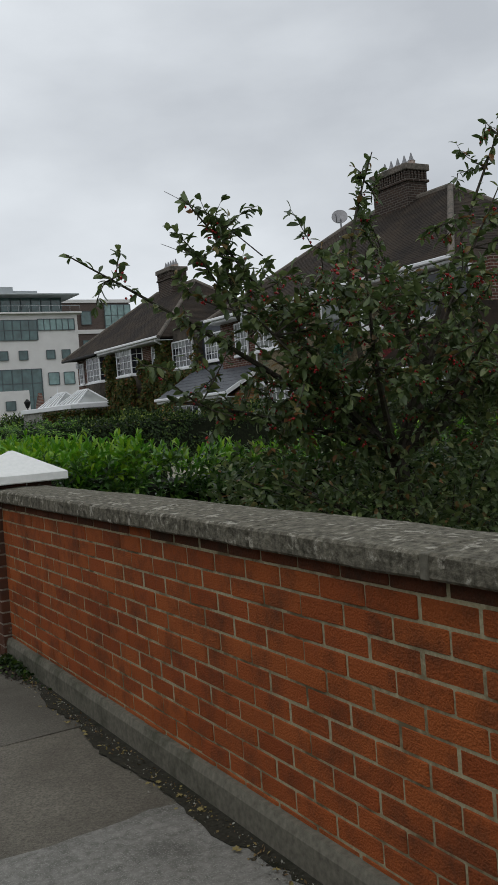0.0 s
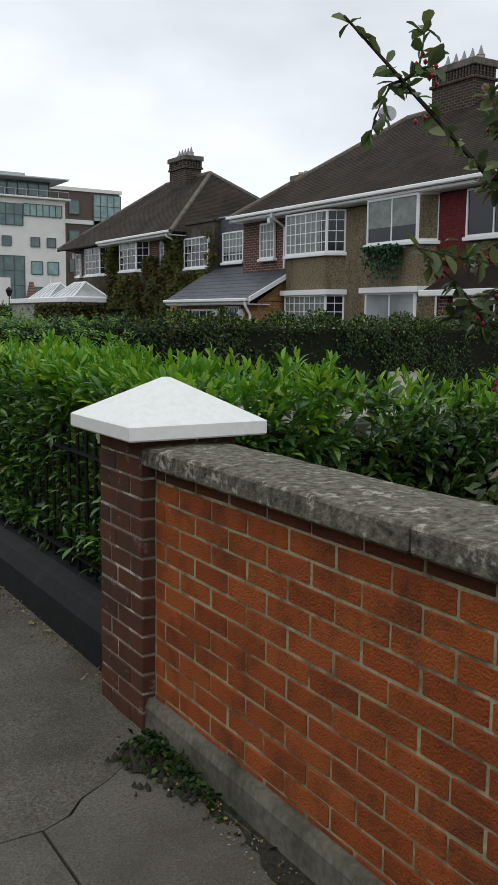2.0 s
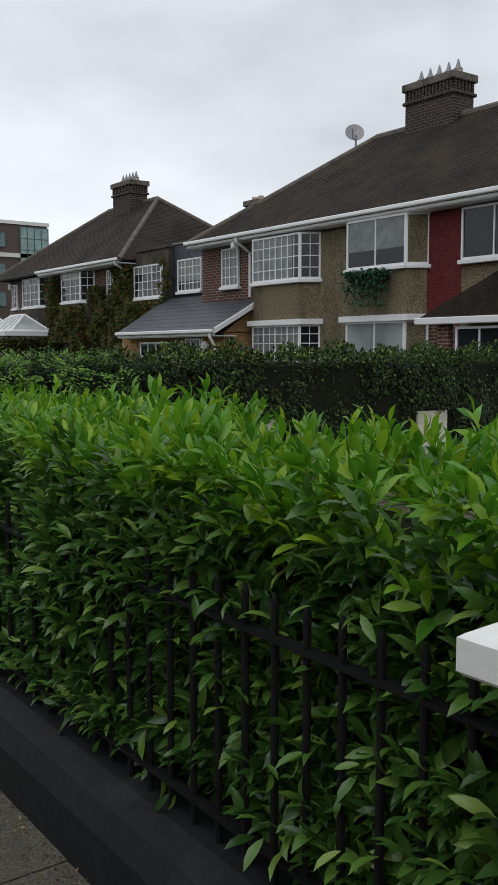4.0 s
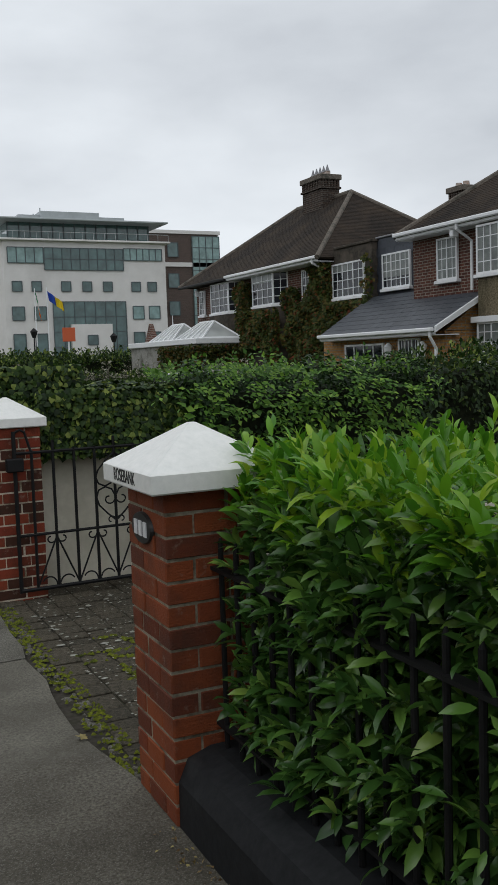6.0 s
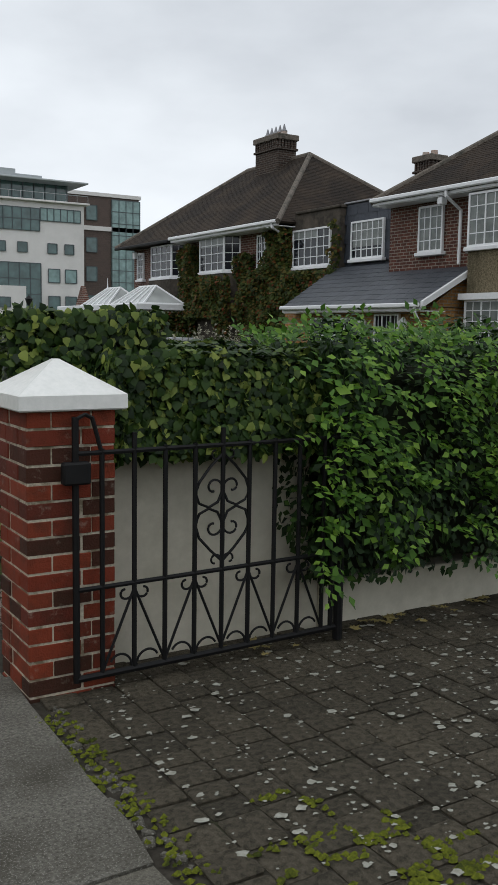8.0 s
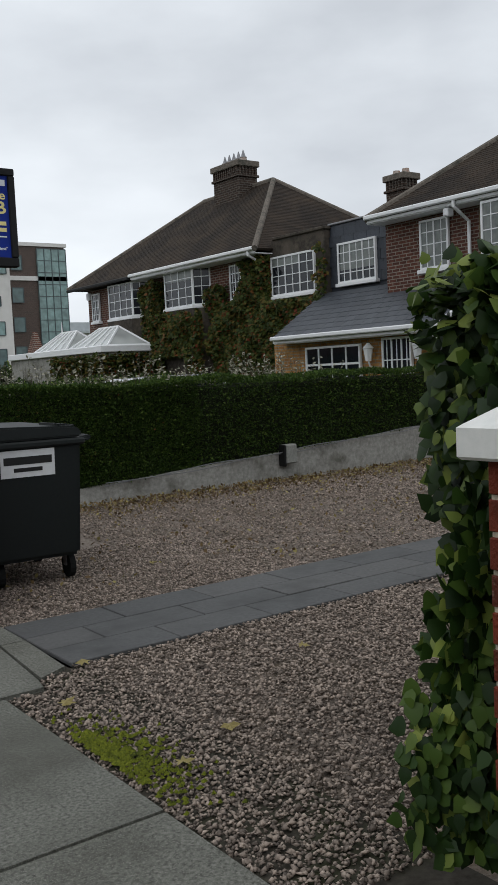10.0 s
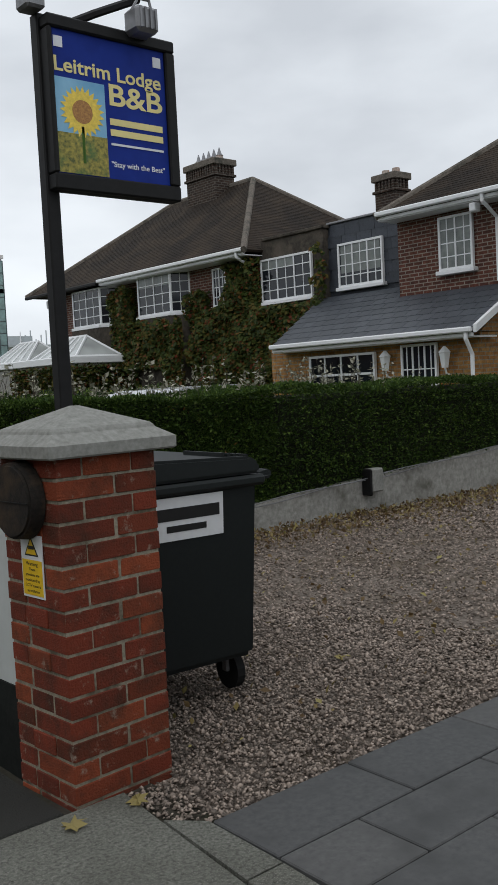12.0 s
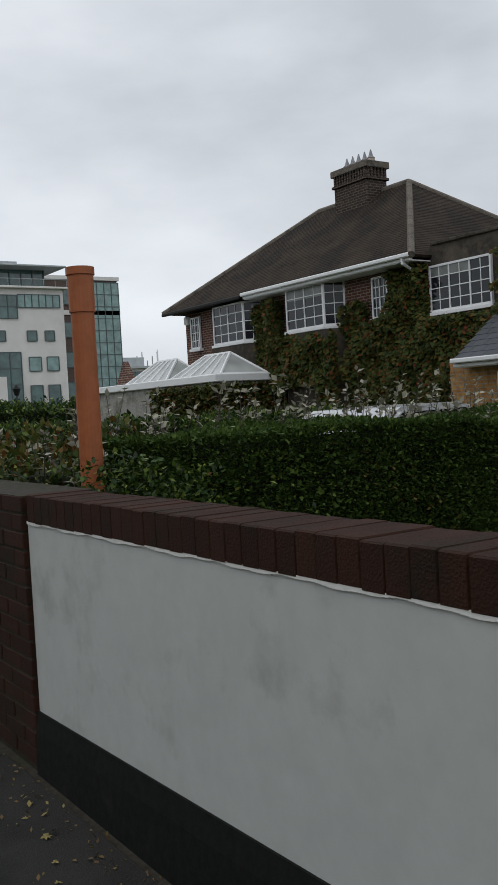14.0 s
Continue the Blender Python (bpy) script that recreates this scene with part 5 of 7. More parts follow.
def pebbles(n, x0, x1, y0, y1, size, seed):
    r = np.random.default_rng(seed)
    x, y = r.uniform(x0, x1, n), r.uniform(y0, y1, n)
    ok = ~((y > 17.47) & (y < 18.36) & (x > 1.93)) & (x > np.select([y < 17.23, y < 17.4, y < 18.42, y < 18.72], [1.54, 1.735, 1.95, 1.875], 2.09))
    x, y = x[ok], y[ok]
    n = len(x)
    s = r.uniform(size * 0.55, size * 1.25, n)
    base = np.array([(1, 0, 0), (0, 1, 0), (-1, 0, 0), (0, -1, 0), (0, 0, 0.75), (0, 0, -0.5)])
    ang = r.uniform(0, 6.28, n)
    v = base[None] * (1 + r.uniform(-0.35, 0.35, (n, 6, 1))) * np.stack([s, s * r.uniform(0.6, 1, n), s * r.uniform(0.6, 1, n)], 1)[:, None, :]
    vx = v[:, :, 0] * np.cos(ang)[:, None] - v[:, :, 1] * np.sin(ang)[:, None]
    vy = v[:, :, 0] * np.sin(ang)[:, None] + v[:, :, 1] * np.cos(ang)[:, None]
    lift = r.uniform(-0.022, -0.006, n)
    tilt = r.uniform(-0.5, 0.5, (n, 2))
    vz = v[:, :, 2] + tilt[:, 0:1] * vx + tilt[:, 1:2] * vy + lift[:, None]
    pts = np.stack([vx + x[:, None], vy + y[:, None], vz], 2).reshape(-1, 3)
    tri = [(0, 1, 4), (1, 2, 4), (2, 3, 4), (3, 0, 4), (1, 0, 5), (2, 1, 5), (3, 2, 5), (0, 3, 5)]
    polys = [(6 * i + a, 6 * i + b_, 6 * i + c) for i in range(n) for a, b_, c in tri]
    o = mesh_from("gravel", pts.tolist(), polys, M_GRAVEL, gravel_yard, "loose grey and pink stones", True)
    o["kind"] = "stuff"


pebbles(62000, 1.53, 4.2, 15.2, 20.2, 0.0105, 41)
pebbles(9000, 1.53, 4.2, 15.2, 20.2, 0.015, 44)
pebbles(38000, 3.6, 8.0, 15.0, 22.45, 0.0135, 42)
pebbles(18000, 6.5, 12.5, 16.5, 22.45, 0.018, 43)

path = root("flagstone_path", "dark grey flagstone path across the gravel", "path", kind="structure")
part("path_bed", boxed(1.94, 14.0, 17.47, 18.36, -0.12, -0.02), M_BED, path)
widths = [(17.48, 17.755), (17.76, 18.035), (18.04, 18.345)]
for r, (a, c) in enumerate(widths):
    x = 1.955
    first = (0.62, 0.33, 0.6)[r]
    while x < 13.5:
        L = first if x < 1.96 else 0.6
        if x > 1.96 and r == 1 and x < 2.4:
            L = 0.62
        part("flagstone", boxed(x, x + L - 0.007, a, c, -0.06, slab_rng.uniform(-0.003, 0.003), 0.004), M_FLAG, path)
        x += L

# ---- block paved drive ----
drive = root("driveway", "mossy dark block paved driveway", "driveway", kind="structure")
part("drive_bed", boxed(1.55, 14.6, 10.95, 14.6, -0.2, -0.019), M_BED, drive, "mossy earth between the blocks")
cob = bpy.data.meshes.new("paving_block")
b = boxed(-0.5, 0.5, -0.5, 0.5, -0.5, 0.5, 0.06)
b.to_mesh(cob)
b.free()
cob.materials.append(M_COBBLE)
far = bmesh.new()
row_x, count, r_ = 1.575, 0, random.Random(17)
while row_x < 11.5:
    w = 0.162
    y = 11.0 + r_.uniform(0, 0.1)
    while y < 14.46:
        L = r_.choice((0.11, 0.15, 0.165, 0.19))
        if not (y < 11.28 and row_x < 1.92):
            z = -0.012 + r_.uniform(-0.006, 0.004)
            if row_x < 4.0 and count < 300 and y > 11.25:
                count += 1
                shared("paving_block", cob, drive, pose(row_x + w / 2, y + L / 2, z - 0.026, r_.uniform(-1, 1), r_.uniform(-1, 1), r_.uniform(-2, 2)) @ Matrix.Diagonal((w - 0.007, L - 0.007, 0.06, 1)))
            else:
                box(far, row_x + 0.005, row_x + w - 0.005, y + 0.005, y + L - 0.005, -0.06, z)
        y += L
    row_x += w
o = part("paving_blocks", far, M_COBBLE_FAR, drive, "dark paving blocks")
o["kind"] = "stuff"


def blotches(name, parent, spots, material, label, z, lumpy=0.0, seed=3):
    """Flat irregular patches of growth on the ground: x, y, radius."""
    r = random.Random(seed)
    vs, ps = [], []
    for x, y, s in spots:
        k = len(vs)
        n = 9
        vs.append((x, y, z + lumpy))
        for i in range(n):
            a = 2 * math.pi * i / n
            q = s * r.uniform(0.5, 1.2)
            vs.append((x + q * math.cos(a), y + q * math.sin(a) * 0.8, z))
        for i in range(n):
            ps.append((k, k + 1 + i, k + 1 + (i + 1) % n))
    o = mesh_from(name, vs, ps, material, parent, label, True)
    o["kind"] = "stuff"
    return o


lr = random.Random(23)
blotches("lichen", drive, [(lr.uniform(1.7, 5), lr.uniform(11.4, 14.4), lr.uniform(0.004, 0.011) * (2.2 if lr.random() < 0.2 else 1)) for _ in range(2300)], M_LICHEN, "pale lichen spots", -0.0035)
spots = []
for i in range(38):
    # moss along a joint, or across one
    x, y = 1.575 + 0.162 * lr.choice((1, 2, 2, 3, 3, 4)), 12.5 + lr.gauss(0, 0.2)
    across = lr.random() < 0.5
    for j in range(lr.randint(5, 13)):
        q = j * 0.014
        spots.append((x + (q if across else 0) + lr.gauss(0, 0.012), y + (0 if across else q) + lr.gauss(0, 0.012), lr.uniform(0.008, 0.022)))
for i in range(420):
    spots.append((lr.uniform(1.5, 1.63), lr.uniform(11.3, 14.1), lr.uniform(0.006, 0.018)))
blotches("moss", drive, spots, M_MOSS, "bright green moss in the joints", -0.008, 0.012)
spots = [(1.56 + abs(lr.gauss(0, 0.1)), 16.35 + lr.gauss(0, 0.2), lr.uniform(0.006, 0.015)) for _ in range(620)]
blotches("moss", gravel_yard, spots, M_MOSS, "patch of moss on the gravel", 0.0, 0.012)
spots = [(1.42 - abs(lr.gauss(0, 0.03)), lr.uniform(1.5, 5.7), lr.uniform(0.004, 0.013)) for _ in range(300)]
blotches("dirt", pavement, spots, M_BED, "dark dirt along the foot of the wall", 0.005, 0.004)
top_, low_ = [], []
for i in range(90):
    yy = 1.0 + i * 0.053
    low_.append((1.375 - 0.025 * math.sin(yy * 2.1) - 0.02 * math.sin(yy * 7) - lr.uniform(0, 0.035), yy))
prism(b := bmesh.new(), [(1.45, low_[0][1])] + low_ + [(1.45, low_[-1][1])], 0.0045, 0.0065, "z")
part("damp_strip", b, M_DAMP, pavement, "dark damp stain along the foot of the wall")
spots = [(1.40 - abs(lr.gauss(0, 0.05)), 5.75 - abs(lr.gauss(0, 0.16)), lr.uniform(0.006, 0.016)) for _ in range(420)]
blotches("dirt", pavement, spots, M_BED, "pile of dirt beside the pillar", 0.006, 0.018)

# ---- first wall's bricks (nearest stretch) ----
# most top bricks use the darker stain-and-shadow colour
lay(wall_front_1, M_BRICK_WALL, "y", 1.486, 0.09, 0.858, 5.85, 0.077, 13, 0.0726, 0.2235, joint=0.0095, top_mat=M_BRICK_STAIN_SHADE)
rest = bmesh.new()
for c in range(13):
    y = -5 - (0.112 if c % 2 else 0)
    while y < 0.84:
        box(rest, 1.486, 1.56, max(y, -5), min(y + 0.215, 0.85), 0.081 + c * 0.0726, 0.081 + c * 0.0726 + 0.0641)
        y += 0.2235
o = part("bricks", rest, M_BRICK_WALL, wall_front_1)
o["kind"] = "stuff"

# ---- iron gate, folded open beside the drive ----
gate = root("iron_gate", "black wrought-iron gate with heart scrolls, standing open", "gate")
GY, GZ = 14.215, 0.0
gate_m = Matrix.Translation((1.72, GY, 0)) @ pose(0, 0, 0, 0, 0, 2.0) @ Matrix.Diagonal((1.03, 1, 1, 1))


def iron(name, pts, r, sides=6):
    return part(name, tube(bmesh.new(), [gate_m @ Vector((x, 0.0, z)) for x, z in pts], r, sides), M_IRON, gate)


def curl(cx, cz, r0, a0, turn, n=14):
    """A scroll that winds inwards: points of a shrinking arc."""
    return [(cx + r0 * (1 - 0.62 * i / n) * math.cos(a0 + turn * i / n), cz + r0 * (1 - 0.62 * i / n) * math.sin(a0 + turn * i / n)) for i in range(n + 1)]


bars_x = [0.0, 0.11, 0.25, 0.39, 0.53, 0.665, 0.8, 0.935, 1.07, 1.21]
for i, x in enumerate(bars_x):
    iron("bar", [(x, 0.05), (x, 1.13 if i == 0 else 1.06 if x in (0.665, 0.25) else 1.0)], 0.0105 if i else 0.014)
iron("top_rail", [(0.0, 0.985), (1.3, 0.985)], 0.011)
iron("middle_rail", [(0.0, 0.432), (1.3, 0.432)], 0.011)
iron("bottom_rail", [(0.0, 0.062), (1.3, 0.062)], 0.015)
iron("hinge_post", [(1.31, 0.0), (1.31, 1.08)], 0.024, 8)
iron("hinge_stile", [(1.265, 0.06), (1.265, 1.0)], 0.012)
part("latch_box", boxed(1.66, 1.775, 14.18, 14.225, 0.865, 0.955, 0.008), M_IRON, gate, "black latch box")
iron("crook", [(0, 1.1), (0.01, 1.125), (0.04, 1.14), (0.07, 1.125), (0.08, 1.09), (0.11, 0.98)], 0.009)
for x in (0.25, 0.53, 0.8, 1.07):
    for sgn in (-1, 1):
        iron("brace", [(x, 0.41), (x + sgn * 0.135, 0.085)], 0.0065, 5)
        iron("scroll", [(x, 0.36)] + curl(x + sgn * 0.04, 0.395, 0.035, math.pi if sgn > 0 else 0, sgn * 4.6), 0.0055, 5)
        iron("scroll", [(x, 0.075)] + [(x + sgn * (0.012 + 0.05 * (1 - math.cos(a))), 0.08 + 0.055 * math.sin(a)) for a in [k * 0.26 for k in range(11)]], 0.0055, 5)
C = 0.665
for sgn in (-1, 1):
    # upper and lower hearts
    iron("heart", [(C, 0.95), (C + sgn * 0.06, 0.895), (C + sgn * 0.115, 0.83), (C + sgn * 0.132, 0.78), (C + sgn * 0.115, 0.735), (C + sgn * 0.07, 0.715), (C + sgn * 0.025, 0.735), (C + sgn * 0.005, 0.775)], 0.0065, 5)
    iron("heart", [(C, 0.47), (C + sgn * 0.06, 0.525), (C + sgn * 0.115, 0.585), (C + sgn * 0.132, 0.64), (C + sgn * 0.115, 0.69), (C + sgn * 0.07, 0.71), (C + sgn * 0.025, 0.69), (C + sgn * 0.005, 0.65)], 0.0065, 5)
    iron("scroll", curl(C + sgn * 0.045, 0.8, 0.042, math.pi if sgn > 0 else 0, -sgn * 4.8), 0.0055, 5)
    iron("scroll", curl(C + sgn * 0.045, 0.625, 0.042, math.pi if sgn > 0 else 0, sgn * 4.8), 0.0055, 5)
    iron("scroll", curl(C + sgn * 0.035, 0.95, 0.032, math.pi if sgn > 0 else 0, sgn * 4.6), 0.005, 5)
    iron("scroll", curl(C + sgn * 0.035, 0.475, 0.032, math.pi if sgn > 0 else 0, -sgn * 4.6), 0.005, 5)

# ---- number plaque and name on the pillar ----
plaque = root("number_plaque", "oval black house number plaque on brick", "plaque")
b = bmesh.new()
bmesh.ops.create_cone(b, cap_ends=True, segments=28, radius1=0.5, radius2=0.47, depth=1.0)
for v in b.verts:
    v.co = Vector((1.521 - v.co.z * 0.012, 11.1 + v.co.y * 0.2, 0.99 + v.co.x * 0.112))
part("plate", b, M_INK, plaque)
for i in range(3):
    part("bar", boxed(1.511, 1.5155, 11.1 + 0.046 - i * 0.046 - 0.015, 11.1 + 0.046 - i * 0.046 + 0.015, 0.964, 1.016), M_LABELWHITE, plaque, "white raised digit bar")
road_face = Matrix(((0, 0, -1, 0), (-1, 0, 0, 0), (0, 1, 0, 0), (0, 0, 0, 1)))
words("name_lettering", "ROSEBANK", 0.062, Matrix.Translation((-0.2495, 0.014, 1.172)) @ road_face, M_INK, p2, "black painted house name", 0.0008, squeeze=0.72)

# ---- warning sign and round box on the sign pillar ----
turn4 = pose(1.885, 18.915, 0, 0, 0, 4)
warning = root("warning_sign", "yellow and white camera warning sign on brick", "sign")
warning.matrix_basis = turn4 @ pose(0, 0.055, -0.022) @ Matrix.Diagonal((1, 1.2, 1.04, 1))
fx = -0.2
part("plate", boxed(fx - 0.006, fx - 0.003, -0.105, 0.005, 0.668, 0.87, 0), M_LABELWHITE, warning, "white plastic plate")
part("panel", boxed(fx - 0.0075, fx - 0.006, -0.1, 0.0, 0.676, 0.79, 0), M_YELLOW, warning, "yellow panel")
prism(b := bmesh.new(), [(-0.085, 0.803), (-0.015, 0.803), (-0.05, 0.865)], fx - 0.0075, fx - 0.006, "x")
part("triangle", b, M_INK, warning, "black warning triangle")
prism(b := bmesh.new(), [(-0.077, 0.808), (-0.023, 0.808), (-0.05, 0.856)], fx - 0.0085, fx - 0.0075, "x")
part("triangle_field", b, M_YELLOW, warning)
part("camera_mark", boxed(fx - 0.0092, fx - 0.0085, -0.066, -0.038, 0.825, 0.836), M_INK, warning)
for i, t in enumerate(("Warning", "These", "premises are", "monitored by", "CCTV camera", "surveillance")):
    words("lettering", t, 0.017 if i == 0 else 0.0135, Matrix.Translation((fx - 0.0078, -0.05, 0.777 - i * 0.0175)) @ road_face, M_INK, warning, "", 0.0003)
drum = root("round_box", "round black weathered box fixed to a pillar", "round box")
drum.matrix_basis = turn4
b = bmesh.new()
bmesh.ops.create_cone(b, cap_ends=True, segments=40, radius1=0.135, radius2=0.124, depth=0.06, matrix=pose(-0.231, 0.02, 1.0, 0, -90, 0))
bmesh.ops.bevel(b, geom=[e for e in b.edges if len(e.link_faces) == 2 and e.calc_face_angle(0) > 0.6], offset=0.008, segments=2, affect="EDGES")
part("drum", b, M_RUSTY, drum, "black domed cover")
part("seam", boxed(-0.264, -0.26, -0.09, 0.12, 0.996, 0.999), M_IRON, drum)

# ---- guest house sign on its post ----
sign = root("hanging_sign", "blue guest house sign with sunflower on black post", "sign")
sign.matrix_basis = Matrix.Translation((0.0044, 0.206, 0.0166)) @ Matrix.Scale(0.9876, 4)
SX, SY = 1.96, 19.12
part("post", boxed(SX - 0.026, SX + 0.026, SY - 0.026, SY + 0.026, -0.05, 2.69, 0.005), M_IRON, sign, "square black steel post")
SY = 19.075
x0, x1, z0, z1 = 1.944, 2.492, 2.067, 2.677
part("panel", boxed(x0 + 0.01, x1 - 0.03, SY - 0.02, SY + 0.02, z0 + 0.03, z1 - 0.03), M_SIGNBLUE, sign, "royal blue printed panel")
for a in ((x0, x1, z0, z0 + 0.058), (x0, x1, z1 - 0.045, z1), (x0, x0 + 0.02, z0 + 0.058, z1 - 0.045), (x1 - 0.045, x1, z0 + 0.058, z1 - 0.045)):
    part("frame_bar", boxed(a[0], a[1], SY - 0.035, SY + 0.035, a[2], a[3], 0.006), M_IRON, sign)
fy = SY - 0.0205
near_face = Matrix(((1, 0, 0, 0), (0, 0, -1, 0), (0, 1, 0, 0), (0, 0, 0, 1)))


def on_sign(text, height, xa, xb, z, mat, bold=0.03):
    """A line of lettering between two places across the panel."""
    size = height / 0.69
    o = words("lettering", text, size, Matrix.Translation(((xa + xb) / 2, fy - 0.001, z)) @ near_face, mat, sign, "", 0.0004, bold=bold * 0.01)
    xs = [v.co.x for v in o.data.vertices]
    o.matrix_basis = o.matrix_basis @ Matrix.Diagonal(((xb - xa) / (max(xs) - min(xs)), 1, 1, 1))


on_sign("Leitrim Lodge", 0.05, 1.968, 2.425, 2.508, M_SIGNYELLOW, 0.13)
on_sign("B&B", 0.075, 2.188, 2.425, 2.43, M_SIGNYELLOW, 0.2)
for z, w, h in ((2.336, 0.235, 0.024), (2.297, 0.235, 0.024), (2.254, 0.235, 0.008)):
    part("print_bar", boxed(2.307 - w / 2, 2.307 + w / 2, fy - 0.0016, fy, z - h / 2, z + h / 2), M_SIGNYELLOW if h > 0.02 else M_SIGNPALE, sign, "printed number bar")
on_sign('"Stay with the Best"', 0.019, 2.186, 2.425, 2.18, M_SIGNPALE)
for x in (2.395, 1.972):
    part("badge", boxed(x, x + 0.036, fy - 0.0016, fy, 2.568, 2.606), M_SIGNPALE, sign, "small pale square badge")
part("picture_sky", boxed(1.966, 2.172, fy - 0.0016, fy, 2.13, 2.465), M_SIGNSKY, sign, "sky of the printed picture")
part("picture_field", boxed(1.966, 2.172, fy - 0.0024, fy - 0.0017, 2.13, 2.272), M_FIELD, sign, "flower field of the printed picture")
part("picture_stem", boxed(2.066, 2.077, fy - 0.003, fy - 0.0025, 2.17, 2.3), M_VINE, sign)
b = bmesh.new()
cv = b.verts.new((2.073, fy - 0.003, 2.352))
ring = [b.verts.new((2.073 + (0.092 if i % 2 else 0.07) * math.cos(i * math.pi / 23), fy - 0.003, 2.352 + (0.092 if i % 2 else 0.07) * math.sin(i * math.pi / 23))) for i in range(46)]
for i in range(46):
    b.faces.new((cv, ring[i], ring[(i + 1) % 46]))
part("picture_petals", b, M_PETAL, sign, "printed sunflower petals")
b = bmesh.new()
bmesh.ops.create_circle(b, cap_ends=True, segments=24, radius=0.042, matrix=Matrix.Translation((2.073, fy - 0.0036, 2.352)) @ near_face)
part("picture_seeds", b, M_SEED, sign, "printed sunflower head")
part("arm", tube(bmesh.new(), [(2.06, SY, 2.67), (2.15, SY - 0.02, 2.715), (2.325, SY - 0.05, 2.795)], 0.015, 6), M_IRON, sign, "black lamp arm")
part("lamp_box", boxed(1.88, 1.955, SY - 0.02, SY + 0.07, 2.69, 2.74, 0.01), M_LEAD, sign, "small grey lamp box")
lamp = part("floodlight", boxed(2.27, 2.37, SY - 0.12, SY - 0.02, 2.655, 2.75, 0.015), M_LEAD, sign, "grey floodlight")
for i in range(4):
    part("cooling_fin", boxed(2.28 + i * 0.022, 2.288 + i * 0.022, SY - 0.126, SY - 0.12, 2.665, 2.74), M_LEAD, lamp)
part("bracket", tube(bmesh.new(), [(2.28, SY - 0.07, 2.74), (2.31, SY - 0.07, 2.79), (2.36, SY - 0.07, 2.79), (2.38, SY - 0.07, 2.71)], 0.006, 5), M_LEAD, lamp)

# ---- wheeled bin ----
wheelie = root("wheeled_bin", "large dark wheeled waste bin with white label", "bin")
wheelie.matrix_basis = pose(2.63, 19.62, 0, 0, 0, -4)
b = bmesh.new()
lo = [(-0.38, -0.475, 0.17), (0.225, -0.475, 0.17), (0.225, 0.44, 0.17), (-0.38, 0.44, 0.17)]
hi = [(-0.44, -0.52, 0.94), (0.25, -0.52, 0.94), (0.25, 0.52, 0.94), (-0.44, 0.52, 0.94)]
u, v = [b.verts.new(c) for c in lo], [b.verts.new(c) for c in hi]
b.faces.new(u[::-1])
b.faces.new(v)
for i in range(4):
    b.faces.new((u[i], u[(i + 1) % 4], v[(i + 1) % 4], v[i]))
bmesh.ops.bevel(b, geom=b.edges[:], offset=0.025, segments=2, affect="EDGES")
body = part("body", b, M_BIN, wheelie, "dark plastic body")
part("rim", boxed(-0.46, 0.27, -0.55, 0.55, 0.915, 0.96, 0.012), M_BIN, wheelie)
b = bmesh.new()
prism(b, [(-0.5, 0.965), (0.25, 0.965), (0.25, 1.01), (0.2, 1.04), (-0.3, 1.06), (-0.5, 1.02)], -0.54, 0.54, "y")
bmesh.ops.bevel(b, geom=b.edges[:], offset=0.012, segments=2, affect="EDGES")
lid = part("lid", b, M_BIN, wheelie, "dark lid")
b = bmesh.new()
for i in range(5):
    box(b, 0.08 + i * 0.03, 0.095 + i * 0.03, -0.5, -0.2, 1.0, 1.062 - 0.004 * i)
part("hinge_ribs", b, M_BIN, lid)
part("handle", tube(bmesh.new(), [(0.22, -0.52, 0.935), (0.3, -0.52, 0.955), (0.3, 0.5, 0.955), (0.22, 0.5, 0.935)], 0.02, 8), M_BIN, wheelie)
for sx in (-0.3, 0.185):
    for sy in (-0.33, 0.33):
        wh = part("castor", tube(bmesh.new(), [(sx - 0.02, sy, 0.085), (sx + 0.02, sy, 0.085)], 0.085, 16), M_TYRE, wheelie, "black castor wheel")
        part("fork", boxed(sx - 0.035, sx + 0.035, sy - 0.02, sy + 0.02, 0.08, 0.18, 0.005), M_LEAD, wh)
lb = part("label", boxed(-0.18, 0.18, -0.004, 0.0, -0.088, 0.088), M_LABELWHITE, wheelie, "white printed label")
for zz, w, h in ((0.85, 0.32, 0.05), (0.79, 0.19, 0.026)):
    part("print_bar", boxed(-w / 2, w / 2, -0.006, -0.004, zz - h / 2 - 0.83, zz + h / 2 - 0.83), M_INK, lb, "black print bar")

lb.matrix_basis = pose(-0.12, -0.516, 0.818, 3.6, 0, 0)

# ---- lamp boxes and cable on the far low wall ----
for x, z in ((7.27, 0.3), (11.05, 0.47)):
    o = root("wall_lamp", "small grey outdoor lamp on a low wall", "lamp")
    o.location = (x, 22.45, z)
    part("housing", boxed(-0.1, 0.08, -0.07, 0.05, -0.12, 0.12, 0.015), M_CASTSTONE, o)
    part("visor", boxed(-0.13, -0.1, -0.08, 0.05, -0.15, 0.12, 0.01), M_IRON, o)
cable = root("cable", "pale cables running along the top of low wall", "cable")
for dz in (0.0, 0.025):
    part("strand", tube(bmesh.new(), [(x, 22.44 - dz, 0.19 + 0.057 * (x - 5) + 0.014 * math.sin(x * 4 + dz * 90) + dz) for x in [4.7 + 0.2 * i for i in range(33)]], 0.005, 5), M_LEAD, cable)

# ---- terracotta pipe ----
pipe = root("terracotta_pipe", "tall terracotta clay pipe standing upright", "pipe")
b = bmesh.new()
tube(b, [(2.18, 22.52, 0.0), (2.18, 22.52, 2.05)], 0.054, 20)
tube(b, [(2.18, 22.52, 1.88), (2.18, 22.52, 2.05)], 0.06, 20)
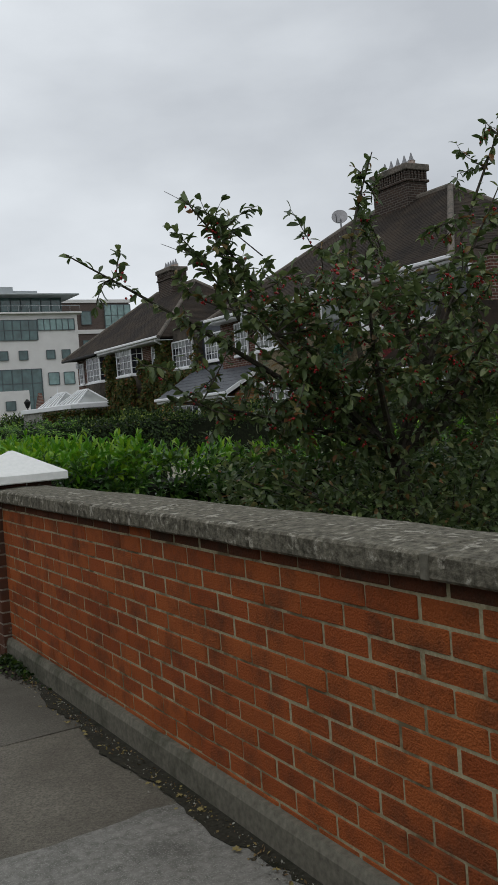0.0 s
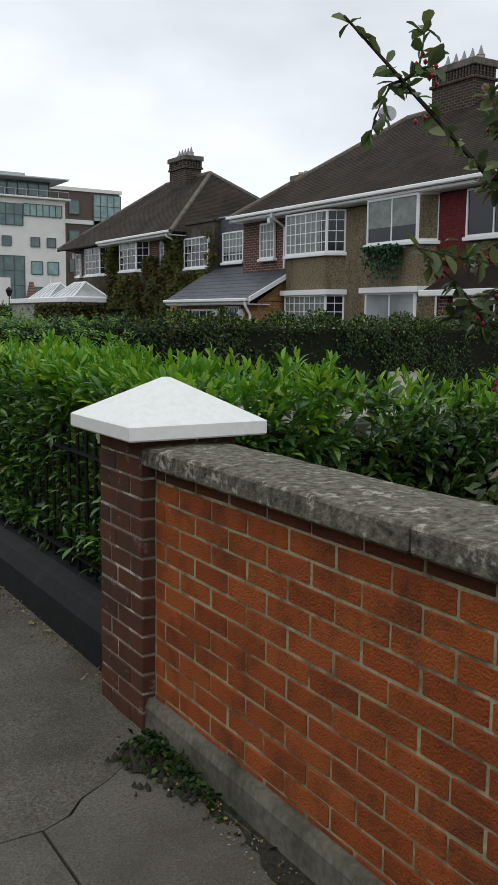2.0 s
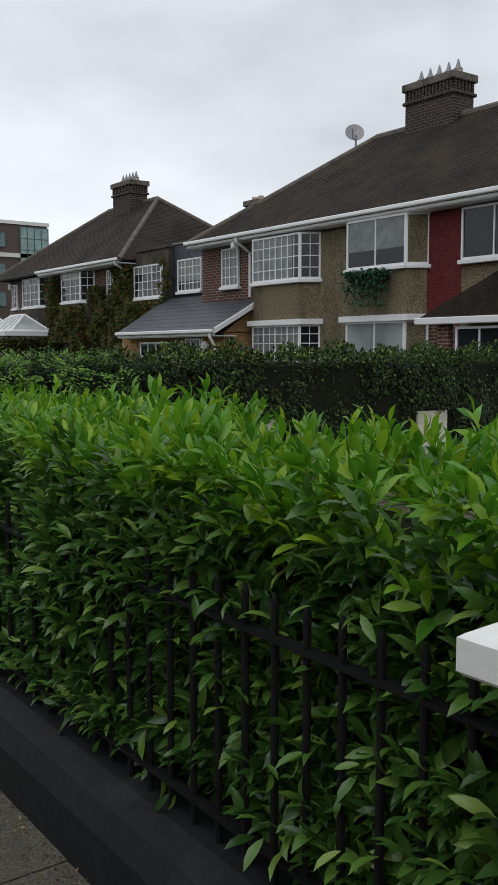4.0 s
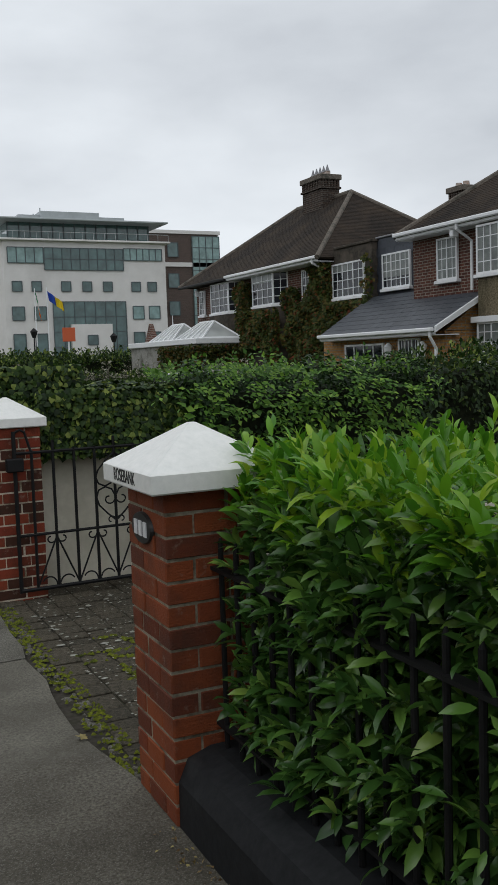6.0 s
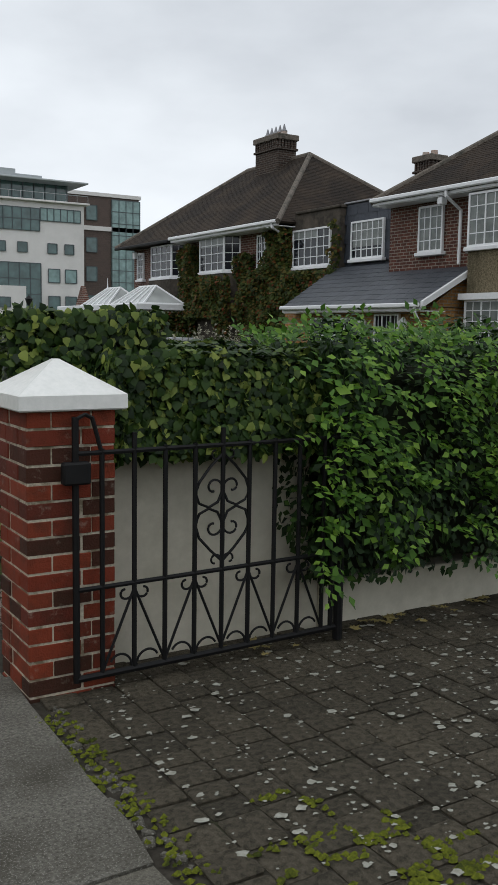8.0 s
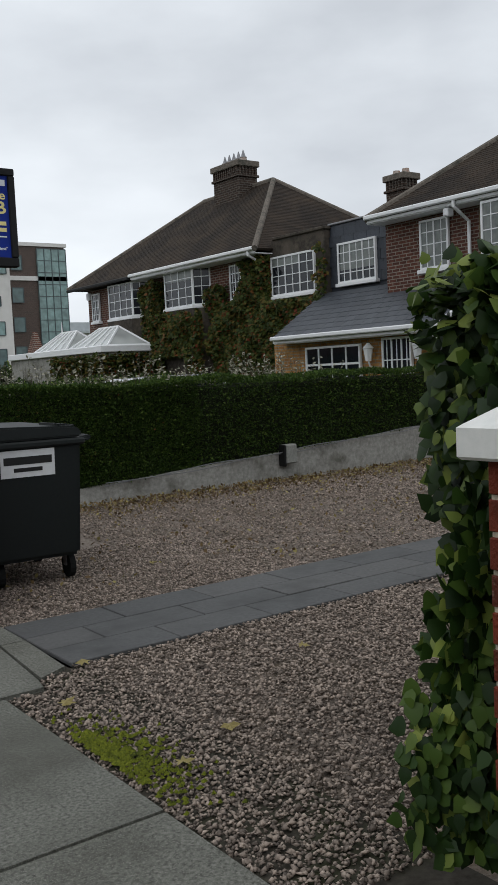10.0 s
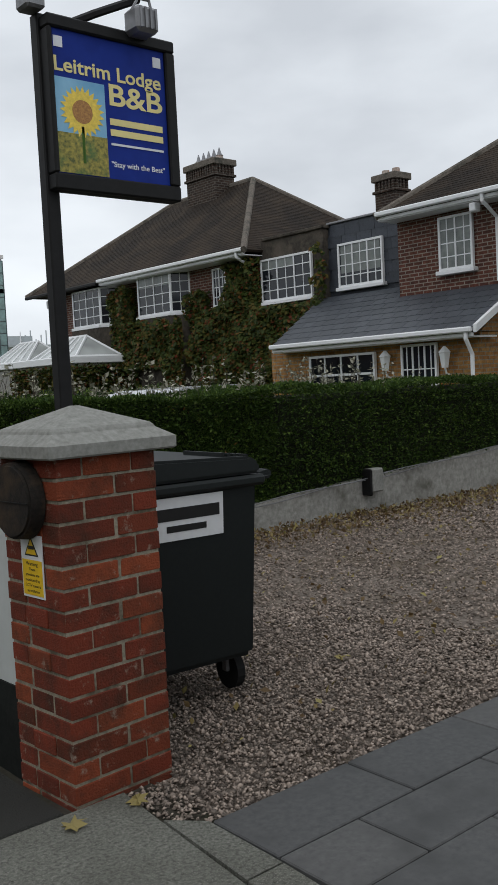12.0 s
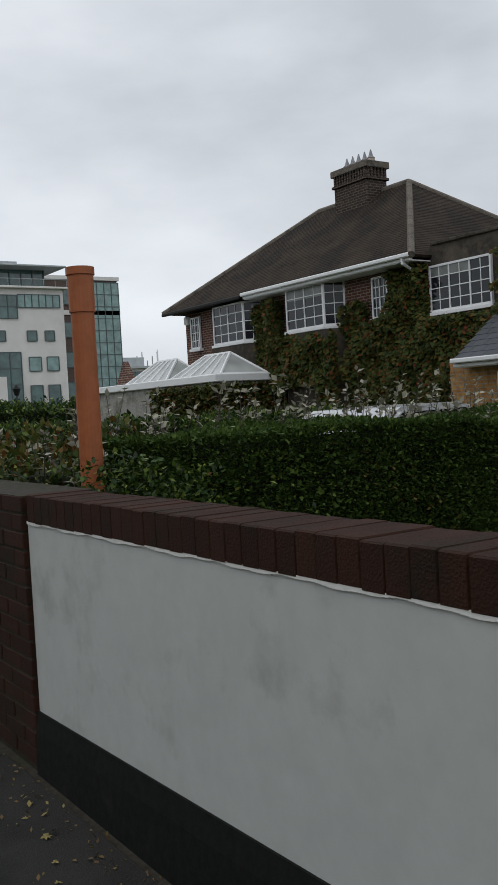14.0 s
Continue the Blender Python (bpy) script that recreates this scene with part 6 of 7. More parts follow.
tube(b, [(2.18, 22.52, 2.05), (2.18, 22.52, 2.085)], 0.066, 20)
part("pipe", b, M_TERRA, pipe)

# ---- berry tree ----
tree = root("berry_tree", "straggly cotoneaster tree with red berries", "tree")
tr = random.Random(6)
tg = np.random.default_rng(6)
lp, lw, ls, bp = [], [], [], []
twigs = bmesh.new()


def grow(a, c, r0, r1, sag=0.12, n=9, leafy=0.4, dense=26, fruit=0.12):
    """A limb from a to c with leaves and side shoots."""
    a, c = Vector(a), Vector(c)
    side = Vector((tr.uniform(-1, 1), tr.uniform(-1, 1), tr.uniform(-0.3, 0.6))) * (c - a).length * sag
    pts = [a.lerp(c, i / (n - 1)) + side * math.sin(math.pi * i / (n - 1)) for i in range(n)]
    tube(twigs, pts, r0, 6, r1)
    L = (c - a).length
    for i in range(int(dense * L)):
        f = leafy + (1 - leafy) * tr.random()
        k = min(int(f * (n - 1)), n - 2)
        p = pts[k].lerp(pts[k + 1], f * (n - 1) - k)
        d = (pts[k + 1] - pts[k]).normalized()
        lp.append(p)
        lw.append(d * 0.5 + Vector((tr.uniform(-1, 1), tr.uniform(-1, 1), tr.uniform(-0.9, 0.6))))
        ls.append(tr.uniform(0.05, 0.095))
        if tr.random() < fruit:
            for _ in range(tr.randint(2, 6)):
                bp.append(p + Vector((tr.uniform(-0.03, 0.03), tr.uniform(-0.03, 0.03), tr.uniform(-0.05, 0.01))))
    return pts


foot = (4.5, 5.5, -0.05)
fork = (4.35, 5.45, 1.0)
part("trunk", tube(bmesh.new(), [foot, (4.48, 5.5, 0.4), (4.4, 5.43, 0.75), fork], 0.085, 9, 0.06), M_BARK, tree, "grey bark trunk")
ends = [(1.83, 5.25, 2.44), (2.66, 5.28, 2.8), (3.3, 5.8, 2.45), (5.6, 5.3, 3.75), (4.35, 5.5, 3.3), (2.75, 5.0, 2.2), (4.9, 4.8, 2.9), (5.8, 5.4, 2.7), (3.2, 4.9, 1.7), (3.6, 4.7, 2.4), (5.5, 4.6, 2.0), (2.55, 5.5, 1.55), (4.4, 4.4, 1.9), (4.6, 5.9, 2.8), (6.2, 5.8, 2.2)]
for i, e in enumerate(ends):
    high = i < 5
    pts = grow(fork, e, 0.032, 0.004, 0.1, 11, 0.45, 34 if high else 44, 0.012)
    for j in range(3 if i in (3, 4) else 9 if high else 15):
        s = pts[tr.randint(6 if i in (3, 4) else 4, 9)]
        reach = Vector((tr.uniform(-0.5, 0.5), tr.uniform(-0.45, 0.45), tr.uniform(-0.35, 0.45))) * (0.4 if high else 1.0)
        sub = grow(s, s + reach, 0.007, 0.002, 0.15, 6, 0.15, 56 if high else 60, 0.03)
        for _ in range(1 if high else 2):
            s2 = sub[tr.randint(2, 5)]
            grow(s2, s2 + Vector((tr.uniform(-0.22, 0.22), tr.uniform(-0.2, 0.2), tr.uniform(-0.2, 0.22))), 0.004, 0.0015, 0.1, 4, 0.1, 66, 0.05)
# two leafy leaders that rise out of the middle
for top_ in ((2.76, 5.28, 2.82), (2.5, 5.2, 2.62), (2.95, 5.4, 2.7)):
    lead = grow((3.05, 5.4, 2.05), top_, 0.009, 0.002, 0.06, 9, 0.2, 60, 0.02)
    for j in range(7):
        s = lead[tr.randint(2, 7)]
        grow(s, s + Vector((tr.uniform(-0.16, 0.16), tr.uniform(-0.15, 0.15), tr.uniform(0.0, 0.2))), 0.004, 0.0015, 0.1, 4, 0.15, 62, 0.02)
for a, c in (((3.3, 5.45, 2.5), (2.45, 5.15, 2.82)), ((3.0, 5.4, 2.3), (2.4, 5.15, 2.5))):
    tube(twigs, [a, Vector(a).lerp(Vector(c), 0.5) + Vector((0, 0, 0.05)), c], 0.005, 5, 0.0015)
part("branchwork", twigs, M_BARK, tree, "thin grey branches and twigs")
foliage("leaves", [tuple(p) for p in lp], [tuple(w) for w in lw], ls, BLADE, M_TREELEAF, tree, "small dull green leaves", tg, 0.3)
bv, bf = [], []
for p in bp:
    k = len(bv)
    bv += [(p.x + 0.011 * ux, p.y + 0.011 * uy, p.z + 0.011 * uz) for ux, uy, uz in ((1, 0, 0.2), (0, 1, -0.2), (-1, 0, 0.2), (0, -1, -0.2), (0, 0, 1), (0, 0, -1))]
    bf += [(k + i, k + j, k + m_) for i, j, m_ in ((0, 1, 4), (1, 2, 4), (2, 3, 4), (3, 0, 4), (1, 0, 5), (2, 1, 5), (3, 2, 5), (0, 3, 5))]
o = mesh_from("fruit", bv, bf, M_BERRY, tree, "clusters of red berries", True)
o["kind"] = "stuff"
shrub = root("shrub", "dense dark green shrub behind the garden wall", "shrub")
g = np.random.default_rng(77)
n_ = 13000
ang_, rad = g.uniform(0, 6.28, n_), g.random(n_) ** 0.4
ux, uy = np.cos(ang_) * rad, np.sin(ang_) * rad
px, py = 4.7 + ux * 2.1, 5.35 + uy * 0.75
pz = 0.25 + g.random(n_) * (1.3 + 0.3 * np.sin(px * 3.0) + 0.2 * np.sin(py * 6)) * np.sqrt(np.clip(1.05 - rad ** 2, 0.05, 1))
foliage("leaves", np.stack([px, py, pz], 1), np.stack([ux, uy - 0.3, np.full(n_, 0.3)], 1), g.uniform(0.045, 0.085, n_), BLADE, M_TREELEAF, shrub, "small dull green leaves", g, 0.8)
b = bmesh.new()
for i in range(26):
    a = g.uniform(0, 6.28)
    tube(b, [(4.7 + g.normal(0, 0.3), 5.35 + g.normal(0, 0.1), -0.05), (4.7 + math.cos(a) * 0.9, 5.35 + math.sin(a) * 0.3, 0.6), (4.7 + math.cos(a) * 1.8, 5.35 + math.sin(a) * 0.6, 1.0)], 0.012, 5, 0.003)
part("stems", b, M_BARK, shrub)["kind"] = "stuff"

# ---- office building ----
office = root("office_building", "pale stone office building with green glass bands", "office building")
part("wall", boxed(23.4, 44.4, 123.0, 140, -0.05, 16.9), M_OFFICE, office, "pale stone cladding")
prism(b := bmesh.new(), [(23.4, 123.0), (23.4, 140), (20.2, 140), (20.6, 130.0)], -0.05, 16.3, "z")
part("side_wall", b, M_OFFICE, office, "pale stone side wing")
part("terrace_slab", boxed(22.6, 45.0, 122.4, 140, 16.9, 17.15, 0.05), M_OFFICE, office, "white terrace edge")
part("penthouse", boxed(24.5, 43.2, 125.5, 139, 17.15, 19.5), M_GLASS_GREEN, office, "set-back glazed top storey")
part("roof", boxed(23.0, 44.9, 122.6, 141, 19.5, 19.72, 0.05), M_OFFICEROOF, office, "overhanging flat roof")
part("plant_room", boxed(28.5, 36.0, 124, 135, 19.7, 20.75), M_OFFICEROOF, office, "grey rooftop plant room")
part("plant_room", boxed(25.8, 39.5, 124.5, 136, 19.7, 20.3), M_OFFICEROOF, office, "grey rooftop plant room")
for i in range(14):
    x = 24.6 + i * 1.42
    part("mullion", boxed(x - 0.06, x + 0.06, 125.38, 125.5, 17.15, 19.5), M_OFFICEFRAME, office)
b = bmesh.new()
tube(b, [(23, 122.6, 18.0), (44.8, 122.6, 18.0)], 0.04, 5)
for i in range(16):
    tube(b, [(23.2 + i * 1.44, 122.6, 17.1), (23.2 + i * 1.44, 122.6, 18.0)], 0.025, 4)
part("terrace_rail", b, M_OFFICEROOF, office)


def strip(x0, x1, z0, z1, nx, nz=1, y=123.0, glass=None, label="green glazed band", parent=None):
    """A glazed band in a wall that looks along -y."""
    w = part("window", boxed(x0, x1, y - 0.1, y + 0.1, z0, z1), glass or M_GLASS_GREEN, parent or office, label)
    f = bmesh.new()
    for i in range(nx + 1):
        x = x0 + (x1 - x0) * i / nx
        box(f, x - 0.05, x + 0.05, y - 0.16, y - 0.1, z0, z1)
    for i in range(nz + 1):
        z = z0 + (z1 - z0) * i / nz
        box(f, x0, x1, y - 0.15, y - 0.105, z - 0.05, z + 0.05)
    part("frame", f, M_OFFICEFRAME, w)
    return w


strip(23.9, 28.3, 14.2, 16.1, 4, glass=M_GLASS_PALE)
strip(28.4, 38.6, 13.4, 16.1, 9, 2)
strip(38.7, 43.9, 14.7, 16.2, 6, glass=M_GLASS_PALE)
for x in (24.9, 27.3, 31.0, 33.7, 36.4, 40.2, 42.4):
    strip(x - 0.6, x + 0.6, 10.75, 11.95, 1, label="small square window")
for x in (24.9, 27.6, 40.4, 42.6):
    strip(x - 0.75, x + 0.75, 7.2, 8.85, 1, glass=M_GLASS_PALE if x > 40 else None, label="square window")
    strip(x - 0.75, x + 0.75, 2.6, 5.5, 1, label="ground floor window")
strip(29.2, 38.7, 0.0, 9.45, 7, 5)
part("portal", boxed(31.3, 36.6, 122.3, 123.0, -0.05, 6.6), M_OFFICE, office, "pale stone entrance portal")
strip(33.3, 34.6, 4.0, 5.2, 1, y=122.3, label="small window")
for i, x in enumerate((27.6, 29.0, 29.9, 30.3, 37.2)):
    part("antenna", tube(bmesh.new(), [(x, 130, 20.3), (x, 130, 21.2 + (0.9 if i == 2 else 0.1 * i))], 0.09, 5), M_OFFICEROOF, office)
brown = root("office_building", "brown brick office block with glazed corner", "office building")
part("wall", boxed(44.6, 57.0, 134.0, 150, -0.05, 19.9), M_OFFICEBRICK, brown, "brown brick")
part("parapet", boxed(44.5, 57.3, 133.8, 150, 19.9, 20.4), M_OFFICE, brown)
part("band", boxed(44.5, 57.2, 133.8, 134, 15.2, 15.8), M_OFFICE, brown)
strip(52.8, 57.1, 0, 19.6, 4, 12, y=133.9, glass=M_GLASS_PALE, label="glazed corner bay", parent=brown)
for x in (47, 49.8):
    for z in (16.6, 12.2, 8.2, 4.2):
        strip(x - 0.8, x + 0.8, z, z + 2, 1, y=134.0, label="dark window", parent=brown)
left_block = root("office_building", "brown brick office wing with pale windows", "office building")
part("wall", boxed(4.0, 21.5, 140.0, 160, -0.05, 15.0), M_OFFICEBRICK, left_block, "brown brick")
part("upper_floor", boxed(4.0, 22.5, 140.5, 160, 15.0, 18.6), M_OFFICEROOF, left_block)
part("roof", boxed(3.0, 24.0, 139, 160, 19.4, 19.9), M_OFFICEROOF, left_block, "flat grey roof")
part("band", boxed(4.0, 22.5, 139.5, 140.0, 15.0, 15.6), M_OFFICE, left_block)
strip(4.5, 22, 16.6, 19.3, 10, y=140.4, parent=left_block)
for x in (12.0, 15.5, 19.6):
    for z in (9.5, 5.0, 1.5):
        strip(x - 1.1, x + 1.1, z, z + 2.4, 2, y=140.0, glass=M_GLASS_PALE, label="pale window", parent=left_block)
low_block = root("office_building", "distant low glass office building", "office building")
part("wall", boxed(88, 106, 200, 220, -0.05, 11.5), M_OFFICE, low_block)
strip(88.5, 105, 8.4, 10.8, 8, y=200, parent=low_block)
strip(88.5, 105, 4.0, 6.6, 8, y=200, parent=low_block)
part("roof", boxed(87, 107, 199, 221, 11.5, 12.0), M_OFFICEROOF, low_block)
part("plant_room", boxed(90, 97, 204, 216, 12.0, 14.2), M_OFFICEROOF, low_block)
for i in range(7):
    part("antenna", tube(bmesh.new(), [(95 + i * 1.3, 206, 12), (95 + i * 1.3, 206, 13.6 + (i % 3) * 1.0)], 0.14, 5), M_OFFICEROOF, low_block)

# flags, lamps and a red notice in front of the offices
for x, h, cols in ((22.9, 9.3, ((0.02, 0.06, 0.35), (0.7, 0.5, 0.02))), (21.7, 9.2, ((0.02, 0.22, 0.08), (0.6, 0.6, 0.58), (0.65, 0.16, 0.02)))):
    fl = root("flagpole", "white flagpole with a limp flag", "flagpole")
    part("pole", tube(bmesh.new(), [(x, 100, -0.05), (x, 100, h)], 0.07, 6, 0.04), M_UPVC, fl)
    for i, c in enumerate(cols):
        fm = plain("flag_cloth", c, 0.8, 0, 0.15, 3)
        b = bmesh.new()
        n = 7
        dx = 0.75 if len(cols) == 2 else 0.12
        dz = 0.55 if len(cols) == 2 else 0.8
        w0 = 0.95 if len(cols) == 2 else 0.45
        for k in range(n):
            a, c2 = k / n, (k + 1) / n
            def at(f, top):
                xx = x + 0.05 + (i + f) * dx
                zz = h - 0.35 - (i + f) * dz - (0 if top else w0)
                return (xx + (0.15 * (1 - top)), 100 + 0.1 * math.sin(f * 8 + i), zz)
            b.faces.new([b.verts.new(q) for q in (at(a, 1), at(c2, 1), at(c2, 0), at(a, 0))])
        bmesh.ops.remove_doubles(b, verts=b.verts[:], dist=1e-4)
        bmesh.ops.solidify(b, geom=b.faces[:], thickness=0.02)
        part("flag_cloth", b, fm, fl, "coloured flag cloth")
notice = root("notice_board", "orange-red notice board on posts", "sign")
part("board", boxed(24.3, 25.6, 100, 100.1, 3.9, 5.3, 0.02), plain("orange_notice", (0.55, 0.1, 0.03), 0.6), notice)
part("post", boxed(24.85, 25.0, 100.1, 100.2, -0.05, 5.2), M_UPVC, notice)
for x, z in ((21.2, 4.9), (29.3, 4.3)):
    la = root("street_lamp", "black lantern street lamp", "street lamp", "lantern street lamps")
    la.location = (x, 99, 0)
    part("post", tube(bmesh.new(), [(0, 0, -0.05), (0, 0, z - 0.6)], 0.09, 6, 0.06), M_IRON, la)
    b = bmesh.new()
    tube(b, [(0, 0, z - 0.6), (0, 0, z)], 0.18, 6, 0.36)
    tube(b, [(0, 0, z), (0, 0, z + 0.35)], 0.4, 6, 0.05)
    part("lantern", b, M_IRON, la)

# ---- glazed extension beside the creeper house ----
conservatory = root("conservatory", "flat-roofed extension with white glazed roof lanterns", "conservatory")
part("wall", boxed(13.9, 16.4, 40.2, 47.9, -0.05, 2.18), M_LOWWALL, conservatory, "weathered rendered wall")
part("fascia", boxed(13.8, 16.4, 40.1, 48.0, 2.18, 2.4, 0.02), M_UPVC, conservatory, "white painted fascia")
part("brick_gable", prism(bmesh.new(), [(46.7, 2.4), (48.0, 2.4), (47.35, 3.25)], 14.6, 14.8, "x"), M_HOUSEBRICK, conservatory, "brick gable end")
for a, c, top in ((43.9, 46.7, 3.12), (40.7, 43.6, 3.08)):
    pts = [(14.35, a, 2.41), (16.0, a, 2.41), (16.0, c, 2.41), (14.35, c, 2.41), (15.2, a + 0.75, top), (15.2, c - 0.75, top)]
    polys = [(0, 4, 5, 3), (1, 2, 5, 4), (0, 1, 4), (2, 3, 5)]
    ln = part("roof_lantern", shell(bmesh.new(), [tuple(pts[i] for i in q) for q in polys], 0.02), M_GLASS_ROOF, conservatory, "glazed roof lantern")
    for i, j in ((0, 4), (1, 4), (2, 5), (3, 5), (4, 5), (0, 3), (0, 1), (2, 3)):
        part("rafter", tube(bmesh.new(), [pts[i], pts[j]], 0.045, 5), M_UPVC, ln)
    for k in range(1, 5):
        f = k / 5
        part("rafter", tube(bmesh.new(), [(14.35, a + (c - a) * f, 2.43), (15.2, a + 0.75 + (c - a - 1.5) * f, top + 0.02)], 0.03, 5), M_UPVC, ln)
part("finial", tube(bmesh.new(), [(15.2, 45.95, 3.12), (15.2, 45.95, 3.55)], 0.03, 6, 0.01), M_UPVC, conservatory)

g = np.random.default_rng(33)
n_ = 5000
foliage("creeper", np.stack([13.85 - g.uniform(0, 0.3, n_), 40.0 + 3.6 * g.random(n_), 0.5 + g.random(n_) * 1.6], 1), np.tile([-0.8, -0.3, -0.2], (n_, 1)), g.uniform(0.07, 0.14, n_), HEART, M_CREEPER, conservatory, "creeper over the rendered wall", g, 0.6)
foliage("side_creeper", np.stack([g.uniform(13.8, 16.4, n_), 40.15 - g.uniform(0, 0.25, n_), 0.5 + g.random(n_) * 1.62], 1), np.tile([-0.3, -0.8, -0.2], (n_, 1)), g.uniform(0.07, 0.14, n_), HEART, M_CREEPER, conservatory, "creeper over the end wall", g, 0.6)

# ---- parked car behind the hedge ----
car = root("car", "silver car parked behind the hedge", "car")
car.matrix_basis = pose(8.2, 27.3, 0, 0, 0, 4) @ Matrix.Diagonal((1, 1, 0.92, 1))
prof = [(-2.1, 0.35), (-2.15, 0.75), (-1.95, 0.95), (-1.1, 1.0), (-0.45, 1.43), (0.75, 1.46), (1.45, 1.05), (2.05, 0.95), (2.1, 0.35)]
b = prism(bmesh.new(), prof, -0.82, 0.82, "y")
bmesh.ops.bevel(b, geom=b.edges[:], offset=0.06, segments=2, affect="EDGES")
part("body", b, M_CAR, car, "silver body")
for s in (-0.825, 0.825):
    part("side_window", prism(bmesh.new(), [(-0.9, 1.02), (-0.42, 1.36), (0.7, 1.38), (1.2, 1.05)], s - 0.006, s + 0.006, "y"), M_GLASS, car, "dark side window")
for x in (-1.35, 1.3):
    for s in (-0.76, 0.76):
        w = part("wheel", tube(bmesh.new(), [(x, s - 0.1, 0.3), (x, s + 0.1, 0.3)], 0.31, 18), M_TYRE, car)
        part("rim", tube(bmesh.new(), [(x, s - 0.106, 0.3), (x, s + 0.106, 0.3)], 0.19, 12), M_LEAD, w)

# ---- further planting ----
clipped("garden_hedge", "low green hedge in the next garden", 3.2, 11.5, 31.5, 32.6, -0.05, 1.3, 14000, 0.07, OVAL, M_IVY, 51, "xyt", 0.06)
clipped("garden_hedge", "low green hedge in the next garden", 1.9, 9.5, 41.0, 42.4, -0.05, 1.75, 9000, 0.11, OVAL, M_IVY, 53, "xyt", 0.08)
clipped("roadside_shrubs", "line of green shrubs along the road", 2.2, 30, 70, 73, -0.05, 2.2, 16000, 0.24, OVAL, M_IVY, 54, "xyt", 0.3, 0.4)
clipped("garden_shrub", "low mixed shrub with reddish leaves", 2.05, 3.4, 23.3, 27.5, -0.05, 1.22, 8000, 0.06, OVAL, M_CREEPER, 52, "xyt", 0.1)
weeds = root("weeds", "tall pale seeding weeds along a hedge", "weeds")
g = np.random.default_rng(60)
wb, wp, ww, ws = bmesh.new(), [], [], []
for i in range(260):
    x, y = g.uniform(2.05, 8.5), g.uniform(22.75, 24.3)
    h = g.uniform(1.32, 1.6) if x > 2.6 else g.uniform(1.05, 1.4)
    tip = (x + g.normal(0, 0.1), y + g.normal(0, 0.1), h)
    tube(wb, [(x, y, 0.9), tip], 0.004, 4, 0.002)
    for j in range(7):
        f = 1 - 0.4 * g.random()
        wp.append((x + (tip[0] - x) * f, y + (tip[1] - y) * f, 0.9 + (h - 0.9) * f))
        ww.append((g.normal(), g.normal(), 0.6))
        ws.append(g.uniform(0.03, 0.07))
part("stems", wb, M_BARK, weeds)["kind"] = "stuff"
foliage("seed_heads", wp, ww, ws, OVAL, M_SEEDHEAD, weeds, "pale seed heads", g, 0.3)
wx, wy = g.uniform(2.0, 3.6, 3800), g.uniform(22.3, 24.6, 3800)
wz = 0.75 + g.random(3800) * (0.42 + 0.12 * np.sin(wx * 7) + 0.08 * np.sin(wy * 5))
wy[:1300], wx[:1300] = g.uniform(22.24, 22.46, 1300), 2.03 + 0.7 * g.random(1300)
wz[:1300] = 0.85 + g.random(1300) * (0.34 + 0.05 * np.sin(wx[:1300] * 9))
foliage("leaves", np.stack([wx, wy, wz], 1), np.tile([-0.2, -0.5, 0.3], (3800, 1)), g.uniform(0.02, 0.045, 3800), OVAL, M_IVY, weeds, "green weed leaves", g, 0.9)

# hanging trails of the climber over the low wall
g = np.random.default_rng(64)
tp, tw, ts = [], [], []
for i in range(26):
    x, top = g.uniform(2.85, 4.9), g.uniform(0.7, 1.35)
    ln = g.uniform(0.2, 0.75) if x < 3.7 else g.uniform(0.1, 0.5)
    for j in range(int(ln * 34)):
        f = g.random()
        tp.append((x + g.normal(0, 0.03), 14.2 - g.uniform(0, 0.1), max(0.1, top - ln * f)))
        tw.append((g.normal(0, 0.7), -0.7, -0.5))
        ts.append(g.uniform(0.05, 0.095))
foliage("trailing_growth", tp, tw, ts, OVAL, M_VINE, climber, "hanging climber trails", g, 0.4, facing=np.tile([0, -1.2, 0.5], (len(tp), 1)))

# sprays of paired leaflets that stand out from the climber
sp_, sw_, ss_ = [], [], []
base = np.array([3.0, 14.2, 1.0])
for i in range(430):
    on_top = g.random() < 0.4
    if on_top:
        base = np.array([g.uniform(2.9, 5.2), g.uniform(14.2, 15.1), 1.42 + g.uniform(-0.04, 0.06)])
        way = np.array([g.normal(0, 0.6), g.normal(-0.4, 0.5), g.uniform(0.1, 0.7)])
    else:
        u = g.random() ** 1.3
        low = 0.55 if base[0] > 3.6 else 0.35
        base = np.array([g.uniform(2.85, 5.1), 14.2 - g.uniform(0, 0.08), 1.42 - u * (1.42 - low)])
        way = np.array([g.normal(-0.1, 0.6), g.uniform(-0.9, -0.2), g.uniform(-0.9, 0.25)])
    way /= np.linalg.norm(way)
    ln = g.uniform(0.1, 0.24)
    side_ = np.cross(way, [0, -0.6, 0.8])
    side_ /= np.linalg.norm(side_) + 1e-9
    for j in range(9):
        f = (j // 2 + 0.6) / 4.6
        s_ = 0 if j == 8 else (1 if j % 2 else -1)
        q = base + way * ln * f + np.array([0, 0, -0.25 * ln * f * f])
        sp_.append(q)
        sw_.append(way * (1.0 if s_ == 0 else 0.45) + side_ * s_)
        ss_.append(g.uniform(0.034, 0.058))
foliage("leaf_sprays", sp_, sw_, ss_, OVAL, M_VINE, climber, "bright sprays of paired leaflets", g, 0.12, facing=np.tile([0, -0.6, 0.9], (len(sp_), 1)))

# ---- fallen leaves and litter ----
MAPLE = []
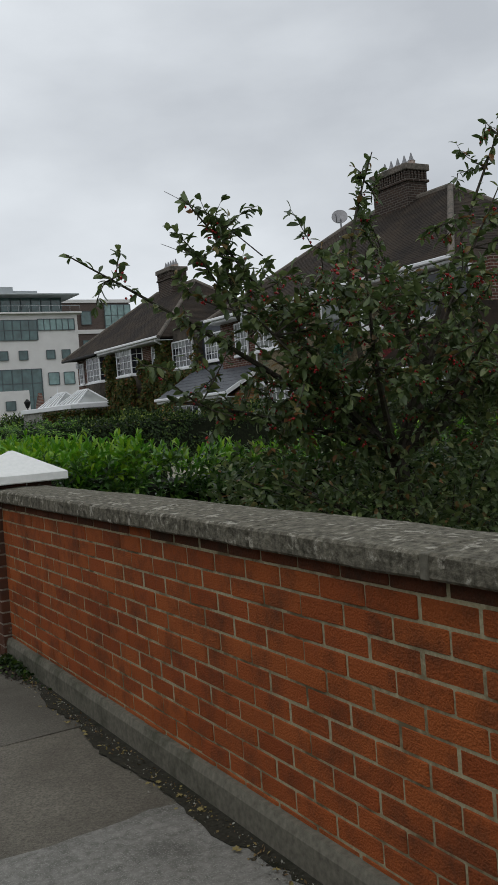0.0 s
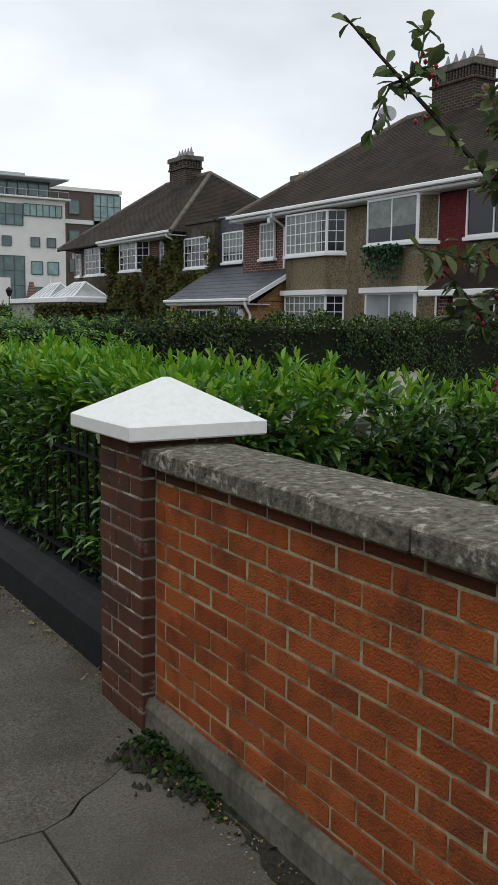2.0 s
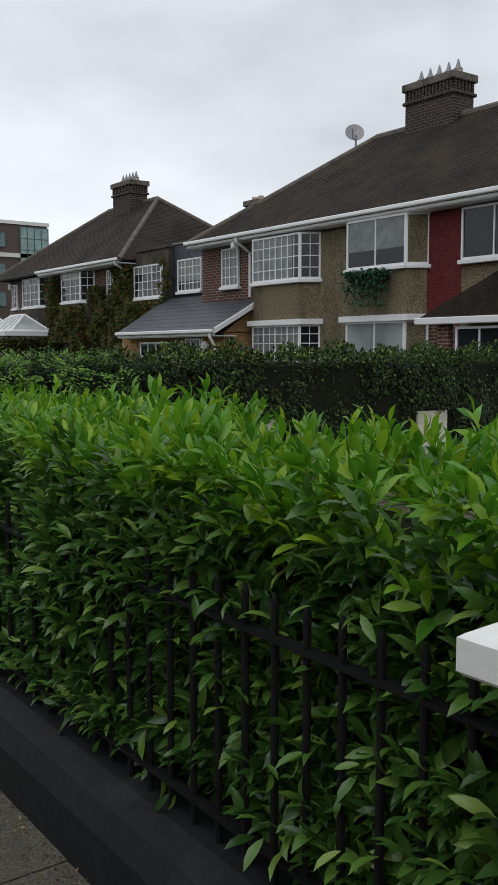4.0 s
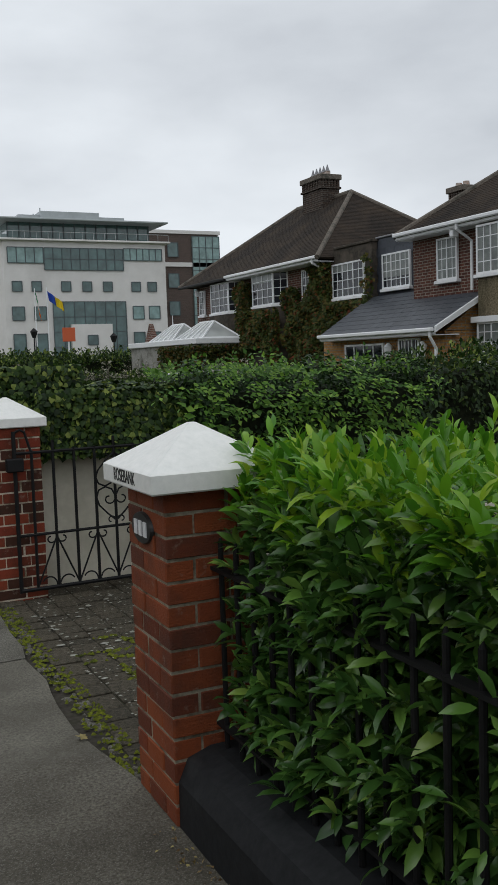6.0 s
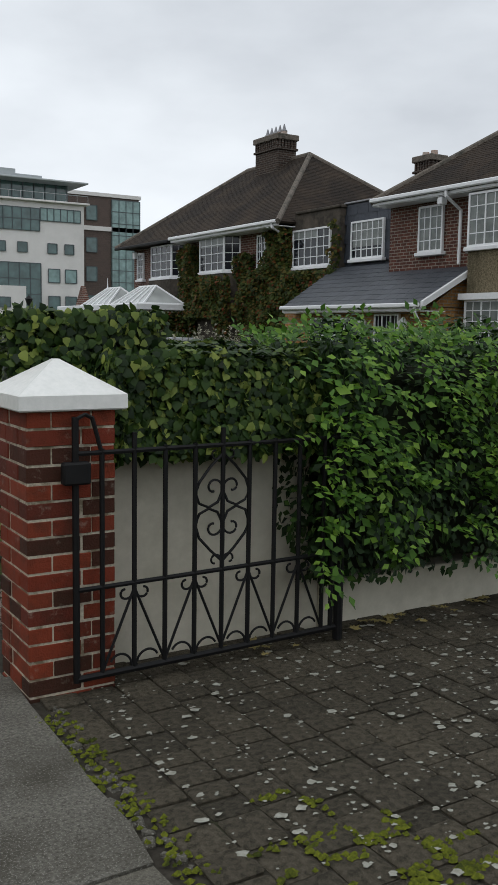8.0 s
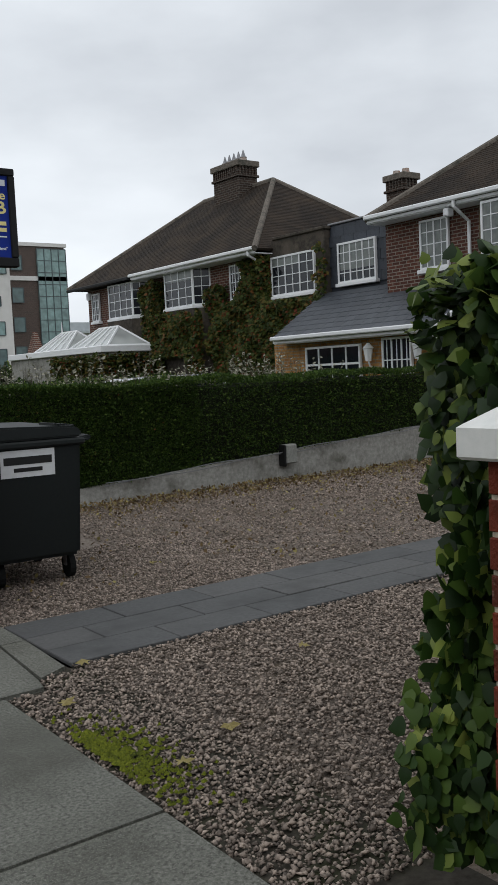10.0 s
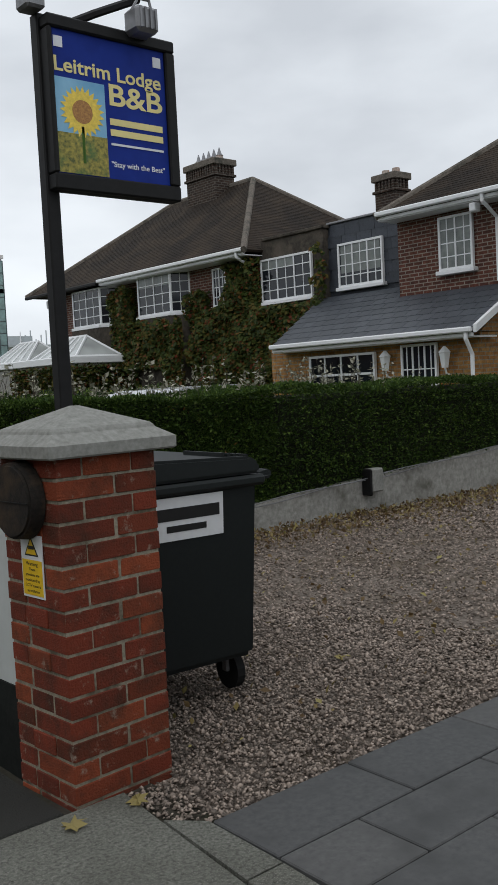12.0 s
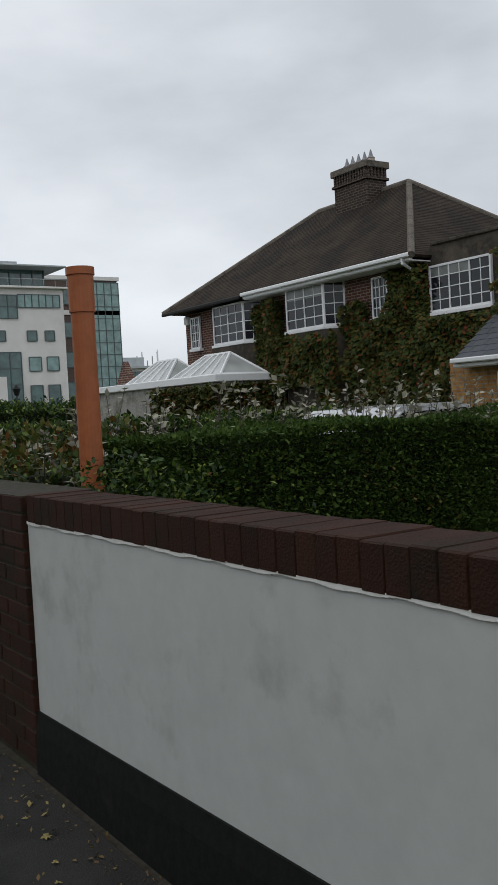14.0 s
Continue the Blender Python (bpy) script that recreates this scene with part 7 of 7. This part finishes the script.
for i in range(14):
    a = i / 14 * 2 * math.pi
    MAPLE.append((math.cos(a), math.sin(a), (0.5 if i % 2 else 1.0) * (0.75 if 5 < i < 9 else 1)))
lr = random.Random(77)


def fallen(x, y, s, z=0.006):
    b = bmesh.new()
    c = b.verts.new((0, 0, s * 0.15))
    ring = [b.verts.new((ux * k * s, uy * k * s * 0.85, s * lr.uniform(-0.02, 0.3))) for ux, uy, k in MAPLE]
    for i in range(14):
        b.faces.new((c, ring[i], ring[(i + 1) % 14]))
    o = part("fallen_leaf", b, M_DRYLEAF)
    tagged(o, "dry yellow-brown fallen leaf on the ground", "leaf", "fallen leaves")
    o.matrix_basis = pose(x, y, z, lr.uniform(-8, 8), lr.uniform(-8, 8), lr.uniform(0, 360))


for x, y, s in ((1.99, 17.42, 0.045), (1.7, 16.98, 0.05), (1.35, 16.95, 0.045), (1.86, 18.62, 0.05), (1.62, 18.62, 0.055), (2.05, 16.3, 0.05), (1.75, 16.15, 0.05), (2.9, 16.9, 0.04), (4.3, 18.9, 0.035), (3.4, 19.2, 0.04), (1.05, 11.75, 0.04), (1.45, 11.78, 0.035), (1.0, 12.6, 0.04), (1.72, 11.5, 0.03)):
    fallen(x, y, s)
for i in range(26):
    fallen(lr.uniform(2.3, 4.6), 14.42 - abs(lr.gauss(0, 0.09)), lr.uniform(0.025, 0.05), 0.004)
for i in range(30):
    fallen(lr.uniform(4.6, 11.5), 22.4 - abs(lr.gauss(0, 0.35)), lr.uniform(0.02, 0.045), 0.008)
for i in range(26):
    fallen(1.4 - abs(lr.gauss(0, 0.05)), lr.uniform(2.2, 5.7), lr.uniform(0.008, 0.02), 0.012)
for i in range(24):
    fallen(1.5 - abs(lr.gauss(0, 0.14)), lr.uniform(19.6, 22.4), lr.uniform(0.012, 0.03), 0.006)
g = np.random.default_rng(90)
lx = np.concatenate([g.uniform(4.0, 12, 5200), g.uniform(2.2, 12, 1500)])
ly = np.concatenate([22.46 - np.abs(g.normal(0, 0.42, 5200)), g.uniform(18.6, 22.4, 1500)])
litter = foliage("leaf_litter", np.stack([lx, ly, g.uniform(0.0, 0.015, 6700)], 1), np.tile([0, 0, 0.05], (6700, 1)), g.uniform(0.015, 0.055, 6700), OVAL, M_DRYLEAF, gravel_yard, "brown leaf litter along the wall", g, 0.25)
dx = 1.535 - np.abs(g.normal(0, 0.06, 900))
foliage("crumbs", np.stack([dx, g.uniform(6.3, 10.9, 900), np.full(900, 0.005)], 1), np.tile([0, 0, 0.05], (900, 1)), g.uniform(0.006, 0.022, 900), OVAL, M_DRYLEAF, pavement, "crumbs of leaf and dirt along the plinth", g, 0.3)
fallen(1.47, 7.25, 0.03)
fallen(1.5, 7.1, 0.025)

# a few laurel sprigs pushing out through the railing
g = np.random.default_rng(95)
n_ = 300
sp = np.stack([g.uniform(1.67, 1.72, n_), g.uniform(6.4, 10.6, n_), g.uniform(0.3, 1.0, n_)], 1)
foliage("front_growth", sp, np.tile([-0.8, 0, 0.1], (n_, 1)), g.uniform(0.05, 0.09, n_), LANCE, M_LAUREL, bpy.data.objects["laurel_hedge"], "leaves pushed through the railing", g, 0.7)

# ivy creeping at the foot of the first pillar
ground_ivy = root("ground_ivy", "small dark ivy creeping at the foot of a pillar", "ivy")
g = np.random.default_rng(96)
n_ = 420
iy = 5.78 - np.abs(g.normal(0, 0.26, n_))
ix = 1.44 - np.abs(g.normal(0, 0.05, n_)) * np.clip((iy - 4.9) / 0.5, 0.25, 1.3)
foliage("leaves", np.stack([ix, iy, 0.005 + 0.05 * g.random(n_) * np.clip((iy - 5.1) / 0.4, 0.2, 1)], 1), np.tile([-0.3, -0.4, 0.25], (n_, 1)), g.uniform(0.016, 0.03, n_), HEART, M_HEDGE_DARK, ground_ivy, "small ivy leaves", g, 0.7)
part("stems", tube(bmesh.new(), [(1.44, 5.8, 0.004), (1.42, 5.6, 0.012), (1.41, 5.3, 0.01), (1.43, 5.0, 0.006)], 0.004, 5), M_BARK, ground_ivy)
wx, wy = 1.425 - np.abs(g.normal(0, 0.04, 420)), g.uniform(2.3, 5.75, 420)
foliage("wall_foot_crumbs", np.stack([wx, wy, np.full(420, 0.009)], 1), np.tile([0, 0, 0.08], (420, 1)), g.uniform(0.006, 0.02, 420), OVAL, M_DRYLEAF, pavement, "crumbs of leaf along the foot of the wall", g, 0.35)
wx, wy = 1.425 - np.abs(g.normal(0, 0.05, 260)), g.uniform(2.3, 5.75, 260)
foliage("grit", np.stack([wx, wy, np.full(260, 0.009)], 1), np.tile([0, 0, 0.2], (260, 1)), g.uniform(0.004, 0.014, 260), OVAL, M_LICHEN, pavement, "pale grit along the foot of the wall", g, 0.5)
wx, wy = 1.66 - np.abs(g.normal(0, 0.14, 300)), g.uniform(19.4, 23, 300)
foliage("kerb_crumbs", np.stack([wx, wy, np.full(300, 0.004)], 1), np.tile([0, 0, 0.08], (300, 1)), g.uniform(0.008, 0.03, 300), OVAL, M_DRYLEAF, pavement, "leaf crumbs along the black base", g, 0.35)
